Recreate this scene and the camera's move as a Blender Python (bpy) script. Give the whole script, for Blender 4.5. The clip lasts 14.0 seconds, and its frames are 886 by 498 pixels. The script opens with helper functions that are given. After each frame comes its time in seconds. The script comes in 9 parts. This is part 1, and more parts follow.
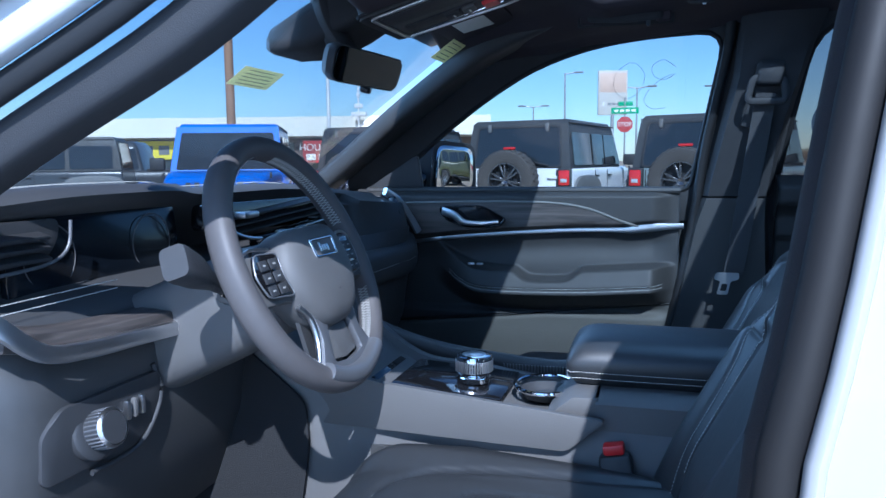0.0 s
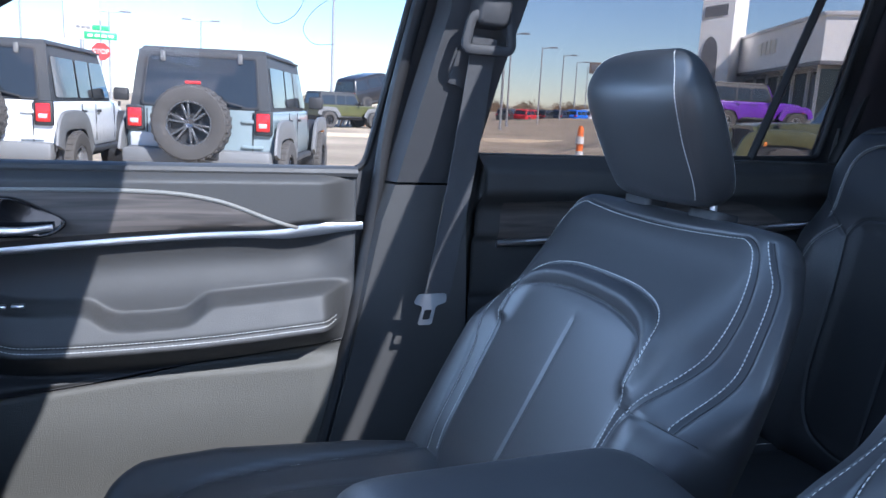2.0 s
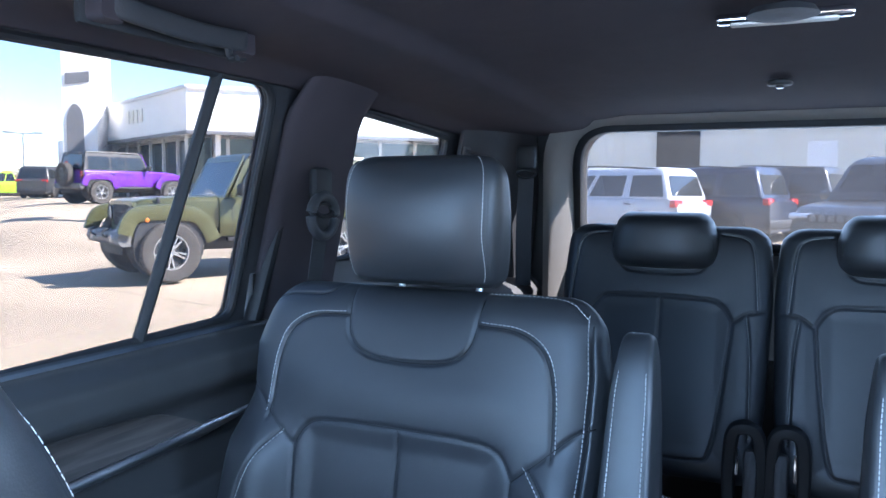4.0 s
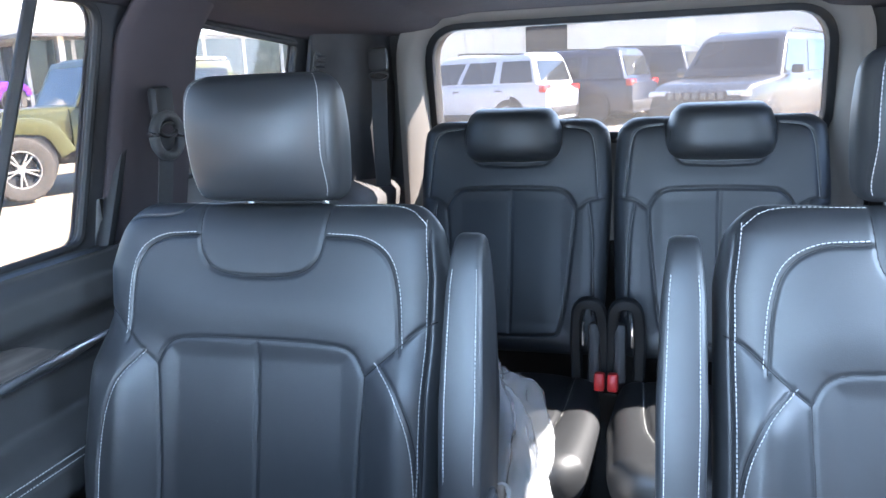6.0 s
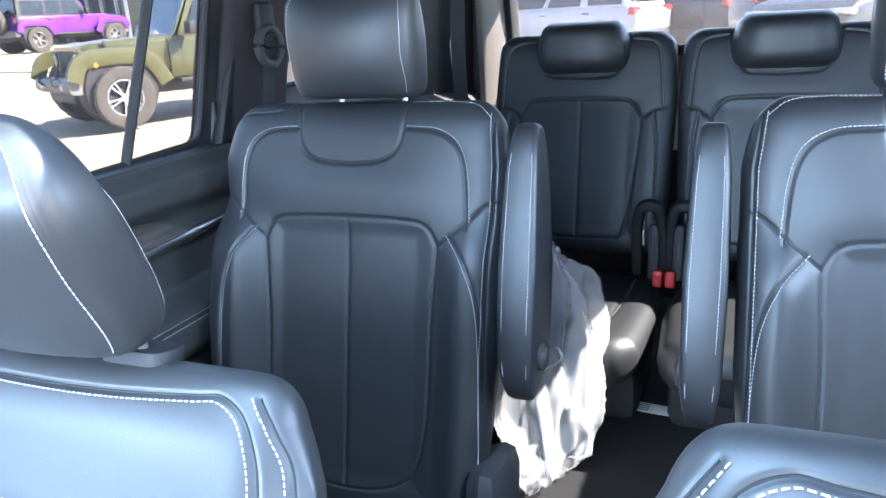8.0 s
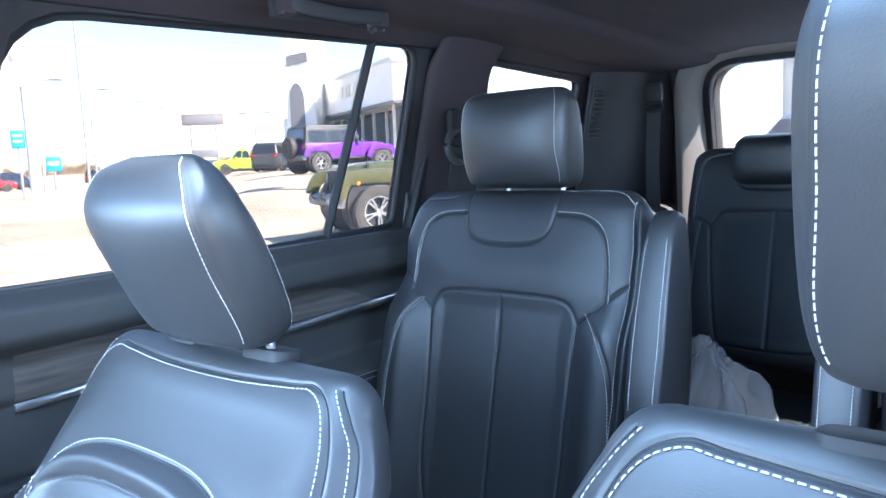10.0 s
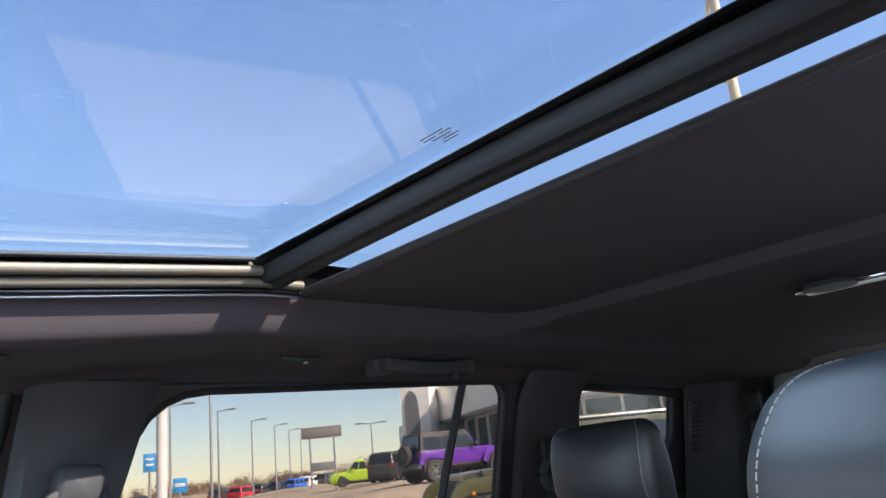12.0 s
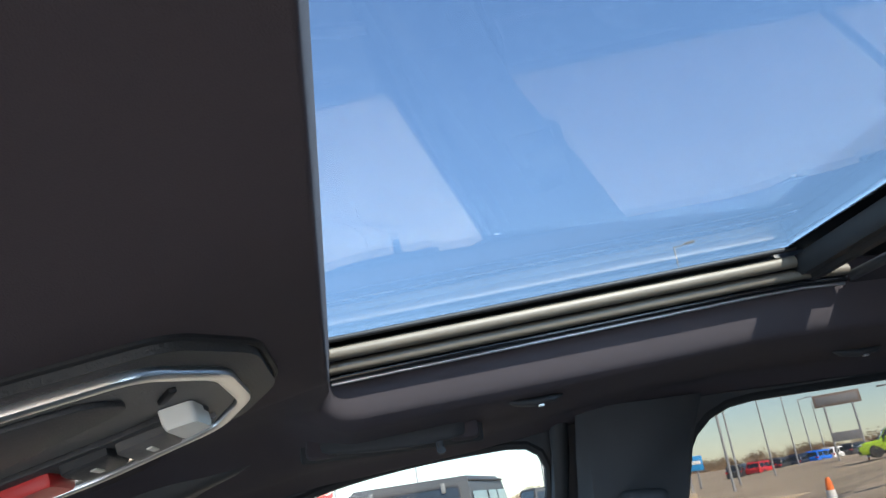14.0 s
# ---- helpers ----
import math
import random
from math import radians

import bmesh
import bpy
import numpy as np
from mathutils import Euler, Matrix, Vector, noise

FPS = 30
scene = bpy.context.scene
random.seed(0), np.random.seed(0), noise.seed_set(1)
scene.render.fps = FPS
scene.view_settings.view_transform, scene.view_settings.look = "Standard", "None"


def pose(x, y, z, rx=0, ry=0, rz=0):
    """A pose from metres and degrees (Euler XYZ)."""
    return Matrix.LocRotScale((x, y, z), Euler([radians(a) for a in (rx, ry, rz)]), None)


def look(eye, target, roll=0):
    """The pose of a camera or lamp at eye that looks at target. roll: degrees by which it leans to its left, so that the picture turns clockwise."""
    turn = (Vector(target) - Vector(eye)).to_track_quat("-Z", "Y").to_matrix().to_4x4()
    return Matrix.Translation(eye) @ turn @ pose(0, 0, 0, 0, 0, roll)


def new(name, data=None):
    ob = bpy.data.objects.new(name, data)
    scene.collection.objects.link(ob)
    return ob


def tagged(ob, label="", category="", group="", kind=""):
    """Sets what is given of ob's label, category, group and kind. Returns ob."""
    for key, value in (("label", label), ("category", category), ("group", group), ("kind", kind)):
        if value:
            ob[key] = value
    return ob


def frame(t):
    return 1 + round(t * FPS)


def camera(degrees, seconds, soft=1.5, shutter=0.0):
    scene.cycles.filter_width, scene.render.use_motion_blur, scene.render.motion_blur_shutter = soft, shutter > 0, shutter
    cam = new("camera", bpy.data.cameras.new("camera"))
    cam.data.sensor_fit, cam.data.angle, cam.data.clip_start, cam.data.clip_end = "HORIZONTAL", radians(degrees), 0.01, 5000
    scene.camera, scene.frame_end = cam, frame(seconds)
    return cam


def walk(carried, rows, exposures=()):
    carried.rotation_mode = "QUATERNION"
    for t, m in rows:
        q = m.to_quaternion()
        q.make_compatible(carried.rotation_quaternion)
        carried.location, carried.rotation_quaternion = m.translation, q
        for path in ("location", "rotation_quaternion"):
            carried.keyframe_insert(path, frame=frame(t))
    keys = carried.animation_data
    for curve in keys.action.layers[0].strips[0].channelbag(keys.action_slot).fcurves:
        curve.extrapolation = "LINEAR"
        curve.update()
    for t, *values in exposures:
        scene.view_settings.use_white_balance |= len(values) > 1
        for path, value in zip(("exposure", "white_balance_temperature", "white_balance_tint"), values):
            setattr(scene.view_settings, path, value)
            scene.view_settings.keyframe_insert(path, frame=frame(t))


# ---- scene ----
cam = camera(60.4, 14.0)
PATH = [
    (0, (-0.064, -1.3, 1.264), (-0.625, 0.607, 1.036), -0.6),
    (0.5, (-0.176, -1.008, 1.273), (-0.567, 0.933, 0.992), 0.2),
    (1, (-0.296, -0.785, 1.245), (-0.373, 1.186, 0.915), 0.9),
    (1.5, (-0.365, -0.661, 1.271), (-0.071, 1.282, 0.902), 1.6),
    (2, (-0.376, -0.515, 1.302), (0.353, 1.311, 0.937), 2.9),
    (2.5, (-0.289, -0.355, 1.353), (0.859, 1.257, 1.069), 4.2),
    (3, (-0.173, -0.267, 1.373), (1.225, 1.142, 1.133), 3.4),
    (3.5, (-0.004, -0.1, 1.407), (1.652, 1.006, 1.219), 2.1),
    (4, (0.077, -0.029, 1.441), (1.891, 0.801, 1.29), 0.5),
    (4.2, (0.121, -0.025, 1.461), (1.971, 0.717, 1.292), -0.2),
    (6.3, (0.017, -0.105, 1.469), (1.888, 0.434, 1.013), -2.5),
    (6.5, (-0.004, -0.108, 1.461), (1.856, 0.447, 0.98), -2.6),
    (7, (-0.068, -0.13, 1.451), (1.762, 0.47, 0.911), -2.9),
    (7.2, (-0.082, -0.139, 1.45), (1.735, 0.48, 0.889), -3.1),
    (9.3, (-0.157, -0.261, 1.381), (1.468, 0.802, 0.9), -2.7),
    (9.5, (-0.159, -0.279, 1.368), (1.432, 0.852, 0.93), -2.5),
    (10, (-0.151, -0.358, 1.379), (1.368, 0.92, 1.135), -2.6),
    (10.5, (-0.15, -0.409, 1.394), (1.338, 0.928, 1.409), -3.8),
    (11, (-0.166, -0.433, 1.421), (1.288, 0.921, 1.652), -4.6),
    (11.5, (-0.174, -0.452, 1.433), (1.225, 0.914, 1.853), -5.2),
    (12, (-0.183, -0.462, 1.441), (1.135, 0.94, 1.987), -6.0),
    (12.5, (-0.193, -0.457, 1.443), (0.978, 1.035, 2.076), -7.2),
    (13, (-0.202, -0.438, 1.457), (0.726, 1.199, 2.133), -8.1),
    (13.5, (-0.206, -0.408, 1.492), (0.414, 1.375, 2.155), -8.0),
    (14, (-0.204, -0.37, 1.505), (0.062, 1.507, 2.144), -8.4),
]
EXPOSURES = [(0, 0.45, 4650, 11), (0.5, 0.58, 5100, 14), (1, 0.68, 5250, 16), (1.5, 1.1, 5600, 20), (2.5, 2.1, 5600, 22), (3.3, 2.75, 5500, 21), (4.2, 3.5, 5500, 16), (6.5, 4.2, 6350, 18), (7.2, 4.2, 6350, 18), (9.5, 3.65, 5850, 16), (10.2, 3.65, 5750, 16), (11, 2.9, 5700, 22), (11.5, 2.25, 6400, 22), (12.5, 1.85, 6950, 15), (14, 1.6, 6250, 11)]
walk(cam, [(t, look(eye, target, roll)) for t, eye, target, roll in PATH], EXPOSURES)

# ---- sky, sun ----
SUN_WAY = Vector((-0.40, 1.10, -1.0)).normalized()      # the way that sunlight travels
SUN_EL = math.asin(-SUN_WAY.z)
world = bpy.data.worlds.new("world")
scene.world = world
world.use_nodes = True
wn = world.node_tree
sky = wn.nodes.new("ShaderNodeTexSky")
sky.sky_type, sky.sun_disc = "NISHITA", False
sky.sun_elevation, sky.sun_rotation = SUN_EL, math.atan2(-SUN_WAY.x, -SUN_WAY.y)
sky.air_density, sky.dust_density, sky.ozone_density = 1.0, 0.15, 3.0
wn.links.new(sky.outputs[0], wn.nodes["Background"].inputs[0])
wn.nodes["Background"].inputs[1].default_value = 0.108
sun = new("sun", bpy.data.lights.new("sun", "SUN"))
sun.data.energy, sun.data.angle, sun.data.color = 6.2, radians(0.5), (1.0, 0.90, 0.77)
sun.matrix_world = look((0, 0, 30), Vector((0, 0, 30)) + SUN_WAY)

# skylight in the car's openings: windscreen, open door, roof glass, side and rear windows
def opening_light(at, to, sx, sy, power, spread=180):
    lamp = new("opening_skylight", bpy.data.lights.new("opening_skylight", "AREA"))
    lamp.data.shape, lamp.data.size, lamp.data.size_y, lamp.data.energy, lamp.data.color = "RECTANGLE", sx, sy, power, (0.56, 0.78, 1.0)
    lamp.data.spread = radians(spread)
    lamp.matrix_world = look(at, to)


opening_light((-0.98, 0.30, 1.40), (0.10, 0.34, 0.92), 0.75, 0.60, 2.9, 110)
opening_light((-0.52, -0.86, 1.12), (-0.95, 0.2, 0.95), 0.70, 0.75, 1.3)
opening_light((0.02, 0.10, 1.775), (0.02, 0.10, 0.5), 0.56, 0.64, 2.1)
opening_light((0.60, -0.765, 1.41), (0.75, 0.3, 1.1), 0.66, 0.34, 1.4)
opening_light((-0.36, 0.765, 1.36), (0.16, 0.38, 1.08), 0.62, 0.28, 0.5, 95)
opening_light((2.20, 0.0, 1.48), (1.2, 0.0, 1.2), 0.90, 0.25, 0.2)

from mathutils import geometry


# ---- materials ----
def node_mat(name):
    m = bpy.data.materials.new(name)
    m.use_nodes = True
    return m, m.node_tree, m.node_tree.nodes["Principled BSDF"]


def surface(name, color, rough=0.5, metal=0.0, spread=0.12, scale=6.0, grain=0.0, grain_scale=400.0, coat=0.0, spec=0.5, rough_spread=0.08, per_object=0.0):
    """A plain surface with broad tone variation, roughness variation and fine relief."""
    m, nt, b = node_mat(name)
    n, l = nt.nodes, nt.links
    tc = n.new("ShaderNodeTexCoord")
    big = n.new("ShaderNodeTexNoise")
    big.inputs["Scale"].default_value, big.inputs["Detail"].default_value = scale, 6
    l.new(tc.outputs["Object"], big.inputs["Vector"])
    mix = n.new("ShaderNodeMix")
    mix.data_type = "RGBA"
    mix.inputs[6].default_value = (*[c * (1 - spread) for c in color], 1)
    mix.inputs[7].default_value = (*[min(1, c * (1 + spread)) for c in color], 1)
    l.new(big.outputs[0], mix.inputs[0])
    out = mix.outputs[2]
    if per_object:
        info = n.new("ShaderNodeObjectInfo")
        mp = n.new("ShaderNodeMapRange")
        mp.inputs[3].default_value, mp.inputs[4].default_value = 1 - per_object, 1 + per_object
        l.new(info.outputs["Random"], mp.inputs[0])
        mul = n.new("ShaderNodeVectorMath")
        mul.operation = "SCALE"
        l.new(out, mul.inputs[0])
        l.new(mp.outputs[0], mul.inputs["Scale"])
        out = mul.outputs[0]
    l.new(out, b.inputs["Base Color"])
    rr = n.new("ShaderNodeMapRange")
    rr.inputs[3].default_value, rr.inputs[4].default_value = max(0.02, rough - rough_spread), min(1, rough + rough_spread)
    mid = n.new("ShaderNodeTexNoise")
    mid.inputs["Scale"].default_value = scale * 5
    l.new(tc.outputs["Object"], mid.inputs["Vector"])
    l.new(mid.outputs[0], rr.inputs[0])
    l.new(rr.outputs[0], b.inputs["Roughness"])
    b.inputs["Metallic"].default_value = metal
    b.inputs["Specular IOR Level"].default_value = spec
    if coat:
        b.inputs["Coat Weight"].default_value, b.inputs["Coat Roughness"].default_value = coat, 0.04
    if grain:
        fine = n.new("ShaderNodeTexNoise")
        fine.inputs["Scale"].default_value, fine.inputs["Detail"].default_value = grain_scale, 3
        l.new(tc.outputs["Object"], fine.inputs["Vector"])
        bump = n.new("ShaderNodeBump")
        bump.inputs["Strength"].default_value, bump.inputs["Distance"].default_value = grain, 0.001
        l.new(fine.outputs[0], bump.inputs["Height"])
        l.new(bump.outputs[0], b.inputs["Normal"])
    return m


def leather(name, color, rough=0.42, spec=0.6):
    """Smooth leather: fine pebble grain, faint slow waves, a little wear in its sheen."""
    m, nt, b = node_mat(name)
    n, l = nt.nodes, nt.links
    tc = n.new("ShaderNodeTexCoord")
    cells = n.new("ShaderNodeTexVoronoi")
    cells.inputs["Scale"].default_value = 700
    l.new(tc.outputs["Object"], cells.inputs["Vector"])
    wave, wear = n.new("ShaderNodeTexNoise"), n.new("ShaderNodeTexNoise")
    wave.inputs["Scale"].default_value, wave.inputs["Detail"].default_value = 14, 5
    wear.inputs["Scale"].default_value, wear.inputs["Detail"].default_value = 60, 6
    l.new(tc.outputs["Object"], wave.inputs["Vector"])
    l.new(tc.outputs["Object"], wear.inputs["Vector"])
    b1, b2 = n.new("ShaderNodeBump"), n.new("ShaderNodeBump")
    b1.inputs["Strength"].default_value, b1.inputs["Distance"].default_value = 0.12, 0.003
    b2.inputs["Strength"].default_value, b2.inputs["Distance"].default_value = 0.14, 0.0004
    l.new(wave.outputs[0], b1.inputs["Height"])
    l.new(cells.outputs["Distance"], b2.inputs["Height"])
    l.new(b1.outputs[0], b2.inputs["Normal"])
    l.new(b2.outputs[0], b.inputs["Normal"])
    mix = n.new("ShaderNodeMix")
    mix.data_type = "RGBA"
    mix.inputs[6].default_value = (*[c * 0.88 for c in color], 1)
    mix.inputs[7].default_value = (*[c * 1.15 for c in color], 1)
    l.new(wear.outputs[0], mix.inputs[0])
    l.new(mix.outputs[2], b.inputs["Base Color"])
    rr = n.new("ShaderNodeMapRange")
    rr.inputs[3].default_value, rr.inputs[4].default_value = rough - 0.04, rough + 0.05
    l.new(wear.outputs[0], rr.inputs[0])
    l.new(rr.outputs[0], b.inputs["Roughness"])
    b.inputs["Specular IOR Level"].default_value = spec
    return m


def wood(name, dark, light, along="X"):
    m, nt, b = node_mat(name)
    n, l = nt.nodes, nt.links
    tc = n.new("ShaderNodeTexCoord")
    mp = n.new("ShaderNodeMapping")
    mp.inputs["Scale"].default_value = (3, 40, 40) if along == "X" else (40, 3, 40)
    l.new(tc.outputs["Object"], mp.inputs["Vector"])
    g = n.new("ShaderNodeTexNoise")
    g.inputs["Scale"].default_value, g.inputs["Detail"].default_value, g.inputs["Distortion"].default_value = 2.2, 8, 0.6
    l.new(mp.outputs[0], g.inputs["Vector"])
    ramp = n.new("ShaderNodeValToRGB")
    ramp.color_ramp.elements[0].position, ramp.color_ramp.elements[0].color = 0.35, (*dark, 1)
    ramp.color_ramp.elements[1].position, ramp.color_ramp.elements[1].color = 0.68, (*light, 1)
    l.new(g.outputs[0], ramp.inputs[0])
    l.new(ramp.outputs[0], b.inputs["Base Color"])
    bump = n.new("ShaderNodeBump")
    bump.inputs["Strength"].default_value, bump.inputs["Distance"].default_value = 0.25, 0.0006
    l.new(g.outputs[0], bump.inputs["Height"])
    l.new(bump.outputs[0], b.inputs["Normal"])
    b.inputs["Roughness"].default_value = 0.5
    return m


def pane_glass(name, tint=(0.93, 0.96, 0.96), ior=1.5, dirt=0.0, faces=1.0):
    """A thin pane: clear pass, Fresnel gloss, and a faint film of dust."""
    m = bpy.data.materials.new(name)
    m.use_nodes = True
    n, l = m.node_tree.nodes, m.node_tree.links
    n.remove(n["Principled BSDF"])
    clear, gloss, mix, lw = n.new("ShaderNodeBsdfTransparent"), n.new("ShaderNodeBsdfGlossy"), n.new("ShaderNodeMixShader"), n.new("ShaderNodeLayerWeight")
    clear.inputs[0].default_value = (*tint, 1)
    gloss.inputs["Roughness"].default_value = 0.0
    lw.inputs[0].default_value = 0.5
    f0 = ((ior - 1) / (ior + 1)) ** 2
    pw, sc = n.new("ShaderNodeMath"), n.new("ShaderNodeMath")
    pw.operation, sc.operation = "POWER", "MULTIPLY_ADD"
    pw.inputs[1].default_value = 5.0
    sc.inputs[1].default_value, sc.inputs[2].default_value = 1 - f0, f0 * faces
    l.new(lw.outputs["Facing"], pw.inputs[0])
    l.new(pw.outputs[0], sc.inputs[0])
    l.new(sc.outputs[0], mix.inputs[0])
    l.new(clear.outputs[0], mix.inputs[1])
    l.new(gloss.outputs[0], mix.inputs[2])
    out = mix.outputs[0]
    if dirt:
        film, mix2, noi, rng, tc = n.new("ShaderNodeBsdfTranslucent"), n.new("ShaderNodeMixShader"), n.new("ShaderNodeTexNoise"), n.new("ShaderNodeMapRange"), n.new("ShaderNodeTexCoord")
        film.inputs[0].default_value = (0.8, 0.8, 0.78, 1)
        noi.inputs["Scale"].default_value, noi.inputs["Detail"].default_value = 5, 8
        rng.inputs[3].default_value, rng.inputs[4].default_value = dirt * 0.3, dirt
        l.new(tc.outputs["Object"], noi.inputs["Vector"])
        l.new(noi.outputs[0], rng.inputs[0])
        l.new(rng.outputs[0], mix2.inputs[0])
        l.new(out, mix2.inputs[1])
        l.new(film.outputs[0], mix2.inputs[2])
        out = mix2.outputs[0]
    l.new(out, n["Material Output"].inputs[0])
    return m


M_LEATHER = leather("black_leather", (0.021, 0.022, 0.024), 0.46, 0.75)
M_LEATHER_DASH = leather("black_dash_leather", (0.050, 0.049, 0.049), 0.5)
M_RIM = leather("matte_wheel_leather", (0.085, 0.077, 0.075), 0.55, 0.5)
M_CROSS = surface("grey_thread", (0.36, 0.35, 0.33), 0.8, scale=60)
M_INSERT = surface("grey_metal_insert", (0.20, 0.20, 0.21), 0.45, 0.6, spread=0.05)
M_RAIL = surface("tan_anodised_rail", (0.13, 0.108, 0.082), 0.5, 0.1, spread=0.05)
M_THREAD = surface("white_thread", (0.45, 0.45, 0.43), 0.8, scale=60)
M_PLASTIC = surface("black_plastic", (0.036, 0.036, 0.038), 0.55, grain=0.5, grain_scale=900)
M_GREYPLASTIC = surface("charcoal_plastic", (0.105, 0.101, 0.098), 0.55, grain=0.4, grain_scale=800)
M_DARKTRIM = surface("dark_pillar_trim", (0.024, 0.024, 0.026), 0.7, grain=0.5, grain_scale=700)
M_LOWERTRIM = surface("grey_lower_trim", (0.080, 0.077, 0.068), 0.7, grain=0.8, grain_scale=500)
M_SOFT = surface("soft_trim", (0.036, 0.035, 0.034), 0.58, grain=0.5, grain_scale=700)
M_GLOSS = surface("piano_black", (0.008, 0.008, 0.009), 0.08, spread=0.02, rough_spread=0.03, coat=0.5)
M_HEADLINER = surface("headliner_cloth", (0.052, 0.043, 0.047), 0.95, grain=0.35, grain_scale=1500, spec=0.2)
M_CARPET = surface("black_carpet", (0.028, 0.028, 0.029), 1.0, grain=1.0, grain_scale=600, spec=0.1)
M_CHROME = surface("satin_chrome", (0.66, 0.66, 0.67), 0.30, 1.0, spread=0.04, rough_spread=0.05)
M_BRIGHT = surface("polished_chrome", (0.82, 0.82, 0.84), 0.07, 1.0, spread=0.03, rough_spread=0.03)
M_WOOD = wood("grey_walnut", (0.042, 0.036, 0.033), (0.100, 0.084, 0.074))
M_WOODY = wood("grey_walnut_across", (0.042, 0.036, 0.033), (0.100, 0.084, 0.074), "Y")
M_RUBBER = surface("rubber_seal", (0.012, 0.012, 0.013), 0.6, spec=0.4)
M_SCREEN = surface("dark_screen", (0.006, 0.008, 0.012), 0.16, spread=0.02, rough_spread=0.02, coat=0.3)
M_WEB = surface("belt_webbing", (0.034, 0.034, 0.036), 0.75, scale=40, grain=1.0, grain_scale=1200)
M_RED = surface("red_buckle", (0.55, 0.02, 0.02), 0.4)
M_MIRROR = surface("mirror_silver", (0.9, 0.9, 0.9), 0.02, 1.0, spread=0.0, rough_spread=0.0)
M_DIMMIRROR = surface("dimmed_mirror", (0.035, 0.038, 0.042), 0.03, 1.0, spread=0.0, rough_spread=0.0)
M_GLASS = pane_glass("clear_glass", (0.78, 0.82, 0.83), 1.32, dirt=0.005)
M_SUNGLASS = pane_glass("roof_glass", (0.78, 0.83, 0.85), 1.5, faces=1.7)
M_TINT = pane_glass("rear_glass", (0.52, 0.52, 0.51), dirt=0.02)
M_PRIVACY = pane_glass("dark_privacy_glass", (0.55, 0.57, 0.58), dirt=0.01)
M_TAILGLASS = pane_glass("privacy_glass", (0.50, 0.51, 0.52), dirt=0.02)
M_PAPER = surface("paper", (0.75, 0.73, 0.66), 0.9, scale=20)
M_WHITEPAINT = surface("white_car_paint", (0.46, 0.47, 0.48), 0.25, coat=0.8, spread=0.03, rough_spread=0.03)
M_CREAMTRIM = surface("grey_cloth_trim", (0.17, 0.165, 0.15), 0.85, grain=0.5)


# ---- mesh tools ----
def put(name, geo, mat, parent=None, label="", smooth=True, sharp=40):
    """One mesh object out of vertices and faces."""
    me = bpy.data.meshes.new(name)
    me.from_pydata([tuple(map(float, v)) for v in geo[0]], [], [tuple(map(int, f)) for f in geo[1]])
    me.materials.append(mat)
    if smooth:
        me.polygons.foreach_set("use_smooth", [True] * len(me.polygons))
        me.set_sharp_from_angle(angle=radians(sharp))
    me.update()
    ob = new(name, me)
    if parent:
        ob.parent = parent
    if label:
        tagged(ob, label)
    return ob


def thing(name, label, category, at=(0, 0, 0), rot=(0, 0, 0), group="", kind=""):
    ob = new(name)
    ob.empty_display_size = 0.1
    ob.matrix_basis = pose(*at, *rot)
    return tagged(ob, label, category, group, kind)


def move(geo, at=(0, 0, 0), rot=(0, 0, 0), scale=(1, 1, 1)):
    m = pose(*at, *rot) @ Matrix.Diagonal((*scale, 1))
    a = np.array([[*r] for r in m])
    v = np.asarray(geo[0], float) @ a[:3, :3].T + a[:3, 3]
    return v, geo[1]


def join(*geos):
    verts, faces, k = [], [], 0
    for v, f in geos:
        verts.append(np.asarray(v, float))
        faces += [tuple(i + k for i in q) for q in f]
        k += len(v)
    return np.concatenate(verts), faces


def from_bm(bm):
    bm.verts.index_update()
    geo = np.array([v.co[:] for v in bm.verts]), [tuple(v.index for v in f.verts) for f in bm.faces]
    bm.free()
    return geo


def rbox(sx, sy, sz, r=0.01, at=(0, 0, 0), rot=(0, 0, 0), seg=2, taper=None):
    """A box with rounded edges; taper = (x, y) scale of its top."""
    bm = bmesh.new()
    bmesh.ops.create_cube(bm, size=1)
    for v in bm.verts:
        if taper and v.co.z > 0:
            v.co.x *= taper[0]
            v.co.y *= taper[1]
        v.co = Vector((v.co.x * sx, v.co.y * sy, v.co.z * sz))
    if r > 0:
        bmesh.ops.bevel(bm, geom=bm.edges[:], offset=r, segments=seg, profile=0.5, affect="EDGES", clamp_overlap=True)
    return move(from_bm(bm), at, rot)


def cyl(r, h, at=(0, 0, 0), rot=(0, 0, 0), n=32, bevel=0.0, r2=None):
    """A cylinder along z with turned edges."""
    r2 = r if r2 is None else r2
    prof = [(0, -h / 2), (r - bevel, -h / 2), (r, -h / 2 + bevel), (r2, h / 2 - bevel), (r2 - bevel, h / 2), (0, h / 2)] if bevel else [(0, -h / 2), (r, -h / 2), (r2, h / 2), (0, h / 2)]
    return move(lathe(prof, n), at, rot)


def lathe(prof, n=32):
    """Turn a profile of (radius, z) about z."""
    verts, faces = [], []
    a = np.linspace(0, 2 * np.pi, n, endpoint=False)
    for r, z in prof:
        r = max(r, 1e-5)
        verts += [(r * np.cos(t), r * np.sin(t), z) for t in a]
    for i in range(len(prof) - 1):
        for j in range(n):
            k = (j + 1) % n
            faces.append((i * n + j, i * n + k, (i + 1) * n + k, (i + 1) * n + j))
    return np.array(verts), faces


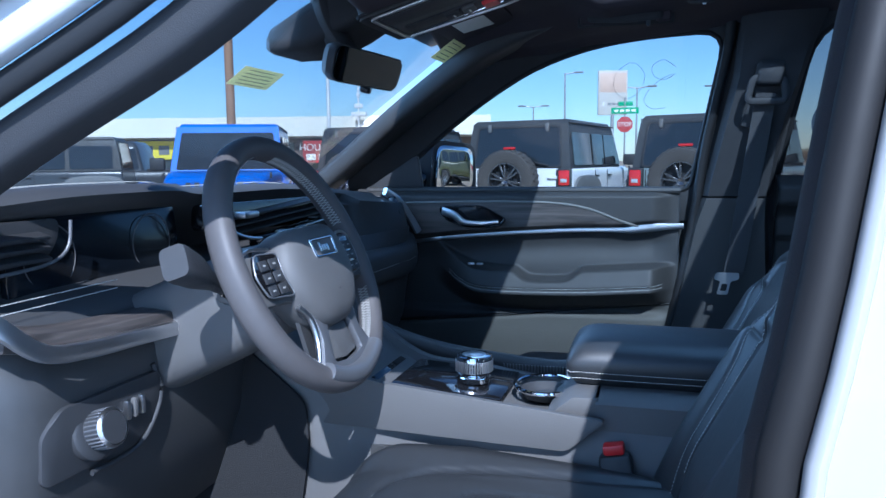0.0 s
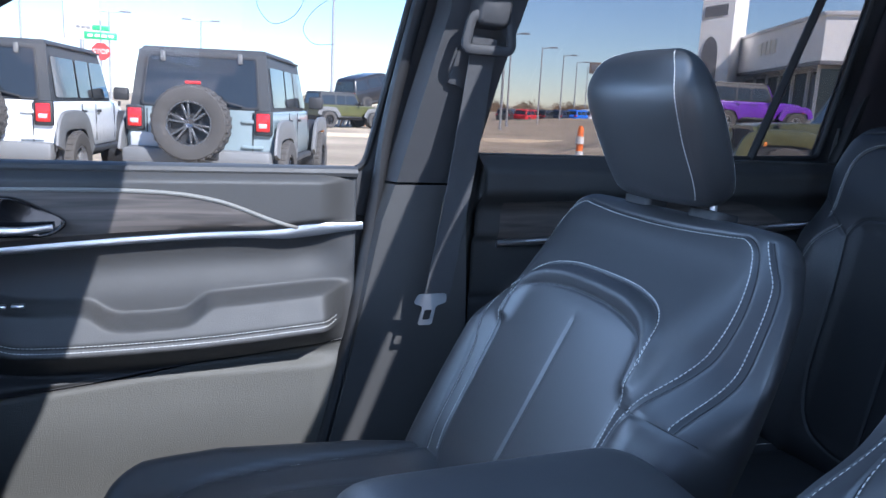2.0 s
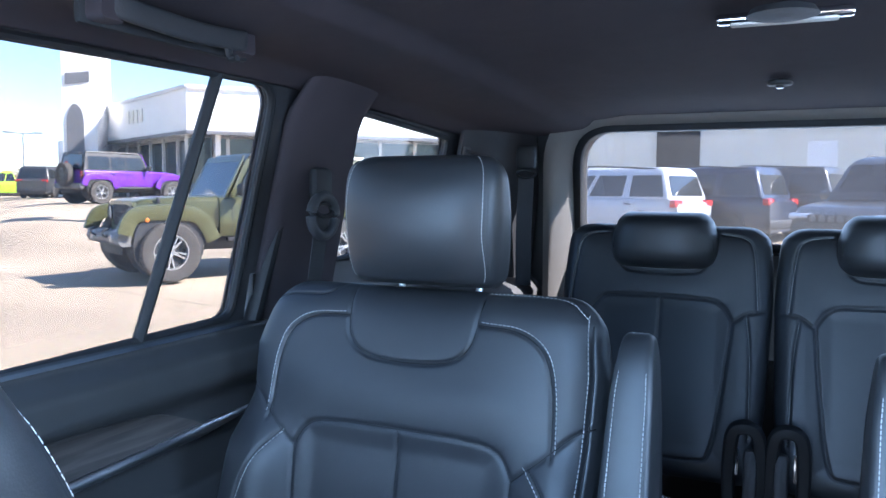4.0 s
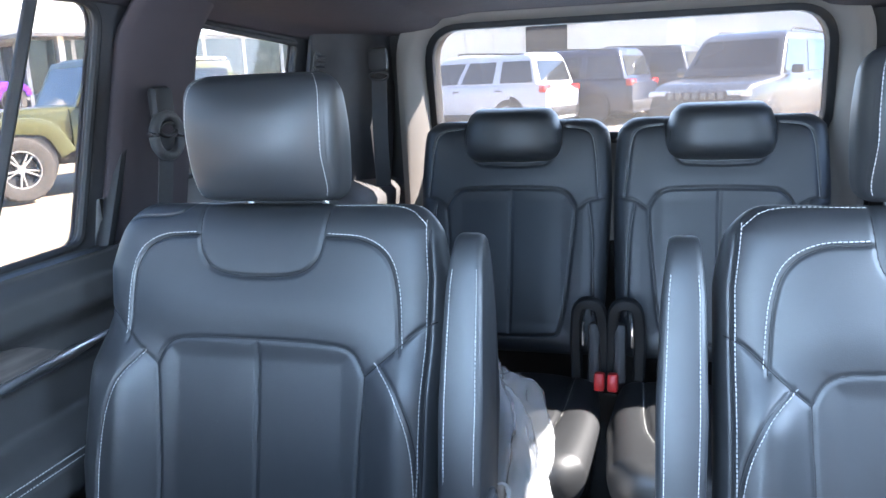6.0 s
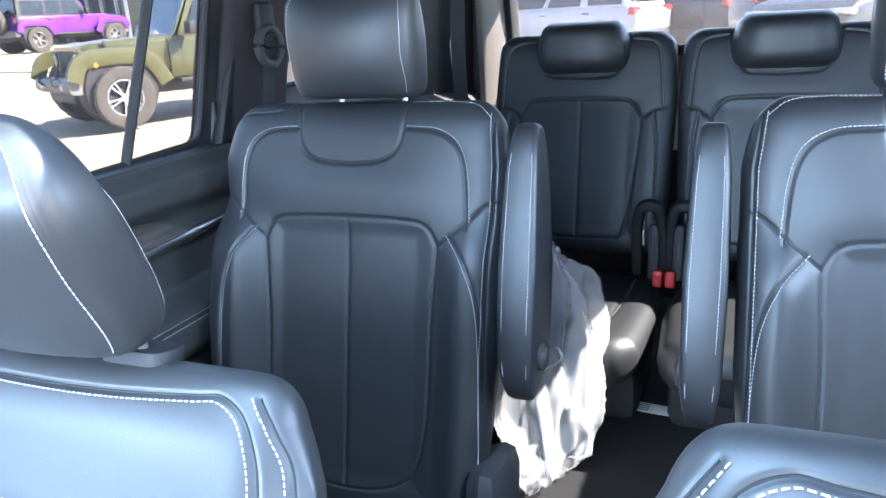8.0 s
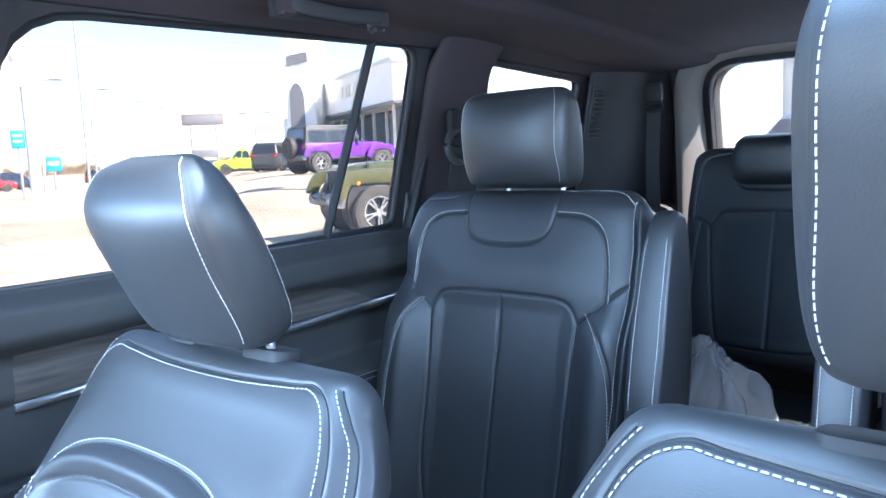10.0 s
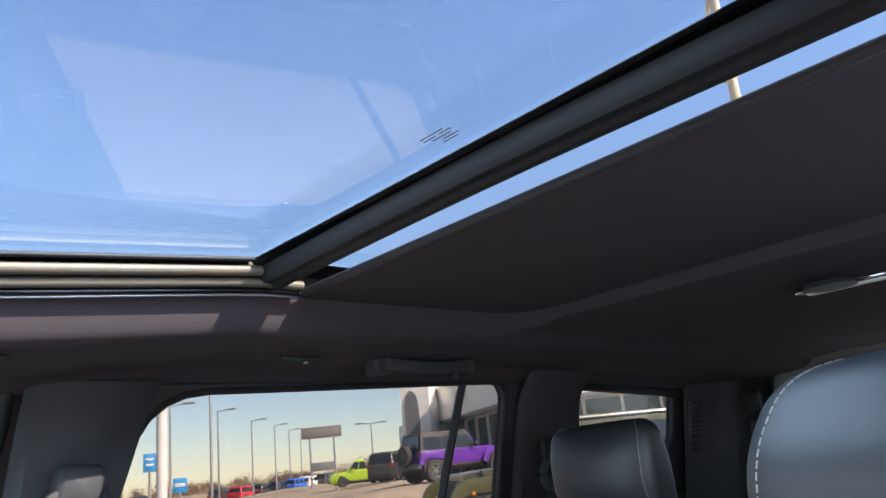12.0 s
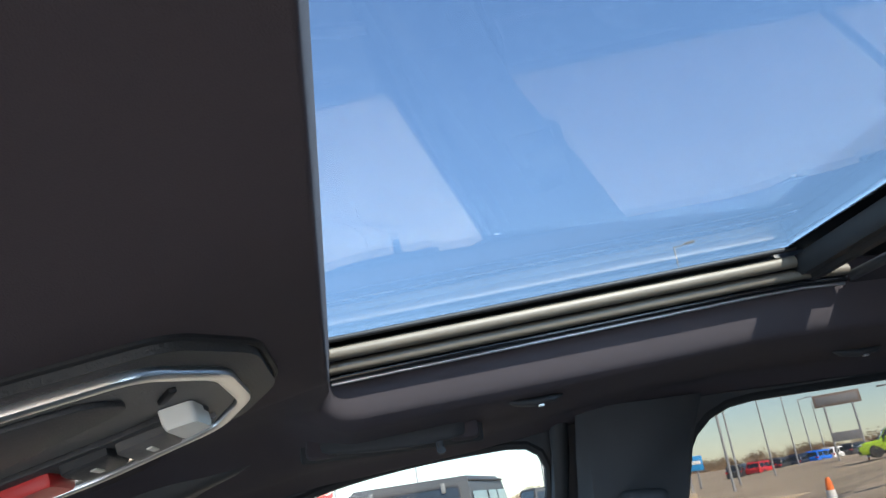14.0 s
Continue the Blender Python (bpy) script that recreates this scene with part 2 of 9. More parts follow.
def curve(pts, n=40, closed=False):
    """A smooth line through the points (Catmull-Rom), evenly spaced."""
    p = np.array(pts, float)
    if closed:
        p = np.vstack([p[-1], p, p[0], p[1]])
    else:
        p = np.vstack([2 * p[0] - p[1], p, 2 * p[-1] - p[-2]])
    out = []
    for i in range(1, len(p) - 2):
        t = np.linspace(0, 1, 16, endpoint=False)[:, None]
        a, b, c, d = p[i - 1], p[i], p[i + 1], p[i + 2]
        out.append(0.5 * (2 * b + (c - a) * t + (2 * a - 5 * b + 4 * c - d) * t**2 + (3 * b - a - 3 * c + d) * t**3))
    out = np.vstack([*out, p[-2][None]])
    s = np.r_[0, np.cumsum(np.linalg.norm(np.diff(out, axis=0), axis=1))]
    q = np.linspace(0, s[-1], n)
    return np.stack([np.interp(q, s, out[:, k]) for k in range(p.shape[1])], 1)


def sweep(path, ring, closed=False, up=(0, 0, 1), caps=True, scales=None):
    """Sweep a closed ring of (side, up) offsets along a path."""
    path, ring = np.asarray(path, float), np.asarray(ring, float)
    m, k = len(path), len(ring)
    tan = np.gradient(path, axis=0) if not closed else np.roll(path, -1, 0) - np.roll(path, 1, 0)
    tan /= np.linalg.norm(tan, axis=1)[:, None] + 1e-12
    verts = []
    for i in range(m):
        side = np.cross(tan[i], up)
        if np.linalg.norm(side) < 1e-3:
            side = np.cross(tan[i], (1, 0, 0.01))
        side /= np.linalg.norm(side)
        top = np.cross(side, tan[i])
        s = 1 if scales is None else scales[i]
        verts.append(path[i] + s * (ring[:, :1] * side + ring[:, 1:] * top))
    faces = []
    for i in range(m if closed else m - 1):
        j = (i + 1) % m
        faces += [(i * k + a, i * k + (a + 1) % k, j * k + (a + 1) % k, j * k + a) for a in range(k)]
    if caps and not closed:
        faces += [tuple(range(k))[::-1], tuple((m - 1) * k + a for a in range(k))]
    return np.vstack(verts), faces


def oval(a, b=None, n=12, p=2.0):
    b = a if b is None else b
    t = np.linspace(0, 2 * np.pi, n, endpoint=False)
    f = lambda v: np.sign(v) * np.abs(v) ** (2 / p)
    return np.stack([a * f(np.cos(t)), b * f(np.sin(t))], 1)


def tube(path, r, n=10, closed=False, caps=True):
    return sweep(path, oval(r, n=n), closed, caps=caps)


def loft(rings, caps=True):
    """Skin over rings of equal length."""
    k, m = len(rings[0]), len(rings)
    faces = [(i * k + a, i * k + (a + 1) % k, (i + 1) * k + (a + 1) % k, (i + 1) * k + a) for i in range(m - 1) for a in range(k)]
    if caps:
        faces += [tuple(range(k))[::-1], tuple((m - 1) * k + a for a in range(k))]
    return np.vstack([np.asarray(r, float) for r in rings]), faces


def inside(p, poly):
    odd = False
    for (ax, ay), (bx, by) in zip(poly, [*poly[1:], poly[0]]):
        if (ay > p[1]) != (by > p[1]) and p[0] < ax + (p[1] - ay) * (bx - ax) / (by - ay):
            odd = not odd
    return odd


def slab(outer, holes=(), lift=None, thick=0.02, bevel=0.0):
    """A flat polygon in (a, b), with holes, given thickness; lift maps (a, b, depth) to space."""
    flat, edges = [], []
    for loop in (outer, *holes):
        k = len(flat)
        flat += [Vector((p[0], p[1])) for p in loop]
        edges += [(k + i, k + (i + 1) % len(loop)) for i in range(len(loop))]
    vs, _, tris, *_ = geometry.delaunay_2d_cdt(flat, edges, [], 0, 1e-6)
    bm = bmesh.new()
    bv = [bm.verts.new((v[0], v[1], 0)) for v in vs]
    for t in tris:
        c = sum((vs[i] for i in t), Vector((0, 0))) / len(t)
        if inside(c, outer) and not any(inside(c, h) for h in holes):
            f = bm.faces.new([bv[i] for i in t])
    bm.normal_update()
    for f in bm.faces:
        if f.normal.z < 0:
            f.normal_flip()
    for v in [v for v in bm.verts if not v.link_faces]:
        bm.verts.remove(v)
    geom = bmesh.ops.extrude_face_region(bm, geom=bm.faces[:])
    for v in geom["geom"]:
        if isinstance(v, bmesh.types.BMVert):
            v.co.z = thick
    if bevel:
        sharp = [e for e in bm.edges if len(e.link_faces) == 2 and e.calc_face_angle(0) > 0.9]
        bmesh.ops.bevel(bm, geom=sharp, offset=bevel, segments=2, profile=0.5, affect="EDGES", clamp_overlap=True)
    bmesh.ops.recalc_face_normals(bm, faces=bm.faces[:])
    geo = from_bm(bm)
    if lift:
        geo = (np.array([lift(*v) for v in geo[0]]), geo[1])
    return geo


def rounded(poly, r, n=5):
    """Round the corners of a polygon."""
    out, p = [], [np.array(q, float) for q in poly]
    for i in range(len(p)):
        a, b, c = p[i - 1], p[i], p[(i + 1) % len(p)]
        ri = r[i] if isinstance(r, (list, tuple)) else r
        u, v = (a - b) / np.linalg.norm(a - b), (c - b) / np.linalg.norm(c - b)
        d = min(ri, 0.48 * np.linalg.norm(a - b), 0.48 * np.linalg.norm(c - b))
        for t in np.linspace(0, 1, n):
            out.append((1 - t) ** 2 * (b + u * d) + 2 * t * (1 - t) * b + t * t * (b + v * d))
    return [tuple(q) for q in out]


def even(loop, n):
    """Points at even steps round a closed loop."""
    p = np.array([*loop, loop[0]], float)
    s = np.r_[0, np.cumsum(np.linalg.norm(np.diff(p, axis=0), axis=1))]
    q = np.linspace(0, s[-1], n, endpoint=False)
    return np.stack([np.interp(q, s, p[:, k]) for k in range(p.shape[1])], 1)


def smooth01(x, a, b):
    t = np.clip((x - a) / (b - a), 0, 1)
    return t * t * (3 - 2 * t)


def line_gap(px, py, line):
    """The distance of points to a line of points, piece by piece."""
    best = np.full(np.shape(px), 9.0)
    for (ax, ay), (bx, by) in zip(line[:-1], line[1:]):
        dx, dy = bx - ax, by - ay
        t = np.clip(((px - ax) * dx + (py - ay) * dy) / (dx * dx + dy * dy + 1e-12), 0, 1)
        best = np.minimum(best, np.hypot(px - ax - t * dx, py - ay - t * dy))
    return best


def stitches(lines, place, out=None, length=0.0040, gap=0.0017, wide=0.0013, high=0.0007):
    """Thread dashes along lines of (a, b) that lie on a surface; place maps arrays of (a, b) to points; out: the surface's outer side."""
    verts, faces = [], []
    for line in lines:
        line = np.asarray(line, float)
        s = np.r_[0, np.cumsum(np.linalg.norm(np.diff(line, axis=0), axis=1))]
        starts = np.arange(0, s[-1] - length, length + gap)
        at = lambda q: np.stack([np.interp(q, s, line[:, 0]), np.interp(q, s, line[:, 1])], 1)
        p, q = at(starts), at(starts + length)
        mid = (p + q) / 2
        P, Q, C = place(p[:, 0], p[:, 1]), place(q[:, 0], q[:, 1]), place(mid[:, 0], mid[:, 1])
        d = (q - p) / (np.linalg.norm(q - p, axis=1)[:, None] + 1e-12)
        S = place(mid[:, 0] - d[:, 1] * 0.002, mid[:, 1] + d[:, 0] * 0.002) - C
        S /= np.linalg.norm(S, axis=1)[:, None] + 1e-12
        T = Q - P
        T /= np.linalg.norm(T, axis=1)[:, None] + 1e-12
        N = np.cross(T, S)
        if out is not None:
            N = N * np.where(N @ np.asarray(out, float) < 0, -1.0, 1.0)[:, None]
        for i in range(len(C)):
            k = len(verts)
            for a, b, c in ((P[i], 1, 0), (P[i], -1, 0), (Q[i], -1, 0), (Q[i], 1, 0)):
                verts.append(a + b * S[i] * wide / 2)
            for a, b in ((P[i] * 0.75 + Q[i] * 0.25, 1), (P[i] * 0.75 + Q[i] * 0.25, -1), (Q[i] * 0.75 + P[i] * 0.25, -1), (Q[i] * 0.75 + P[i] * 0.25, 1)):
                verts.append(a + b * S[i] * wide / 4 + N[i] * high)
            faces += [(k + 4, k + 5, k + 6, k + 7), (k, k + 1, k + 5, k + 4), (k + 1, k + 2, k + 6, k + 5), (k + 2, k + 3, k + 7, k + 6), (k + 3, k, k + 4, k + 7)]
    return np.array(verts), faces


class Pad:
    """A stuffed pad with a front of seams and bolsters. Its plane has a: across, b: along; depth is out of the plane."""

    def __init__(self, left, right, length, depth, back, seams=(), bolster=0.0, inner=0.6, crown=0.0, puff=0.006, groove=0.006, top_round=6, edge_round=5, groove_w=0.0035, extra=None):
        self.left, self.right, self.length, self.depth, self.back = left, right, length, depth, back
        self.seams, self.bolster, self.inner, self.crown, self.puff, self.groove = seams, bolster, inner, crown, puff, groove
        self.tr, self.er, self.gw, self.extra = top_round, edge_round, groove_w, extra

    def sides(self, b):
        t = np.clip(b / self.length, 0, 1)
        lx, ly = np.array(self.left).T
        rx, ry = np.array(self.right).T
        f = lambda x, y: np.interp(t, x, y)
        l, r = f(lx, ly), f(rx, ry)
        e = (1 - np.abs(2 * t - 1) ** 14) ** (1 / 3)
        c = (l + r) / 2
        k = 0.80 + 0.20 * e
        return c + (l - c) * k, c + (r - c) * k

    def front(self, a, b):
        a, b = np.asarray(a, float), np.asarray(b, float)
        l, r = self.sides(b)
        s = np.clip((2 * a - l - r) / (r - l + 1e-9), -1, 1)
        t = np.clip(2 * b / self.length - 1, -1, 1)
        e = (1 - np.abs(s) ** self.er) ** (1 / 2.2) * (1 - np.abs(t) ** (2 * self.tr)) ** (1 / 2.2)
        d = self.depth + self.bolster * smooth01(np.abs(s), self.inner - 0.18, self.inner + 0.22) + self.crown * (1 - s * s)
        if self.extra:
            d = d + self.extra(a, b)
        if len(self.seams):
            gap = np.full(a.shape, 9.0)
            for line in self.seams:
                gap = np.minimum(gap, line_gap(a, b, line))
            d = d - self.groove * np.exp(-((gap / self.gw) ** 2)) + self.puff * (1 - np.exp(-gap / 0.028)) - self.puff
        return d * e

    def mesh(self, place, na=110, nb=150, nback=24):
        u = np.sin(np.linspace(-1, 1, na) * 1.25) / np.sin(1.25)
        w = np.sin(np.linspace(-1, 1, nb) * 1.3) / np.sin(1.3)
        b = (w + 1) / 2 * self.length
        A, B = np.meshgrid(u, b)
        l, r = self.sides(B)
        A = (l + r) / 2 + A * (r - l) / 2
        F = place(A.ravel(), B.ravel(), self.front(A.ravel(), B.ravel())).reshape(nb, na, 3)
        ub = np.sin(np.linspace(1, -1, nback) * 1.4) / np.sin(1.4)
        A2, B2 = np.meshgrid(ub[1:-1], b)
        l, r = self.sides(B2)
        A2 = (l + r) / 2 + A2 * (r - l) / 2
        s, t = (2 * A2 - l - r) / (r - l + 1e-9), 2 * B2 / self.length - 1
        D = -self.back * (1 - np.abs(s) ** 4) ** 0.5 * (1 - np.abs(t) ** 12) ** 0.5
        G = place(A2.ravel(), B2.ravel(), D.ravel()).reshape(nb, nback - 2, 3)
        rings = np.concatenate([F, G], 1)
        k = rings.shape[1]
        idx = np.arange(nb * k).reshape(nb, k)
        q = np.stack([idx[:-1], np.roll(idx[:-1], -1, 1), np.roll(idx[1:], -1, 1), idx[1:]], -1).reshape(-1, 4)
        return rings.reshape(-1, 3), q.tolist()


def plane_of(origin, along, out, across=(0, 1, 0)):
    """place(a, b, depth) for a plane through origin."""
    o, u, n, c = (np.array(v, float) for v in (origin, along, out, across))
    u, n = u / np.linalg.norm(u), n / np.linalg.norm(n)

    def place(a, b, d=0.0):
        a, b = np.asarray(a, float), np.asarray(b, float)
        d = np.broadcast_to(np.asarray(d, float), a.shape)
        return o + a[..., None] * c + b[..., None] * u + d[..., None] * n
    return place


def thread_part(geo, parent, label="white contrast thread", name="stitching"):
    return tagged(put(name, geo, M_THREAD, parent, label, smooth=False), kind="stuff")


def upholstered(name, pad, place, seam_threads, parent, mat=None, label="", na=110, nb=150):
    """A pad as one part, with its thread as another."""
    ob = put(name, pad.mesh(place, na, nb), mat or M_LEATHER, parent, label, sharp=180)
    cords = []
    for line in pad.seams:
        line = np.asarray(line, float)
        s = np.r_[0, np.cumsum(np.linalg.norm(np.diff(line, axis=0), axis=1))]
        q = np.linspace(0, s[-1], max(4, int(s[-1] / 0.004)))
        a, b = np.interp(q, s, line[:, 0]), np.interp(q, s, line[:, 1])
        l, r = pad.sides(b)
        on_pad = (b > 0.012) & (b < pad.length - 0.012) & (a > l + 0.010) & (a < r - 0.010)
        for run in np.split(np.arange(len(q)), np.where(np.diff(on_pad.astype(int)) != 0)[0] + 1):
            if on_pad[run[0]] and len(run) > 3:
                cords.append(tube(place(a[run], b[run], pad.front(a[run], b[run]) + 0.0001), 0.0010, 5))
    if cords:
        tagged(put("seam", join(*cords), M_RUBBER, ob, "thin dark seams", sharp=180), kind="stuff")
    if seam_threads:
        on = lambda a, b: place(a, b, pad.front(a, b) + 0.0008)
        z = np.zeros(1)
        thread_part(stitches(seam_threads, on, (place(z, z, z + 1) - place(z, z, z))[0]), ob)
    return ob


def headrest(parent, at, wide, tall, deep, tilt, top_taper=0.9, stalks=0.075, stalk_len=0.06, thread=True, wedge=None, outline=None):
    """A headrest on two chrome stalks; at is the middle of its underside."""
    m = pose(*at, 0, tilt, 0)
    nv, nt = 72, 180
    vs = (np.sin(np.linspace(-1, 1, nv) * 1.4) / np.sin(1.4) + 1) / 2

    wc = curve(outline or [(0, 0.66), (0.02, 0.76), (0.08, 0.84), (0.20, 0.91), (0.35, 0.955), (0.50, 0.985), (0.62, 1.0), (0.72, 0.99), (0.80, 0.955), (0.87, 0.89), (0.92, 0.81), (0.96, 0.70), (0.985, 0.58), (1, 0.45)], 90)
    back_seam = lambda v: 0.62 + 0.75 * smooth01(v, 0.62, 0.97)
    front_seam = lambda v: -0.62 + 0.16 * (1 - smooth01(v, 0.0, 0.45))

    def ring_at(v, th):
        e = (1 - np.abs(2 * v - 1) ** 5) ** 0.4
        hw = wide / 2 * (0.90 + 0.10 * np.sin(np.pi * np.clip(v * 1.15, 0, 1))) * (1 - (1 - top_taper) * v**3) * (0.72 + 0.28 * e)
        c, s = np.cos(th), np.sin(th)
        f = lambda q, p: np.sign(q) * np.abs(q) ** (2 / p)
        y = hw * f(c, 4.2)
        x = np.where(s < 0, deep * 0.52, deep * (0.62 - 0.42 * v)) * f(s, 3.0) * e
        x = x - 0.022 * np.sin(np.pi * v) + 0.018 * v + 0.012 * (y / hw) ** 2 * (s < 0) * e
        if wedge:
            fv, fx, bv, bx = wedge
            fc, bc = curve(list(zip(fv, fx)), 80), curve(list(zip(bv, bx)), 80)
            xf, xb = np.interp(v, fc[:, 0], fc[:, 1]), np.interp(v, bc[:, 0], bc[:, 1])
            hw = wide / 2 * np.interp(v, wc[:, 0], wc[:, 1])
            y = hw * f(c, 3.0)
            lean = np.arctan2(s, np.abs(c))
            side = smooth01(lean, front_seam(v), front_seam(v) + 0.09) * (1 - smooth01(lean, back_seam(v) - 0.09, back_seam(v)))
            seam = np.exp(-(((lean - front_seam(v)) / 0.035) ** 2)) + np.exp(-(((lean - back_seam(v)) / 0.035) ** 2))
            y = y - np.sign(c) * (0.0035 * side + 0.0022 * seam) * np.sin(np.pi * np.clip(v, 0.0, 1)) ** 0.5
            bow = 0.018 * (1 - (y / hw) ** 2) * np.sin(np.pi * np.clip(v * 0.95 + 0.03, 0, 1)) ** 0.6
            x = (xf + xb) / 2 + (xb - xf) / 2 * f(s, 3.4) + np.where(s < 0, -bow, bow * 0.8)
        return np.stack([x + 0 * v, y + 0 * v, v * tall + 0 * th], -1)
    th = np.linspace(0, 2 * np.pi, nt, endpoint=False)
    rot = np.array([[*r] for r in m])
    to = lambda p: p @ rot[:3, :3].T + rot[:3, 3]
    rings = [to(ring_at(np.full(nt, v), th)) for v in vs]
    ob = put("headrest", loft(rings), M_LEATHER, parent, sharp=180)
    if thread:
        g = []
        v = np.linspace(0.05, 0.985, 90)
        on = lambda a: to(ring_at(v, a))
        for a in ((front_seam(v) - 0.085, np.pi - front_seam(v) + 0.085, back_seam(v) + 0.085, np.pi - back_seam(v) - 0.085) if wedge else (-0.62 + 0 * v, np.pi + 0.62 + 0 * v)):
            p = on(a)
            g.append(dashes3d(p, on(a + 0.03) - p))
        thread_part(join(*g), ob)
    px = 0.045 if wedge else 0.005
    for k in (-1, 1):
        a = to(np.array([[px, k * stalks, 0.02], [px, k * stalks, -stalk_len]]))
        st = put("headrest_post", tube(a, 0.005 if wedge else 0.006, 12), M_CHROME if wedge else M_BRIGHT, parent, "chrome headrest post")
        if wedge:
            c = to(np.array([[px, k * stalks, -stalk_len + 0.008]]))[0]
            put("guide_collar", move(slab(rounded([(-0.017, -0.034), (0.022, -0.034), (0.022, 0.034), (-0.017, 0.034)], 0.014, 5), (), None, 0.024, 0.005), (c[0], c[1] + 0.006, c[2] - 0.0165), (0, 10, 0)), M_RUBBER, st, "flat black plastic guide collar")
        else:
            put("guide_collar", sweep(to(np.array([[0.005, k * stalks, -stalk_len + 0.014], [0.005, k * stalks, -stalk_len - 0.012]])), oval(0.026, 0.014, 24, 2.6), up=(1, 0, 0)), M_PLASTIC, st)
    return ob


def dashes3d(p, side, out=None, length=0.0038, gap=0.0016, wide=0.0011, high=0.0006):
    """Thread dashes along a line in space; side points along the surface, across the line."""
    s = np.r_[0, np.cumsum(np.linalg.norm(np.diff(p, axis=0), axis=1))]
    at = lambda q, w: np.stack([np.interp(q, s, w[:, k]) for k in range(3)], 1)
    q = np.arange(0, s[-1] - length, length + gap)
    A, B, S = at(q, p), at(q + length, p), at(q + length / 2, side)
    S = S / (np.linalg.norm(S, axis=1)[:, None] + 1e-12)
    T = (B - A) / (np.linalg.norm(B - A, axis=1)[:, None] + 1e-12)
    N = np.cross(T, S)
    c = p.mean(0)
    flip = np.sign(((A - c) * N).sum(1) if out is None else N @ np.asarray(out, float))[:, None]
    N = N * flip
    verts, faces = [], []
    for i in range(len(q)):
        k = len(verts)
        for e in (A[i], B[i]):
            verts += [e - S[i] * wide / 2 - N[i] * high, e - S[i] * wide / 3 + N[i] * high, e + S[i] * wide / 3 + N[i] * high, e + S[i] * wide / 2 - N[i] * high]
        faces += [(k, k + 1, k + 5, k + 4), (k + 1, k + 2, k + 6, k + 5), (k + 2, k + 3, k + 7, k + 6), (k, k + 3, k + 2, k + 1), (k + 4, k + 5, k + 6, k + 7)]
    return np.array(verts), faces

# ---- the car's shell: floor, sides, pillars, roof ----
SILL, ROOF = 1.18, 1.66


def wall_y(z):
    """Inner face of the car's side at a height."""
    return 0.82 - 0.20 * max(0.0, z - SILL)


WIN_FRONT = rounded([(-0.86, 1.182), (-0.005, 1.182), (0.072, 1.580), (-0.12, 1.574), (-0.26, 1.556), (-0.41, 1.510), (-0.56, 1.424), (-0.73, 1.30)], [0.01, 0.03, 0.07, 0.2, 0.2, 0.2, 0.2, 0.15])
WIN_REAR = rounded([(0.205, 1.205), (0.872, 1.222), (0.962, 1.607), (0.275, 1.597)], [0.02, 0.004, 0.004, 0.11], 6)
WIN_BOTH = rounded([(0.205, 1.205), (1.070, 1.229), (1.098, 1.612), (0.275, 1.597)], [0.02, 0.025, 0.05, 0.11], 6)
WIN_FIXED = rounded([(0.880, 1.224), (1.070, 1.229), (1.098, 1.612), (0.970, 1.608)], [0.004, 0.025, 0.05, 0.004])
WIN_QUARTER_DRIVER = rounded([(1.36, 1.300), (1.93, 1.310), (1.93, 1.600), (1.375, 1.605)], [0.03, 0.05, 0.05, 0.03])
WIN_QUARTER = rounded([(1.345, 1.300), (1.52, 1.312), (1.67, 1.360), (1.790, 1.430), (1.795, 1.572), (1.355, 1.594)], [0.03, 0.05, 0.05, 0.05, 0.02, 0.02])

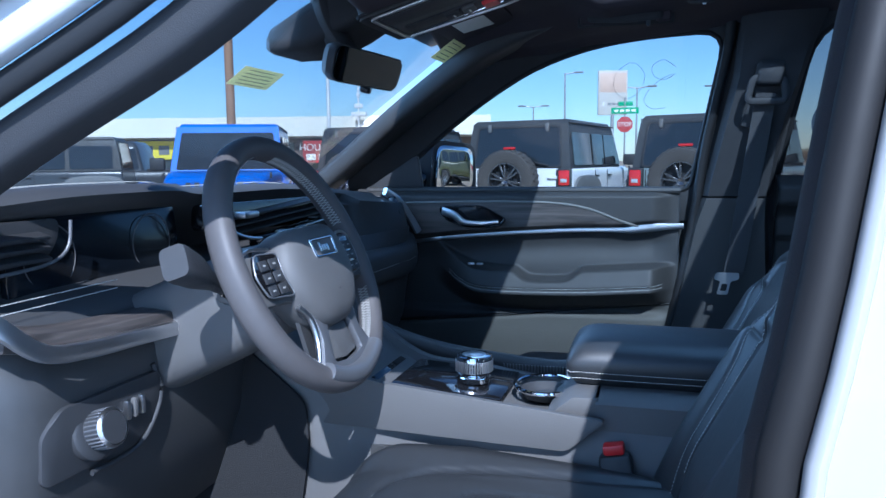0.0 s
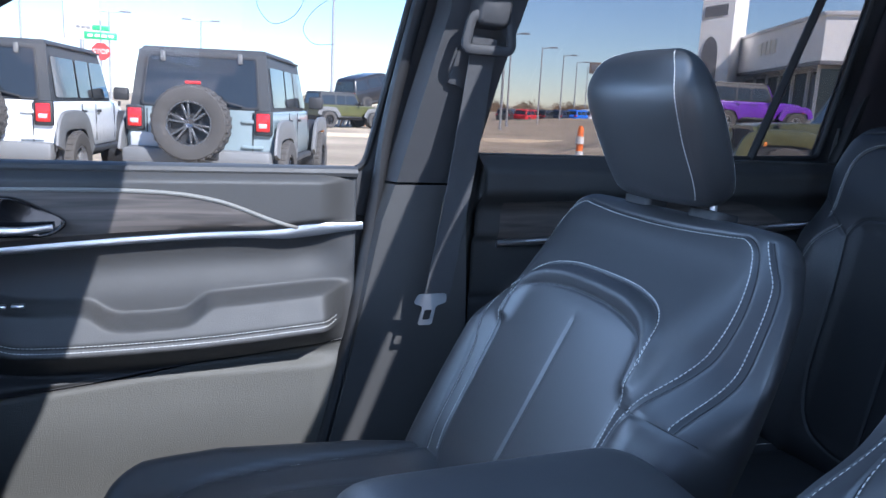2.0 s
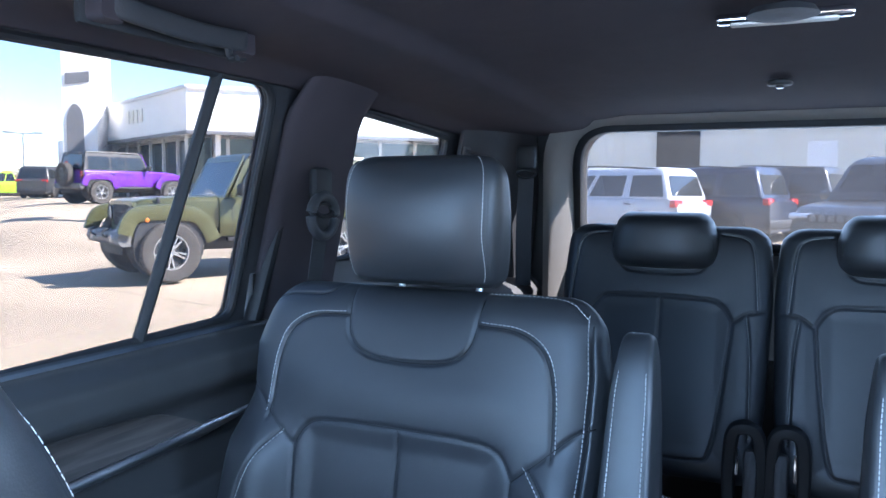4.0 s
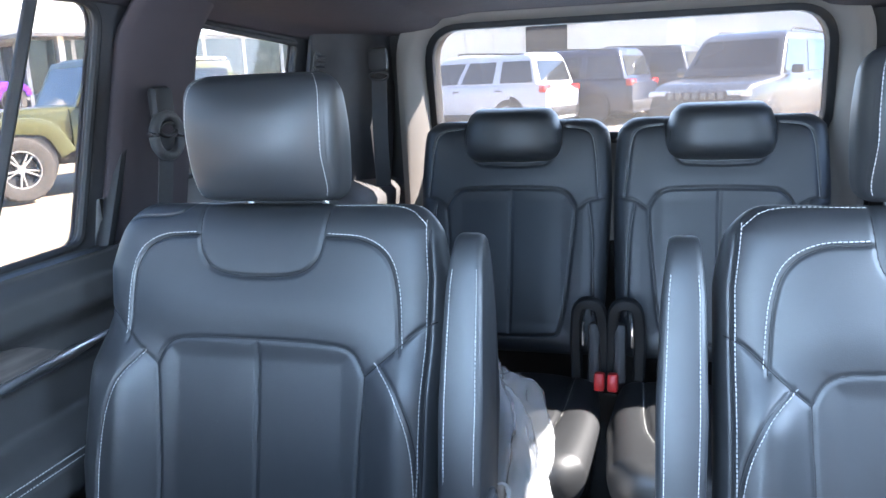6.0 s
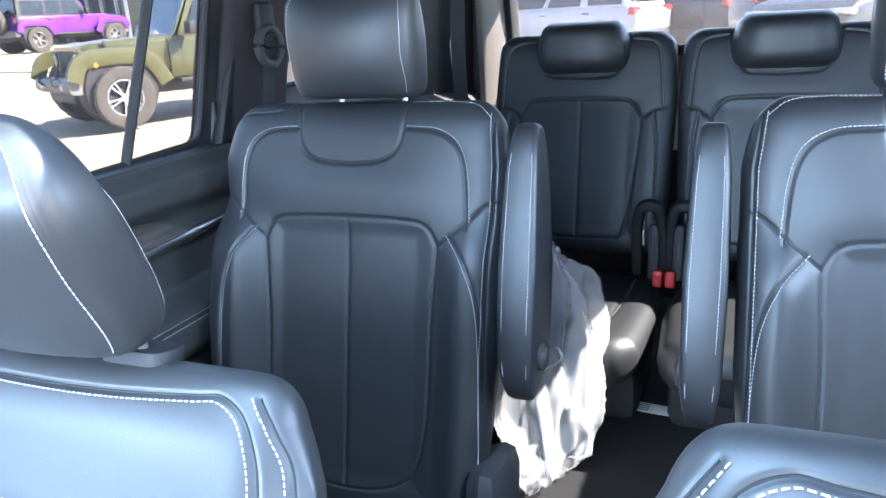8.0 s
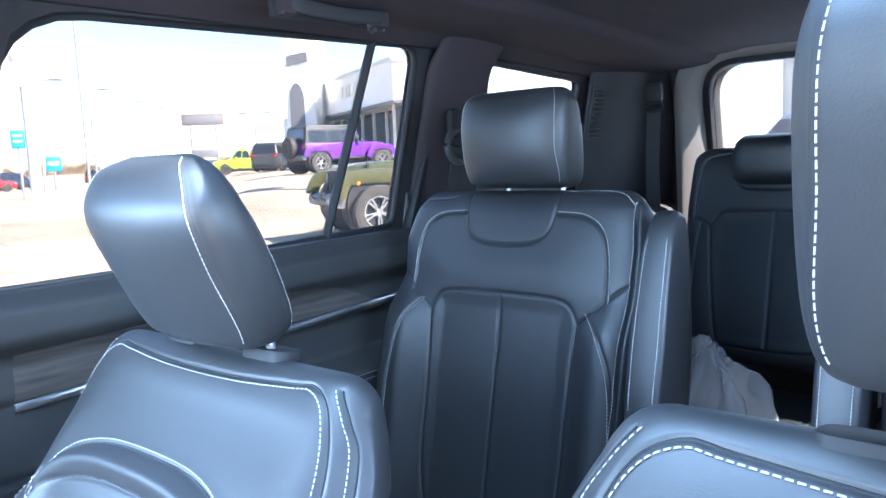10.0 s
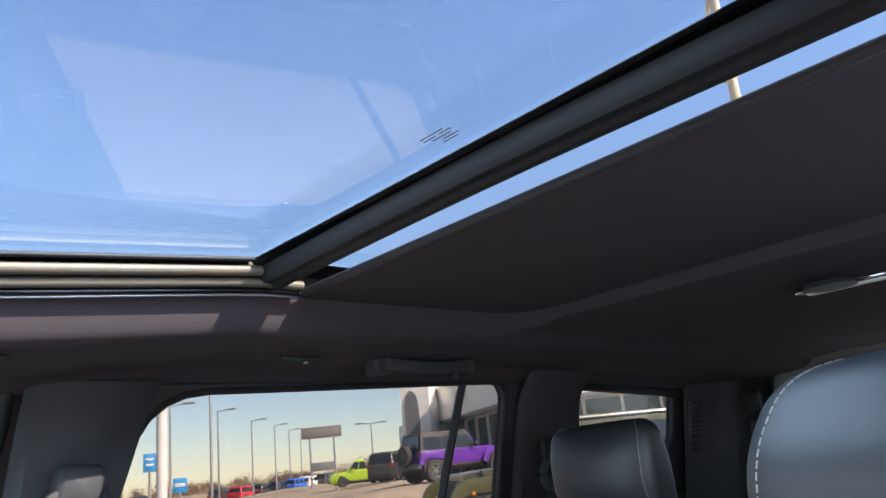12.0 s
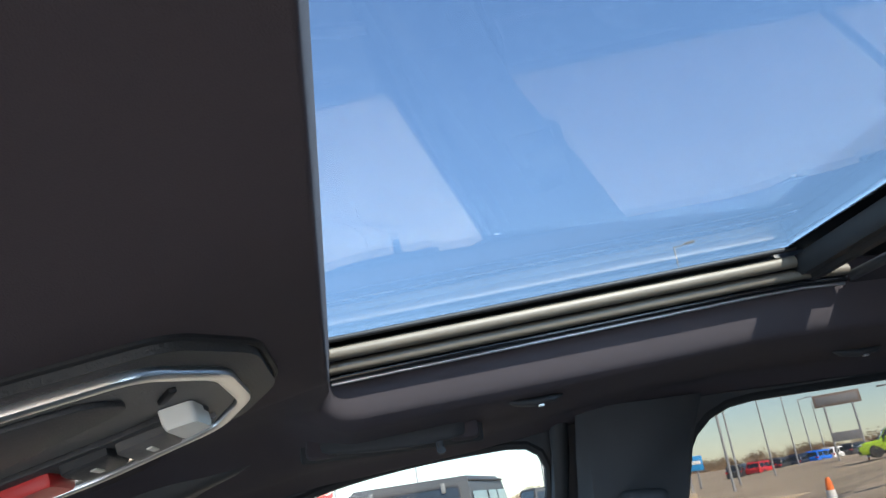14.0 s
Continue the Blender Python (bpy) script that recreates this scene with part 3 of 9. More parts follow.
car_side = {}
for side in (1, -1):
    where = "passenger" if side > 0 else "driver"
    lift = lambda a, b, d, s=side: (a, s * (wall_y(b) + d), b)
    if side > 0:
        outer = [(-0.98, 1.10), (2.30, 1.10), (2.30, 1.30), (2.12, 1.70), (-0.20, 1.70), (-0.42, 1.615), (-0.60, 1.50), (-0.80, 1.36), (-0.98, 1.24)]
        holes = [WIN_FRONT, WIN_BOTH, WIN_QUARTER]
    else:
        outer = [(0.06, 1.10), (2.30, 1.10), (2.30, 1.30), (2.12, 1.70), (0.24, 1.70), (0.12, 1.40)]
        holes = [WIN_BOTH, WIN_QUARTER_DRIVER]
    ob = put("wall_" + where, slab(outer, holes, lift, 0.020, 0.003), M_DARKTRIM, label="dark upper side of the cabin with window openings")
    tagged(ob, category="wall", kind="structure")
    car_side[side] = ob
    # lower side behind the trim
    low = slab([(-1.3, 0.42), (2.35, 0.42), (2.35, 1.10), (-1.3, 1.10)] if side > 0 else [(0.06, 0.42), (2.35, 0.42), (2.35, 1.10), (0.06, 1.10)], (), lambda a, b, d, s=side: (a, s * (0.83 + d), b), 0.05)
    tagged(put("wall_lower_" + where, low, M_SOFT, label="dark lower side of the cabin"), category="wall", kind="structure")
    # outer skin of the body, seen through the open door and in mirrors
    skin = slab([(p[0], p[1]) for p in outer[:1]] + [(p[0], p[1]) for p in outer[1:]], holes, lambda a, b, d, s=side: (a, s * (wall_y(b) + 0.023 + d), b), 0.004)
    tagged(put("body_skin_" + where, skin, M_RUBBER, label="black sealed outer body side"), category="car body", kind="structure")
    panes = [("window_rear_door", WIN_REAR), ("window_fixed", WIN_FIXED), ("window_quarter", WIN_QUARTER if side > 0 else WIN_QUARTER_DRIVER)]
    if side > 0:
        panes.insert(0, ("window_front_door", WIN_FRONT))
    for nm, hole in panes:
        g = slab(hole, (), lambda a, b, d, s=side: (a, s * (wall_y(b) + 0.009 + d), b), 0.004)
        pane = put(nm, g, M_GLASS if nm == "window_front_door" else M_TINT if side > 0 and nm != "window_quarter" else M_PRIVACY, label="closed side window of clear car glass")
        tagged(pane, category="window", kind="structure")
        pane.visible_shadow = side < 0
        if nm == "window_fixed":
            continue
        loop = [(p[0], side * (wall_y(p[1]) + 0.004), p[1]) for p in (WIN_BOTH if nm == "window_rear_door" else hole)]
        put("window_seal", sweep(loop, oval(0.007, 0.007, 8), closed=True, up=(0, 1, 0)), M_RUBBER, pane, "black rubber window seal")

floor = put("floor", slab([(-1.6, -0.86), (2.4, -0.86), (2.4, 0.86), (-1.6, 0.86)], (), lambda a, b, d: (a, b, 0.46 + d), 0.03), M_CARPET, label="black carpet floor of the car")
tagged(floor, category="floor", kind="structure")

# sill of the open driver's door
sill = put("door_sill", rbox(1.25, 0.16, 0.16, 0.03, (-0.55, -0.86, 0.44)), M_WHITEPAINT, label="white painted sill under the open door")
tagged(sill, category="door sill", kind="structure")

# loops drawn on the front door's glass with a marker
mark = thing("window_marking", "loops of dark marker pen on the window glass", "marking", kind="thing")
for lp in ([(-0.164, 1.513), (-0.196, 1.489), (-0.202, 1.450), (-0.176, 1.422), (-0.140, 1.439), (-0.125, 1.478), (-0.143, 1.508), (-0.160, 1.512)], [(-0.048, 1.498), (-0.079, 1.516), (-0.106, 1.502), (-0.102, 1.478), (-0.076, 1.467), (-0.050, 1.481), (-0.076, 1.473), (-0.110, 1.448), (-0.126, 1.418), (-0.108, 1.396), (-0.072, 1.397)]):
    put("pen_line", tube(np.array([(x, wall_y(z) + 0.0075, z) for x, z in curve(lp, 80)]), 0.0005, 5), M_INSERT, mark)

# ---- roof: headliner with the opening of the sunroof ----
SR_X0, SR_X1, SR_Y, SR_Z = -0.236, 0.86, 0.447, 1.733


def roof_fall(x):
    """How far the roof has dropped towards the windscreen."""
    return 0.084 * max(0.0, 0.31 - x) if x > -0.30 else 0.0512 + 0.12 * (-0.30 - x)



def liner_z(x, y):
    """Height of the headliner."""
    z = 1.670 - 0.040 * smooth01(abs(y), 0.46, 0.66) - (0.030 if x < 0.2 else 0.045) * smooth01(abs(y), 0.66, 0.80) - 0.012 * smooth01(abs(y), 0.50, 0.72) * smooth01(-x, -0.25, 0.1) - min(0.046, roof_fall(x)) - 0.020 * smooth01(-x, 0.235, 0.40) - 0.03 * smooth01(-x, 0.40, 0.65) - 0.03 * smooth01(x, 1.0, 2.0)
    z -= (0.008 * smooth01(abs(y), 0.36, 0.44) + 0.021 * smooth01(abs(y), 0.445, 0.485)) * (1 - smooth01(abs(y), 0.50, 0.66)) * smooth01(x, -0.30, -0.20)
    w = smooth01(-x, 0.160, 0.205) * (1 - smooth01(abs(y - 0.015), 0.115, 0.30)) * (1 - smooth01(-x, 0.54, 0.62))
    return z + (1.587 + 0.27 * (x + 0.25) - z) * w

# skin in rings from the opening's rounded edge, which rolls up to the glass, out to the sides
EDGE = even(rounded([(SR_X0, -SR_Y), (SR_X1, -SR_Y), (SR_X1, SR_Y), (SR_X0, SR_Y)], [0.035, 0.10, 0.10, 0.035], 14), 720)
EDGE[:, 0] += (0.0245 - 0.035 * EDGE[:, 1]) * np.exp(-(((EDGE[:, 0] - SR_X0) / 0.10) ** 2))
hub = np.array((0.30, 0.0))
way = EDGE - hub
reach = np.minimum(np.where(way[:, 0] > 0, 2.22 - hub[0], -0.62 - hub[0]) / np.where(np.abs(way[:, 0]) < 1e-6, 1e-6, way[:, 0]), 0.728 / np.maximum(np.abs(way[:, 1]), 1e-6))
span = np.linalg.norm(way, axis=1) * (reach - 1)
outward = way / np.linalg.norm(way, axis=1)[:, None]
roll = 0.005 + 0.023 * smooth01(np.abs(EDGE[:, 1]), 0.36, 0.44)      # the cloth turns up sharply in front, in a wide roll at the sides
low = np.array([liner_z(x, y) for x, y in EDGE])
top = np.maximum(low + 0.050, 1.672 + 0.20 * np.minimum(EDGE[:, 0] + 0.21, 0.0))
rings = [np.c_[EDGE, top + 0.008], np.c_[EDGE, top + 0.003]]
for u in (0.0, 0.03, 0.08, 0.15, 0.25, 0.37, 0.5, 0.65, 0.82, 1.0):
    p = EDGE + outward * (u * roll)[:, None]
    z = np.array([liner_z(x, y) for x, y in p])
    rings.append(np.c_[p, z + (top - low) * (1 - u) ** 1.6])
for f in np.linspace(0, 1, 64)[1:] ** 1.3:
    p = EDGE + outward * (roll + f * np.maximum(span - roll, 0.001))[:, None]
    rings.append(np.c_[p, [liner_z(x, y) for x, y in p]])
ceiling = put("ceiling", loft([q[::-1] for q in rings], caps=False), M_HEADLINER, label="black cloth headliner with a sunroof opening", sharp=180)
sol = ceiling.modifiers.new("thick", "SOLIDIFY")
sol.thickness, sol.offset = 0.006, 1
tagged(ceiling, category="ceiling", kind="structure")

# outer roof round the opening
roof = put("roof", slab([(-0.62, -0.74), (-0.30, -0.74), (0.31, -0.73), (2.16, -0.72), (2.16, 0.72), (0.31, 0.73), (-0.30, 0.74), (-0.62, 0.74)], [rounded([(-0.31, -0.50), (0.93, -0.50), (0.93, 0.50), (-0.31, 0.50)], 0.04)], lambda a, b, d: (a, b, 1.752 - 0.06 * abs(b / 0.74) ** 2 - roof_fall(a) + d), 0.02), M_WHITEPAINT, label="white painted outer roof")
tagged(roof, category="roof", kind="structure")

# sunroof: glass, rails, cross bar, shade
sunroof = thing("sunroof", "large tinted glass sunroof with dark rails", "sunroof", kind="structure")
pane = put("front_pane", slab(rounded([(-0.298, -0.505), (0.31, -0.505), (0.31, 0.505), (-0.298, 0.505)], 0.03), (), lambda a, b, d: (a, b, SR_Z - roof_fall(a) + d), 0.005), M_SUNGLASS, sunroof, "bluish tinted roof glass")
pane = put("rear_pane", slab(rounded([(0.350, -0.505), (0.94, -0.505), (0.94, 0.505), (0.350, 0.505)], 0.03), (), lambda a, b, d: (a, b, SR_Z + d), 0.005), M_SUNGLASS, sunroof, "bluish tinted roof glass")
put("glass_border", slab(rounded([(-0.298, -0.504), (0.347, -0.504), (0.347, 0.504), (-0.298, 0.504)], 0.03), [rounded([(-0.268, -0.412), (0.297, -0.412), (0.297, 0.412), (-0.268, 0.412)], 0.01)], lambda a, b, d: (a, b, SR_Z - 0.003 - roof_fall(a) + d), 0.001), M_GLOSS, sunroof, "black printed border of the roof glass")
put("glass_border", slab(rounded([(0.351, -0.504), (0.939, -0.504), (0.939, 0.504), (0.351, 0.504)], 0.03), [rounded([(0.362, -0.412), (0.90, -0.412), (0.90, 0.412), (0.362, 0.412)], 0.01)], lambda a, b, d: (a, b, SR_Z - 0.003 + d), 0.001), M_GLOSS, sunroof, "black printed border of the roof glass")
bar = curve([(0.318, -0.45, 1.716), (0.318, 0.0, 1.722), (0.318, 0.45, 1.716)], 20)
put("cross_bar", sweep(np.array([(0.336, y, z - 0.004) for _, y, z in bar]), np.array([(-0.024, 0.010), (-0.024, -0.004), (-0.018, -0.012), (-0.007, -0.012), (-0.003, -0.017), (0.007, -0.017), (0.010, -0.008), (0.020, -0.008), (0.024, 0.0), (0.024, 0.010)])), M_RUBBER, sunroof, "black ribbed cross bar")
for s in (-1, 1):
    for k, (dy, dz, r, mt) in enumerate(((0.421, 1.711, 0.0075, M_RAIL), (0.432, 1.698, 0.0065, M_RAIL), (0.440, 1.689, 0.004, M_GLOSS), (0.4445, 1.684, 0.002, M_CHROME))):
        put("rail", tube(np.array([(x, s * dy, dz + 0.005 - roof_fall(x)) for x in np.linspace(-0.23, 0.38 if k else 0.31, 12)]), r, 10), mt, sunroof, "grey metal guide rail")
    put("gasket", tube(np.array([(x, s * 0.411, SR_Z - 0.004 - roof_fall(x)) for x in np.linspace(-0.25, 0.31, 12)]), 0.0032, 10), M_RUBBER, sunroof, "thin black gasket under the roof glass")
for i, (dx, w0, w1) in enumerate(((0.0, -0.016, 0.016), (0.006, -0.020, -0.004), (0.006, 0.000, 0.018), (0.012, -0.014, 0.012), (0.018, -0.018, 0.004), (0.024, -0.010, 0.010))):
    put("glass_mark", rbox(0.0014, w1 - w0, 0.0006, 0.0, (0.247 + dx, -0.005 + (w0 + w1) / 2, SR_Z - 0.0016 - roof_fall(0.247 + dx))), M_GREYPLASTIC, sunroof, "small unreadable print on the roof glass")
put("shade", slab(rounded([(0.388, -0.4525), (0.90, -0.4525), (0.90, 0.4525), (0.388, 0.4525)], 0.01), (), lambda a, b, d: (a, b, 1.696 - 0.004 * (b / 0.4) ** 2 + d), 0.006), M_HEADLINER, sunroof, "black cloth roller shade drawn half shut")
put("shade_hem", tube(np.array([(0.388, y, 1.696) for y in np.linspace(-0.438, 0.438, 10)]), 0.006, 10), M_PLASTIC, sunroof, "black hem bar of the shade")
put("front_lip", sweep(np.array([(-0.262, y, 1.690 - 0.012 * (y / 0.42) ** 2) for y in np.linspace(-0.44, 0.44, 12)]), oval(0.008, 0.026, 12, 4)), M_RUBBER, sunroof, "black seal at the front of the roof glass")

# ---- windscreen and header ----
header = put("windscreen_header", loft([[(-0.62 - 0.02 * s, y, z) for s, z in ((0, 1.63), (0, 1.585), (3, 1.57), (3, 1.60))] for y in np.linspace(-0.70, 0.70, 9)]), M_HEADLINER, label="black header over the windscreen")
tagged(header, category="header", kind="structure")
wscr = slab([(-0.80, 0.0), (-0.70, 0.86), (0.72, 0.86), (0.80, 0.0)], (), lambda a, b, d: (-1.42 + 0.90 * b + 0.10 * (a / 0.7) ** 2 * 0.6, a * 1.0, 1.07 + 0.62 * b + d), 0.006)
ws = put("windscreen", wscr, M_GLASS, label="raked windscreen of clear glass")
ws.visible_shadow = False
tagged(ws, category="windscreen", kind="structure")

# pillars at the windscreen
ring_a = rounded([(-0.05, -0.025), (0.07, -0.035), (0.075, 0.02), (-0.045, 0.035)], 0.02, 4)
pil = put("pillar_front_passenger", sweep(curve([(-1.16, 0.78, 1.12), (-0.95, 0.76, 1.262), (-0.72, 0.715, 1.425), (-0.50, 0.665, 1.555), (-0.30, 0.63, 1.625)], 20), ring_a, up=(0, 0, 1)), M_SOFT, label="grey-black trimmed windscreen pillar")
tagged(pil, category="pillar", kind="structure")
path_a = curve([(-0.95, -0.715, 1.135), (-0.716, -0.69, 1.282), (-0.521, -0.67, 1.388), (-0.41, -0.660, 1.464), (-0.31, -0.66, 1.535), (-0.18, -0.66, 1.592), (0.0, -0.66, 1.638)], 30)
pil = put("pillar_front_driver", sweep(path_a, rounded([(-0.030, -0.036), (0.030, -0.036), (0.034, 0.004), (-0.030, 0.010)], 0.012, 4)), M_DARKTRIM, label="black trimmed windscreen pillar by the open door")
tagged(pil, category="pillar", kind="structure")
put("weather_strip", sweep(path_a + np.array((0, -0.050, 0.016)), oval(0.012, 0.013, 12)), M_RUBBER, pil, "dark rubber weather strip")
put("painted_ridge", sweep(path_a + np.array((0, -0.066, 0.043)), rounded([(-0.012, -0.013), (0.012, -0.013), (0.012, 0.013), (-0.012, 0.013)], 0.006, 4)), M_WHITEPAINT, pil, "white painted ridge")
put("painted_recess", sweep(path_a + np.array((0, -0.048, 0.070)), rounded([(-0.008, -0.022), (0.008, -0.022), (0.008, 0.022), (-0.008, 0.022)], 0.004, 3)), M_WHITEPAINT, pil, "white painted recess")
put("painted_edge", sweep(path_a + np.array((0, -0.070, 0.094)), rounded([(-0.013, -0.010), (0.013, -0.010), (0.013, 0.010), (-0.013, 0.010)], 0.006, 4)), M_WHITEPAINT, pil, "white painted outer edge")

# middle pillar at the driver's side
path_b = curve([(0.050, -0.80, 0.55), (0.052, -0.79, 1.03), (0.075, -0.775, 1.18), (0.115, -0.74, 1.40), (0.165, -0.71, 1.54), (0.235, -0.68, 1.66)], 24)
pil = put("pillar_middle_driver", sweep(path_b, rounded([(-0.05, -0.045), (0.05, -0.045), (0.05, 0.045), (-0.05, 0.045)], 0.02, 4), up=(1, 0, 0)), M_DARKTRIM, label="black trimmed pillar behind the open door")
tagged(pil, category="pillar", kind="structure")
put("weather_strip", sweep(path_b + np.array((-0.058, -0.075, 0)), oval(0.012, 0.013, 12), up=(1, 0, 0)), M_RUBBER, pil, "black rubber weather strip")
put("trim_lip", sweep(path_b + np.array((-0.062, -0.045, 0)), oval(0.012, 0.012, 12), up=(1, 0, 0)), M_DARKTRIM, pil, "dark trim lip")
put("painted_ridge", sweep(path_b + np.array((-0.042, -0.085, 0)), oval(0.010, 0.006, 12), up=(1, 0, 0)), M_WHITEPAINT, pil, "white painted ridge")
put("painted_flange", sweep(path_b + np.array((0.010, -0.075, 0)), rounded([(-0.012, -0.052), (0.012, -0.052), (0.012, 0.052), (-0.012, 0.052)], 0.006, 4), up=(1, 0, 0)), M_WHITEPAINT, pil, "white painted door flange")

# rear end: gate with its window
gate_lift = lambda a, b, d: (2.30 - 0.42 * max(0.0, b - 1.28) + d, a, b)
gate_out = [(-0.80, 0.50), (0.80, 0.50), (0.80, 1.30), (0.70, 1.70), (-0.70, 1.70), (-0.80, 1.30)]
gate_hole = rounded([(-0.53, 1.300), (0.53, 1.300), (0.505, 1.612), (-0.505, 1.612)], [0.06, 0.06, 0.10, 0.10], 8)
gate = put("tailgate", slab(gate_out, [gate_hole], gate_lift, 0.06, 0.006), M_SOFT, label="dark inner side of the closed tailgate")
tagged(gate, category="tailgate", kind="structure")
rear_glass = put("rear_window", slab(gate_hole, (), lambda a, b, d: (2.34 - 0.42 * max(0.0, b - 1.28) + d, a, b), 0.004), M_TAILGLASS, gate, "rear window of lightly hazed glass")
put("inner_seal", sweep([(2.250 - 0.42 * max(0.0, b - 1.28), a, b) for a, b in gate_hole], rounded([(-0.012, -0.016), (0.012, -0.016), (0.012, 0.016), (-0.012, 0.016)], 0.007, 3), closed=True, up=(1, 0, 0)), M_RUBBER, gate, "black seal round the rear window")
mouth = lambda w, lo, top, r, x0, lean: [(x0 - lean * (b - 1.30), a, b) for a, b in rounded([(-w, lo), (w, lo), (w - 0.02, top), (-w + 0.02, top)], [0.05, 0.05, r, r], 10)]
collar = loft([mouth(0.610, 1.02, 1.664, 0.15, 2.125, 0.14), mouth(0.592, 1.02, 1.640, 0.15, 2.118, 0.14), mouth(0.578, 1.04, 1.630, 0.145, 2.130, 0.16), mouth(0.547, 1.20, 1.618, 0.12, 2.195, 0.32), mouth(0.535, 1.28, 1.613, 0.11, 2.235, 0.40)], caps=False)
tagged(put("trim_rear_opening", collar, surface("pale_gate_trim", (0.21, 0.19, 0.17), 0.8, grain=0.4), label="pale grey moulded trim round the rear opening", sharp=60), category="trim", kind="structure")

# ---- seats ----
def mirrored(lines, c=0.0):
    return [*lines, *[np.asarray(q) * (-1, 1) + (2 * c, 0) for q in lines]]


def front_seat(y, x, base_z, group, lbl, head_up=0.0, head_tilt=0.0, lift=0.04, outline=None):
    """A front seat: backrest with horseshoe seam, headrest, cushion, side shields. (x, base_z): hinge of the backrest."""
    t = thing("front_seat", lbl, "car seat", (x, y, base_z), group=group)
    rec = radians(28)
    L = 0.64
    place = plane_of((0, 0, 0), (math.sin(rec), 0, math.cos(rec)), (-math.cos(rec), 0, math.sin(rec)))
    shoe = curve([(-0.160, 0.0), (-0.162, 0.15), (-0.166, 0.30), (-0.168, 0.43), (-0.148, 0.480), (-0.09, 0.503), (0, 0.508), (0.09, 0.503), (0.148, 0.480), (0.168, 0.43), (0.166, 0.30), (0.162, 0.15), (0.160, 0.0)], 110)
    arch = shoe[(shoe[:, 1] > 0.40)]
    roll = curve([(-0.172, 0.42), (-0.145, 0.447), (-0.08, 0.466), (0, 0.471), (0.08, 0.466), (0.145, 0.447), (0.172, 0.42)], 50)
    wing = curve([(-0.31, 0.36), (-0.25, 0.415), (-0.172, 0.445)], 20)
    mid = np.array([(0.0, 0.0), (0.0, 0.43)])
    half_hull = [(-0.185, 0.0), (-0.19, 0.28), (-0.208, 0.365), (-0.224, 0.42), (-0.232, 0.49), (-0.226, 0.555), (-0.208, L - 0.040), (-0.182, L - 0.022), (-0.155, L - 0.024), (-0.08, L - 0.030)]
    hull = curve([*half_hull, (0.0, L - 0.032), *[(-a, b) for a, b in half_hull[::-1]]], 220)
    turn = np.gradient(hull, axis=0)
    hull_thread = hull + np.c_[turn[:, 1], -turn[:, 0]] / np.linalg.norm(turn, axis=1)[:, None] * 0.005
    bol2 = curve([(-0.212, L - 0.020), (-0.230, L - 0.046), (-0.247, 0.56), (-0.256, 0.48), (-0.258, 0.37)], 50)
    cut = curve([(-0.32, 0.372), (-0.25, 0.368), (-0.166, 0.362)], 16)
    seams = [hull, shoe, roll, mid, *mirrored([bol2])]
    seams += [wing * (-1 if y > 0 else 1, 1), cut * (1 if y > 0 else -1, 1)]

    def swell(a, b):
        """Flat upper panel whose sides turn away; fuller bolsters low down; a raised welt over the insert."""
        aa = np.abs(a)
        low = 0.030 * smooth01(b, 0.02, 0.20) * (1 - smooth01(b, 0.44, 0.58)) * (1 - smooth01(aa, 0.17, 0.26))
        wings = 0.048 * smooth01(aa, 0.160, 0.235) * (1 - smooth01(b, 0.34, 0.47))
        turn = 0.075 * smooth01(aa, 0.205, 0.330) * smooth01(b, 0.34, 0.48)
        rim = line_gap(a, b, arch + (0, -0.018))
        return low + wings - turn + 0.012 * np.exp(-((rim / 0.014) ** 2))
    left = [(0, -0.245), (0.15, -0.285), (0.4, -0.298), (0.62, -0.288), (0.78, -0.272), (0.87, -0.260), (0.94, -0.242), (1, -0.235)]
    pad = Pad(left, [(q, -v) for q, v in left], L, 0.045, 0.085, seams, bolster=0.0, puff=0.002, groove=0.0034, groove_w=0.0024, extra=swell, edge_round=9)
    upholstered("backrest", pad, place, [hull_thread, arch + (0, 0.005), bol2 + (0.005, 0), bol2 * (-1, 1) + (-0.005, 0), (wing + (0, 0.004)) * (-1 if y > 0 else 1, 1), shoe[12:40] + (-0.004, 0), shoe[-40:-12] + (0.004, 0)], t, na=230, nb=280)
    hx, hz = L * math.sin(rec), L * math.cos(rec)
    # the headrest leans towards the front
    prof = ([0, 0.08, 0.36, 0.68, 0.86, 0.95, 1], [0.006, -0.012, -0.035, -0.060, -0.056, -0.045, -0.022], [0, 0.05, 0.14, 0.45, 0.80, 0.94, 1], [0.050, 0.068, 0.072, 0.044, 0.008, -0.006, -0.016])
    headrest(t, (hx - 0.056, -0.007 if y > 0 else 0.008, hz + 0.020 + head_up), 0.240, 0.202, 0.10, head_tilt, stalk_len=0.022 + head_up, wedge=prof, outline=outline)
    # cushion
    cp = plane_of((0.07, 0, lift), (-1, 0, 0.05), (0.05, 0, 1))
    fr = curve([(-0.20, 0.03), (-0.175, 0.36), (-0.12, 0.47), (0, 0.50), (0.12, 0.47), (0.175, 0.36), (0.20, 0.03)], 60)
    ins = curve([(-0.125, 0.06), (-0.115, 0.33), (-0.05, 0.38), (0.05, 0.38), (0.115, 0.33), (0.125, 0.06)], 60)
    wl = [(0, -0.23), (0.3, -0.262), (0.7, -0.268), (0.9, -0.24), (1, -0.19)]
    cu = Pad(wl, [(q, -v) for q, v in wl], 0.56, 0.055, 0.09, [fr, ins], bolster=0.04, inner=0.72)
    upholstered("cushion", cu, cp, [fr], t, na=90, nb=100)
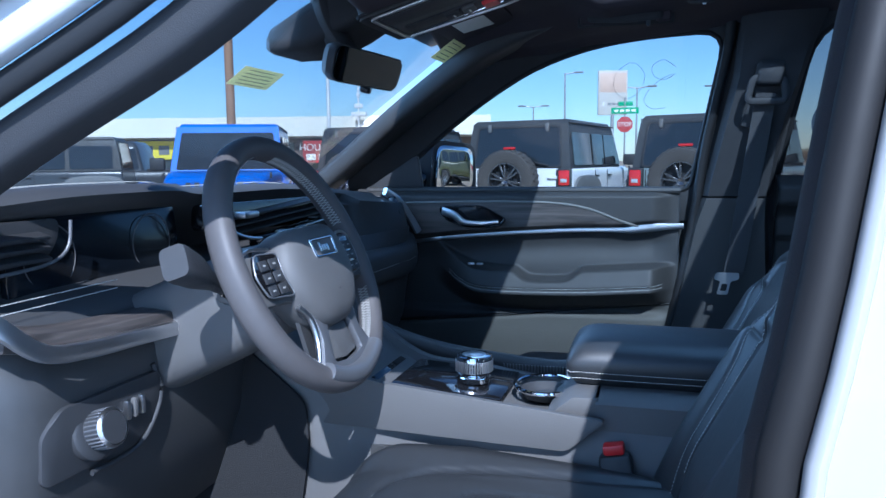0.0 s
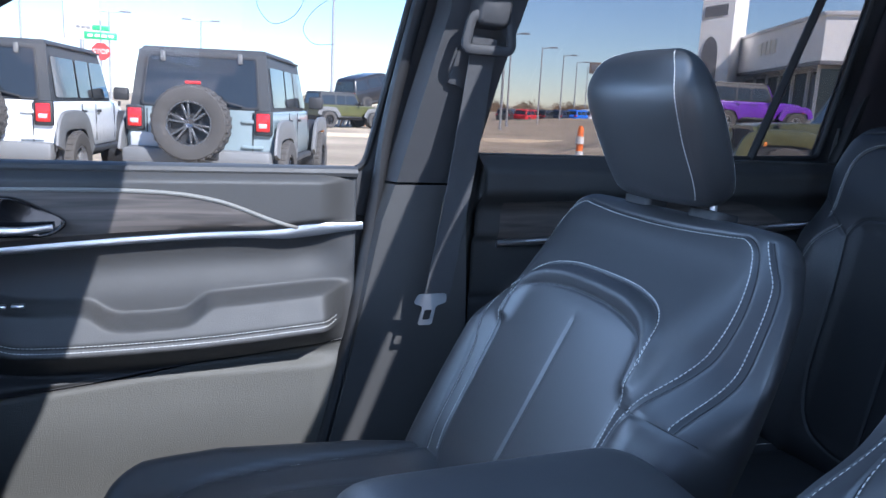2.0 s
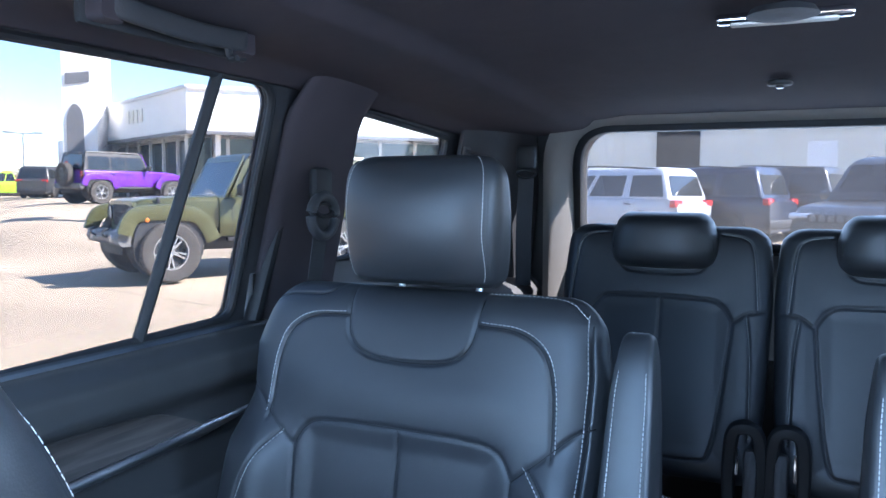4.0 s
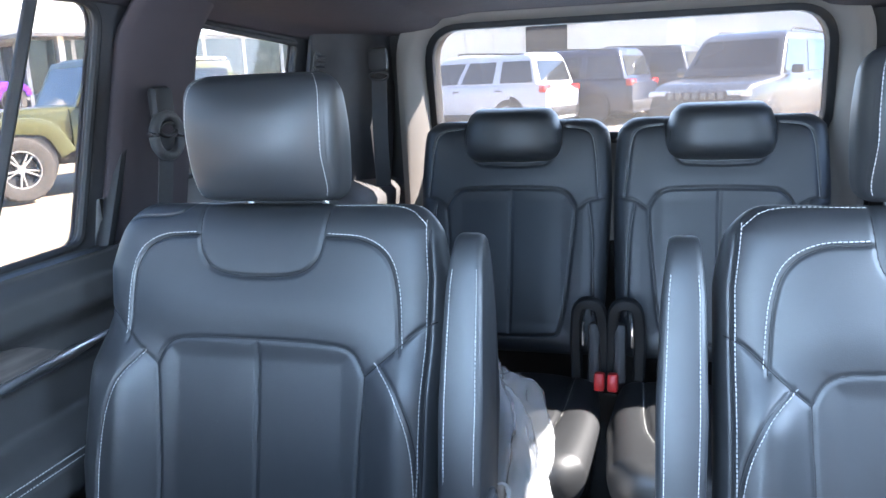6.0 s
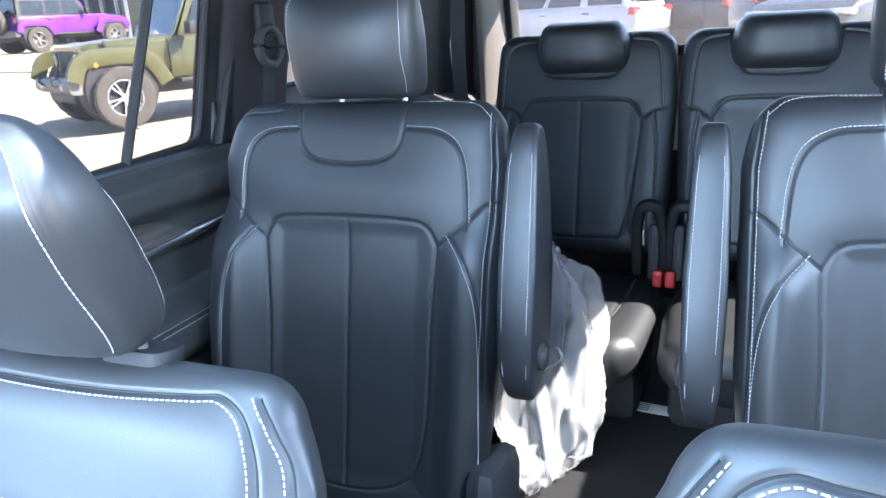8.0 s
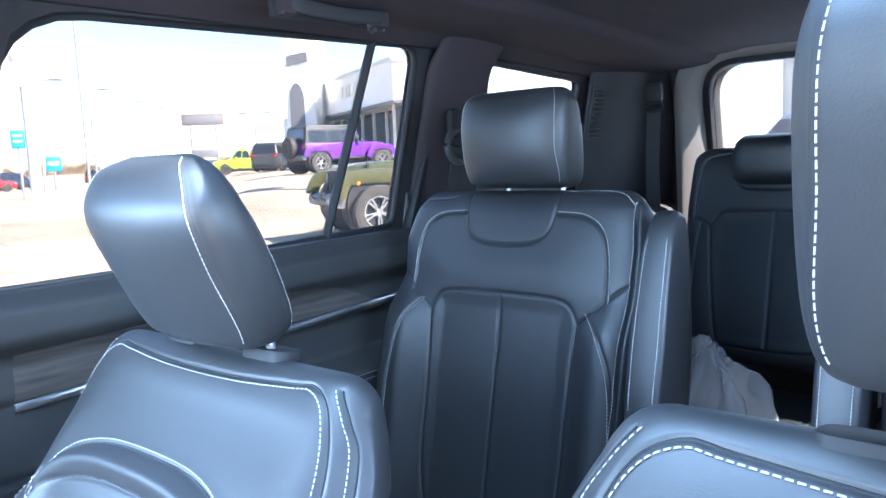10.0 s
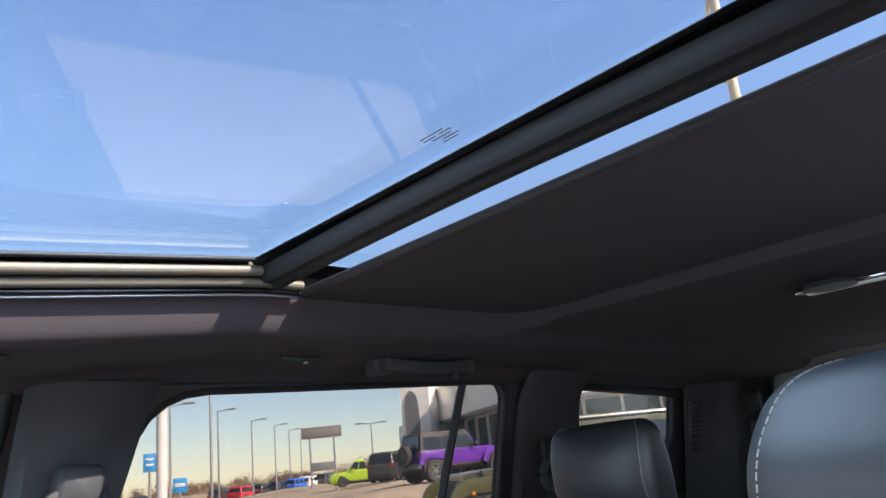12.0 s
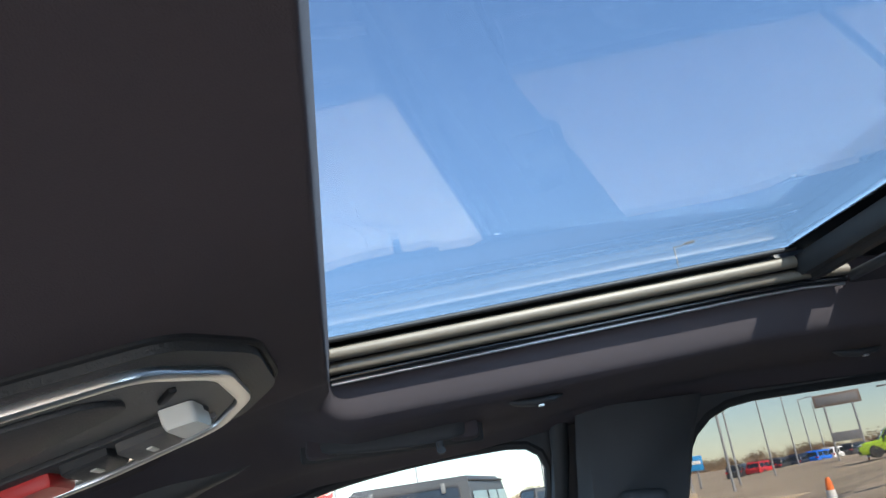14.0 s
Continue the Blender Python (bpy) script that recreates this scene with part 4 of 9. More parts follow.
    put("seat_base", rbox(0.46, 0.46, 0.20, 0.03, (-0.18, 0, -0.12)), M_PLASTIC, t, "black plastic seat base")
    for k in (-1, 1):
        put("seat_rail", rbox(0.52, 0.05, 0.07, 0.01, (-0.15, 0.18 * k, 0.525 - base_z)), M_PLASTIC, t)
        put("side_shield", rbox(0.50, 0.03, 0.11, 0.012, (-0.15, 0.262 * k, -0.10)), M_PLASTIC, t, "black plastic side shield")
    put("back_shell", rbox(0.02, 0.42, 0.50, 0.01, (0.215, 0, 0.23), (0, 28, 0)), M_PLASTIC, t, "black plastic seat back shell")
    return t


def second_seat(y, x, base_z, side, lbl):
    """A second-row chair. side: +1 where its inner side, with the armrest, lies towards -y."""
    t = thing("second_row_seat", lbl, "car seat", (x, y, base_z), group="second row seats")
    rec = radians(13)
    L = 0.70
    place0 = plane_of((0, 0, 0), (math.sin(rec), 0, math.cos(rec)), (-math.cos(rec), 0, math.sin(rec)))
    place = lambda a, b, d=0.0: place0(np.asarray(a) * -side, b, d)
    T = L
    badge = curve([(-0.098, T + 0.01), (-0.096, T - 0.03), (-0.088, T - 0.075), (-0.06, T - 0.098), (0, T - 0.104), (0.06, T - 0.098), (0.088, T - 0.075), (0.096, T - 0.03), (0.098, T + 0.01)], 60)
    sh = curve([(-0.096, T - 0.047), (-0.15, T - 0.052), (-0.185, T - 0.075), (-0.200, T - 0.12), (-0.205, T - 0.20)], 40)
    corner = curve([(-0.26, T - 0.055), (-0.215, T - 0.025), (-0.14, T - 0.018), (-0.11, T + 0.01)], 24)
    arch = curve([(-0.158, T - 0.232), (-0.142, T - 0.205), (-0.11, T - 0.193), (0, T - 0.190), (0.11, T - 0.193), (0.142, T - 0.205), (0.158, T - 0.232)], 50)
    down = curve([(-0.158, T - 0.232), (-0.150, T - 0.36), (-0.146, 0.18), (-0.12, 0.09), (-0.06, 0.058), (0, 0.052)], 60)
    tie = curve([(-0.158, T - 0.232), (-0.19, T - 0.205), (-0.235, T - 0.165), (-0.28, T - 0.15)], 24)
    bol = curve([(-0.178, T - 0.212), (-0.213, T - 0.26), (-0.235, T - 0.34), (-0.24, 0.20), (-0.235, 0.10), (-0.22, 0.05)], 50)
    mid = np.array([(0.0, 0.055), (0.0, T - 0.19)])
    edge = np.array([(0.238, 0.03), (0.240, 0.30), (0.246, T - 0.10), (0.238, T - 0.02)])
    seams = [badge, arch, mid, edge, *mirrored([sh, down, tie, bol]), corner]
    left = [(0, -0.24), (0.15, -0.275), (0.45, -0.292), (0.66, -0.282), (0.76, -0.258), (0.86, -0.262), (0.95, -0.245), (1, -0.225)]
    right = [(0, 0.215), (0.15, 0.238), (0.45, 0.258), (0.66, 0.262), (0.76, 0.262), (0.86, 0.264), (0.95, 0.255), (1, 0.24)]

    def panels(a, b):
        """The lower insert lies back under the full upper panel."""
        deep = np.minimum(np.minimum(0.150 - np.abs(a), T - 0.192 - b), b - 0.055)
        roll = np.exp(-(((b - T + 0.150) / 0.045) ** 2)) * (1 - smooth01(np.abs(a), 0.12, 0.20))
        wings = 0.026 * smooth01(np.abs(a), 0.150, 0.215) * (1 - smooth01(b, T - 0.27, T - 0.17))
        return 0.005 * roll + wings - 0.005 * smooth01(deep, -0.004, 0.030)

    pad = Pad(left, right, L, 0.05, 0.07, seams, bolster=0.0, puff=0.002, groove=0.0034, groove_w=0.0024, extra=panels, edge_round=9)
    th = [sh + (-0.005, 0.004), (sh + (-0.005, 0.004)) * (-1, 1), bol + (0.005, 0), (bol + (0.005, 0)) * (-1, 1), edge + (-0.005, 0), curve([(0.10, T - 0.004), (0.2, T - 0.006), (0.235, T - 0.03)], 12)]
    upholstered("backrest", pad, place, th, t, na=240, nb=300)
    hx, hz = L * math.sin(rec), L * math.cos(rec) + 0.022
    prof = ([0, 0.06, 0.30, 0.65, 0.88, 0.96, 1], [-0.020, -0.042, -0.056, -0.060, -0.052, -0.040, -0.020], [0, 0.06, 0.2, 0.6, 0.85, 0.95, 1], [0.040, 0.058, 0.060, 0.040, 0.020, 0.008, -0.006])
    headrest(t, (hx - 0.020, -0.006 * side, hz - 0.014), 0.236, 0.172, 0.115, 5, stalks=0.060, stalk_len=0.03, wedge=prof, outline=[(0, 0.78), (0.03, 0.86), (0.10, 0.925), (0.30, 0.972), (0.55, 1.0), (0.80, 0.985), (0.90, 0.945), (0.96, 0.87), (0.99, 0.78), (1, 0.70)])
    # cushion
    cp = plane_of((0.05, 0, -0.035), (-1, 0, 0.08), (0.08, 0, 1))
    fr = curve([(-0.17, 0.03), (-0.155, 0.40), (-0.08, 0.44), (0.08, 0.44), (0.155, 0.40), (0.17, 0.03)], 60)
    wl = [(0, -0.24), (0.5, -0.258), (0.9, -0.245), (1, -0.20)]
    cu = Pad(wl, [(q, -v) for q, v in wl], 0.52, 0.05, 0.08, [fr, np.array([(0, 0.05), (0, 0.44)])], bolster=0.03, inner=0.74)
    upholstered("cushion", cu, cp, [fr * (1.08, 1.0)], t, na=80, nb=90)
    # raised armrest on the inner side
    ap0 = plane_of((0.02, -0.299 * side, 0.15), (math.sin(rec), 0, math.cos(rec)), (-math.cos(rec), 0, math.sin(rec)))
    ap = lambda a, b, d=0.0: ap0(np.asarray(a) * side, b, d)
    # its outline from the side: (forward, along), rounded at both ends
    side_view = curve([(0.066, 0.04), (0.078, 0.15), (0.076, 0.30), (0.068, 0.43), (0.050, 0.492), (0.020, 0.502), (0.000, 0.480), (-0.018, 0.38), (-0.040, 0.24), (-0.050, 0.12), (-0.040, 0.03), (-0.005, -0.022), (0.035, -0.015)], 90, closed=True)[:-1]
    side_view[:, 1] = 0.108 + 0.80 * side_view[:, 1]
    mid_v = side_view.mean(0)
    rings = []
    for off, k in ((-0.037, 0.80), (-0.035, 0.92), (-0.029, 0.97), (-0.020, 1.0), (0.020, 1.0), (0.029, 0.97), (0.035, 0.92), (0.037, 0.80)):
        q = mid_v + (side_view - mid_v) * np.array((1 - (1 - k) * 0.8, 1 - (1 - k) * 0.22))
        slim = np.interp(q[:, 1], [0.09, 0.15, 0.30, 0.44, 0.51], [0.66, 0.92, 1.0, 0.84, 0.60])
        rings.append(ap(off * 0.78 * slim, q[:, 1], q[:, 0]))
    armo = put("armrest", loft(rings), M_LEATHER, t, "folded-up black leather armrest", sharp=60)
    bb = np.linspace(0.0, 0.480, 60)
    fd = np.interp(bb, [-0.015, 0.04, 0.15, 0.30, 0.43, 0.492], [0.035, 0.066, 0.078, 0.076, 0.068, 0.050])
    bb = 0.108 + 0.80 * bb
    g = []
    for off in (-0.020, 0.020):
        p_ = ap(off * np.interp(bb, [0.09, 0.15, 0.30, 0.44, 0.51], [0.75, 0.92, 0.97, 0.84, 0.60]), bb, fd + 0.0005)
        g.append(dashes3d(p_, np.tile((0.0, 1.0, 0.0), (60, 1)), out=(-1, 0, 0.2)))
    thread_part(join(*g), armo)
    kn = ap(np.array([-0.0]), np.array([0.160]), np.array([0.012]))[0]
    put("pivot_cap", move(lathe([(0, 0.010), (0.012, 0.010), (0.015, 0.006), (0.020, 0.007), (0.023, 0.004), (0.023, -0.012), (0, -0.012)], 32), (float(kn[0]), -0.326 * side, float(kn[2])), (90 * side, 0, 0)), M_PLASTIC, armo, "round black pivot cap")
    put("hinge_cover", rbox(0.16, 0.06, 0.20, 0.03, (0.02, -0.245 * side, 0.03), (0, 10, 0)), M_PLASTIC, t, "black plastic hinge cover")
    put("seat_base", rbox(0.42, 0.40, 0.18, 0.03, (-0.18, 0, -0.18)), M_PLASTIC, t)
    for k in (-1, 1):
        put("seat_rail", rbox(0.55, 0.05, 0.06, 0.01, (-0.15, 0.17 * k, 0.52 - base_z)), M_PLASTIC, t)
    return t


def third_seat(y, x, base_z, inner, lbl):
    """Half of the third row. inner: +1 where its inner edge lies towards +a."""
    t = thing("third_row_seat", lbl, "car seat", (x, y, base_z), group="third row seats")
    rec = radians(14)
    L = 0.585
    place0 = plane_of((0, 0, 0), (math.sin(rec), 0, math.cos(rec)), (-math.cos(rec), 0, math.sin(rec)))
    place = lambda a, b, d=0.0: place0(np.asarray(a) * inner, b, d)
    T = L
    badge = curve([(-0.125, T + 0.01), (-0.115, T - 0.06), (-0.09, T - 0.11), (-0.05, T - 0.120), (0.05, T - 0.120), (0.09, T - 0.11), (0.115, T - 0.06), (0.125, T + 0.01)], 50)
    sh = curve([(-0.13, T - 0.025), (-0.18, T - 0.035), (-0.200, T - 0.07), (-0.213, T - 0.20)], 30)
    arch = curve([(-0.165, T - 0.225), (-0.14, T - 0.19), (-0.10, T - 0.178), (0.09, T - 0.178), (0.135, T - 0.19), (0.160, T - 0.225)], 50)
    down = curve([(0.160, T - 0.225), (0.145, 0.20), (0.125, 0.07), (0.09, 0.045), (-0.09, 0.045), (-0.13, 0.07), (-0.15, 0.2), (-0.165, T - 0.225)], 80)
    tie = curve([(-0.165, T - 0.225), (-0.195, T - 0.205), (-0.25, T - 0.20)], 16)
    bol = curve([(-0.19, T - 0.215), (-0.20, T - 0.30), (-0.205, 0.1)], 24)
    mid = np.array([(0.0, 0.05), (0.0, T - 0.178)])
    left = [(0, -0.22), (0.3, -0.235), (0.7, -0.243), (0.95, -0.236), (1, -0.22)]
    seams = [badge, arch, down, mid, *mirrored([sh, tie, bol])]
    def panels(a, b):
        deep = np.minimum(np.minimum(0.152 - np.abs(a), T - 0.18 - b), b - 0.05)
        return -0.004 * smooth01(deep, -0.004, 0.030)

    pad = Pad(left, [(q, -v) for q, v in left], L, 0.045, 0.06, seams, bolster=0.012, inner=0.78, puff=0.002, groove=0.0045, groove_w=0.0028, extra=panels, edge_round=8)
    upholstered("backrest", pad, place, [sh, sh * (-1, 1), bol, bol * (-1, 1)], t, na=170, nb=200)
    hp = plane_of((T * math.sin(rec) - 0.045, 0, T * math.cos(rec) - 0.100), (0.05, 0, 1), (-1, 0, 0.05))
    hl = [(0, -0.100), (0.15, -0.118), (0.35, -0.124), (0.6, -0.121), (0.85, -0.110), (1, -0.092)]
    hr = Pad(hl, [(q, -v) for q, v in hl], 0.134, 0.066, 0.075, [np.array([(-0.116, 0.0), (-0.108, 0.134)]), np.array([(0.116, 0.0), (0.108, 0.134)])], puff=0, crown=0.010, groove=0.003, groove_w=0.003, top_round=2, edge_round=4)
    upholstered("headrest", hr, hp, [], t, label="low folded black leather headrest", na=60, nb=50)
    cp = plane_of((0.02, 0, -0.105), (-1, 0, 0.02), (0.02, 0, 1))
    cl = [(0, -0.22), (0.5, -0.238), (0.9, -0.225), (1, -0.19)]
    fr = curve([(0.16, 0.02), (0.15, 0.30), (0.11, 0.42)], 30)
    cu = Pad(cl, [(q, -v) for q, v in cl], 0.50, 0.06, 0.09, [*mirrored([fr]), np.array([(0, 0.02), (0, 0.44)])], bolster=0.012, inner=0.8)
    cpl = lambda a, b, d=0.0: cp(np.asarray(a) * inner, b, d)
    upholstered("cushion", cu, cpl, mirrored([fr + (0.004, 0)]), t, na=80, nb=80)
    put("seat_base", rbox(0.36, 0.42, 0.14, 0.03, (-0.16, 0, 0.555 - base_z)), M_PLASTIC, t)
    # buckle in its sleeve
    yb = 0.203 * inner
    bk = put("buckle_guide", sweep(curve([(-0.075, yb - 0.030, -0.02), (-0.085, yb - 0.031, 0.08), (-0.100, yb - 0.024, 0.150), (-0.104, yb, 0.166), (-0.100, yb + 0.024, 0.150), (-0.085, yb + 0.031, 0.08), (-0.075, yb + 0.030, -0.02)], 40), oval(0.014, 0.017, 12, 3.2), up=(1, 0, 0)), M_RUBBER, t, "black plastic belt guide arch")
    put("latch_plate", rbox(0.004, 0.012, 0.06, 0.001, (-0.085, yb - 0.018 * inner, 0.085)), M_BRIGHT, bk, "bright belt latch plate")
    sl = put("buckle_sleeve", rbox(0.036, 0.028, 0.14, 0.010, (-0.098, yb + 0.012 * inner, 0.045), (0, 10, 0)), M_PLASTIC, t, "black plastic buckle sleeve")
    put("buckle", rbox(0.030, 0.024, 0.042, 0.006, (-0.135, yb + 0.026 * inner, -0.012), (0, 10, 0)), M_RED, sl, "red belt release button")
    return t


front_seat(0.377, 0.0445, 0.605, "front seats", "black leather passenger seat with white stitching, headrest lowered", lift=0.085)
front_seat(-0.385, -0.04, 0.665, "front seats", "black leather driver seat with white stitching, headrest raised", 0.02, 10, 0.055, [(0, 0.80), (0.02, 0.89), (0.08, 0.96), (0.20, 1.0), (0.40, 1.01), (0.62, 0.99), (0.74, 0.955), (0.83, 0.90), (0.90, 0.83), (0.95, 0.73), (0.98, 0.62), (1, 0.48)])
second_seat(0.425, 0.865, 0.625, 1, "black leather second row chair with a folded-up armrest")
second_seat(-0.432, 0.865, 0.625, -1, "black leather second row chair with a folded-up armrest")
third_seat(0.244, 1.845, 0.795, -1, "black leather third row seat with a low folded headrest")
third_seat(-0.244, 1.845, 0.795, 1, "black leather third row seat with a low folded headrest")

# ---- doors ----
def relief(xs, zs, y_of, side=1, thick=0.02):
    """A moulded panel over (x, z): y_of(x, z) is its inner face."""
    X, Z = np.meshgrid(xs, zs) if np.ndim(zs) == 1 else (np.tile(xs, (len(zs), 1)), zs)
    Y = y_of(X, Z)
    n, m = X.shape
    front = np.stack([X, side * Y, Z], -1).reshape(-1, 3)
    back = np.stack([X, side * (np.maximum(Y, 0.79) + thick), Z], -1).reshape(-1, 3)
    idx = np.arange(n * m).reshape(n, m)
    q = np.stack([idx[:-1, :-1], idx[:-1, 1:], idx[1:, 1:], idx[1:, :-1]], -1).reshape(-1, 4).tolist()
    k = n * m
    rim = [*idx[0], *idx[1:, -1], *idx[-1, -2::-1], *idx[-2:0:-1, 0]]
    q += [(rim[i], rim[(i + 1) % len(rim)], rim[(i + 1) % len(rim)] + k, rim[i] + k) for i in range(len(rim))]
    q += [tuple(v + k for v in f[::-1]) for f in q[: (n - 1) * (m - 1)]]
    return np.vstack([front, back]), q


ARM_LINE = curve([(-0.70, 1.00), (-0.655, 0.965), (-0.60, 0.935), (-0.52, 0.920), (-0.30, 0.922), (-0.07, 0.938)], 60)
STRIP = curve([(-0.80, 1.032), (-0.66, 1.050), (-0.45, 1.068), (-0.30, 1.077), (-0.17, 1.080), (-0.115, 1.086), (-0.02, 1.092)], 60)


def door_face(X, Z):
    """Inner face of the front door's trim."""
    arm = np.interp(X, ARM_LINE[:, 0], ARM_LINE[:, 1])
    strip = np.interp(X, STRIP[:, 0], STRIP[:, 1])
    y = 0.775 + 0 * X
    y = y - 0.030 * smooth01(Z, strip - 0.005, strip + 0.02) * (1 - smooth01(Z, 1.165, 1.19))
    y = y + 0.012 * np.exp(-(((Z - (strip - 0.045)) / 0.035) ** 2))
    ledge = smooth01(Z, arm - 0.012, arm + 0.002) * (1 - smooth01(Z, arm + 0.028, arm + 0.050))
    front = smooth01(X, -0.72, -0.55)
    top = arm + 0.046 - 0.026 * np.exp(-(((X + 0.37) / 0.078) ** 6))
    body = np.clip((Z - arm + 0.068) / 0.056, 0, 1) * (1 - smooth01(Z, top, top + 0.012))
    y = y - front * 0.085 * body * (1 - 0.25 * np.clip((Z - arm) / 0.05, 0, 1))
    y = y - 0.018 * smooth01(0.86 - Z, 0.0, 0.02) + 0.035 * smooth01(0.80 - Z, 0.0, 0.25)
    gap = line_gap(X, Z, ARM_LINE)
    y = y + 0.005 * np.exp(-((gap / 0.004) ** 2)) * front
    low = np.interp(X, [-0.95, -0.5, -0.05], [0.79, 0.835, 0.885])
    y = y + 0.007 * np.exp(-(((Z - low) / 0.005) ** 2))
    return 0.772 + (y - 0.772) * (1 - smooth01(X, -0.105, -0.034))


def rear_door_face(X, Z):
    y = 0.785 + 0 * X
    y = y - 0.035 * smooth01(Z, 1.115, 1.160) * (1 - smooth01(Z, 1.19, 1.225)) - 0.010 * smooth01(Z, 1.055, 1.070)
    y = y - 0.06 * smooth01(Z, 0.83, 0.90) * (1 - smooth01(Z, 0.955, 0.99)) * smooth01(X, 0.25, 0.45)
    y = y + 0.006 * np.exp(-(((Z - 0.945) / 0.004) ** 2)) - 0.01 * smooth01(0.80 - Z, 0, 0.02)
    return y


front_door = thing("front_door", "closed passenger door with black trim, grey wood and chrome strip", "car door")
door_x = np.linspace(-0.93, -0.03, 180)
split = np.interp(door_x, [-0.95, -0.5, -0.05], [0.79, 0.835, 0.885])
body = put("trim_panel", relief(door_x, split + np.linspace(0, 1, 120)[:, None] * (1.187 - split), door_face), M_SOFT, front_door, "black moulded door trim", sharp=180)
put("lower_panel", relief(door_x, 0.50 + np.linspace(0, 1, 70)[:, None] * (split - 0.002 - 0.50), door_face), M_LOWERTRIM, front_door, "grey grained lower door panel", sharp=180)
on_door = lambda a, b: np.stack([a, door_face(np.asarray(a), np.asarray(b)) - 0.0006, b], -1)
thread_part(stitches([ARM_LINE[6:] + (0, 0.004), ARM_LINE[6:] + (0, -0.004)], on_door, (0, -1, 0)), body, "double row of white thread")
# wood inlay, tapering to the rear
top = curve([(-0.80, 1.148), (-0.60, 1.153), (-0.38, 1.152), (-0.27, 1.138), (-0.18, 1.105), (-0.135, 1.090)], 50)
low = np.stack([top[:, 0], np.interp(top[:, 0], STRIP[:, 0], STRIP[:, 1]) + 0.006], 1)
rows = [np.stack([top[:, 0], door_face(top[:, 0], low[:, 1] * (1 - k) + top[:, 1] * k) - 0.004, low[:, 1] * (1 - k) + top[:, 1] * k], 1) for k in np.linspace(0, 1, 8)]
rows = [rows[0] + (0, 0.012, 0), *rows, rows[-1] + (0, 0.012, 0)]
g = np.vstack(rows)
n = len(top)
put("wood_inlay", (g, [(i * n + j, i * n + j + 1, (i + 1) * n + j + 1, (i + 1) * n + j) for i in range(len(rows) - 1) for j in range(n - 1)]), M_WOOD, front_door, "grey open-pore wood inlay")
put("wood_edging", sweep(np.stack([top[:, 0], door_face(top[:, 0], top[:, 1]) - 0.003, top[:, 1]], 1), oval(0.004, 0.0035, 8)), M_CREAMTRIM, front_door, "pale edging of the inlay")
put("chrome_strip", sweep(np.stack([STRIP[:, 0], door_face(STRIP[:, 0], STRIP[:, 1]) - 0.006, STRIP[:, 1]], 1), rounded([(-0.004, -0.0065), (0.006, -0.0065), (0.006, 0.0065), (-0.004, 0.0065)], 0.003, 3), scales=1 + 0.9 * np.exp(-(((STRIP[:, 0] + 0.12) / 0.06) ** 2))), M_CHROME, front_door, "satin chrome strip")
cup = rounded([(-0.675, 1.142), (-0.55, 1.145), (-0.478, 1.105), (-0.505, 1.083), (-0.60, 1.083), (-0.66, 1.105)], 0.02, 5)
put("handle_cup", slab(cup, [rounded([(a * 0.93 - 0.04, b * 0.80 + 0.223) for a, b in cup], 0.012, 2)], lambda a, b, d: (a, 0.738 - d, b), 0.010, 0.003), M_GLOSS, front_door, "black handle recess")
put("handle_bowl", slab(cup, (), lambda a, b, d: (a, 0.741 - d, b), 0.003), M_GLOSS, front_door, "dark bowl behind the handle")
hp = curve([(-0.660, 0.722, 1.128), (-0.625, 0.715, 1.118), (-0.597, 0.712, 1.100), (-0.55, 0.714, 1.096), (-0.502, 0.724, 1.100)], 30)
put("pull_handle", sweep(hp, oval(0.004, 0.010, 14, 2.6), scales=np.interp(np.linspace(0, 1, 30), [0, 0.3, 0.5, 1], [1.25, 1.1, 0.75, 0.5])), M_CHROME, front_door, "satin chrome pull handle")
for k in range(2):
    put("window_switch", rbox(0.018, 0.012, 0.006, 0.002, (-0.575 + 0.024 * k, 0.712, 0.985)), M_CHROME, front_door, "small metal switch")
spk = []
for i in range(9):
    for j in range(6):
        spk.append(rbox(0.012, 0.006, 0.006, 0.0, (-0.80 + 0.016 * i + 0.008 * (j % 2), 0.754, 0.655 + 0.018 * j)))
grl = put("speaker_grille", slab(rounded([(-0.84, 0.60), (-0.65, 0.62), (-0.66, 0.75), (-0.80, 0.78)], 0.04), (), lambda a, b, d: (a, 0.768 - d, b), 0.010, 0.002), M_PLASTIC, front_door, "perforated speaker grille")
tagged(put("grille_bars", join(*spk), M_GLOSS, grl), kind="stuff")
put("window_ledge", sweep(np.array([(x, 0.79, 1.183) for x in np.linspace(-0.90, -0.03, 20)]), oval(0.028, 0.010, 12, 3)), M_SOFT, front_door, "soft ledge under the window")
sail = slab(rounded([(-0.92, 1.18), (-0.735, 1.18), (-0.745, 1.285)], 0.012), (), lambda a, b, d: (a, 0.800 - 0.2 * (b - 1.18) - d, b), 0.012, 0.003)
put("mirror_sail", sail, M_PLASTIC, front_door, "black triangle at the mirror's foot")
frame_line = curve([(-0.10, 0.765, 0.62), (-0.045, 0.77, 0.85), (0.005, 0.785, 1.12), (0.030, 0.775, 1.30), (0.072, 0.742, 1.52), (0.08, 0.72, 1.61)], 40)
put("door_seal", sweep(frame_line, oval(0.014, 0.012, 10)), M_RUBBER, front_door, "black rubber door seal")

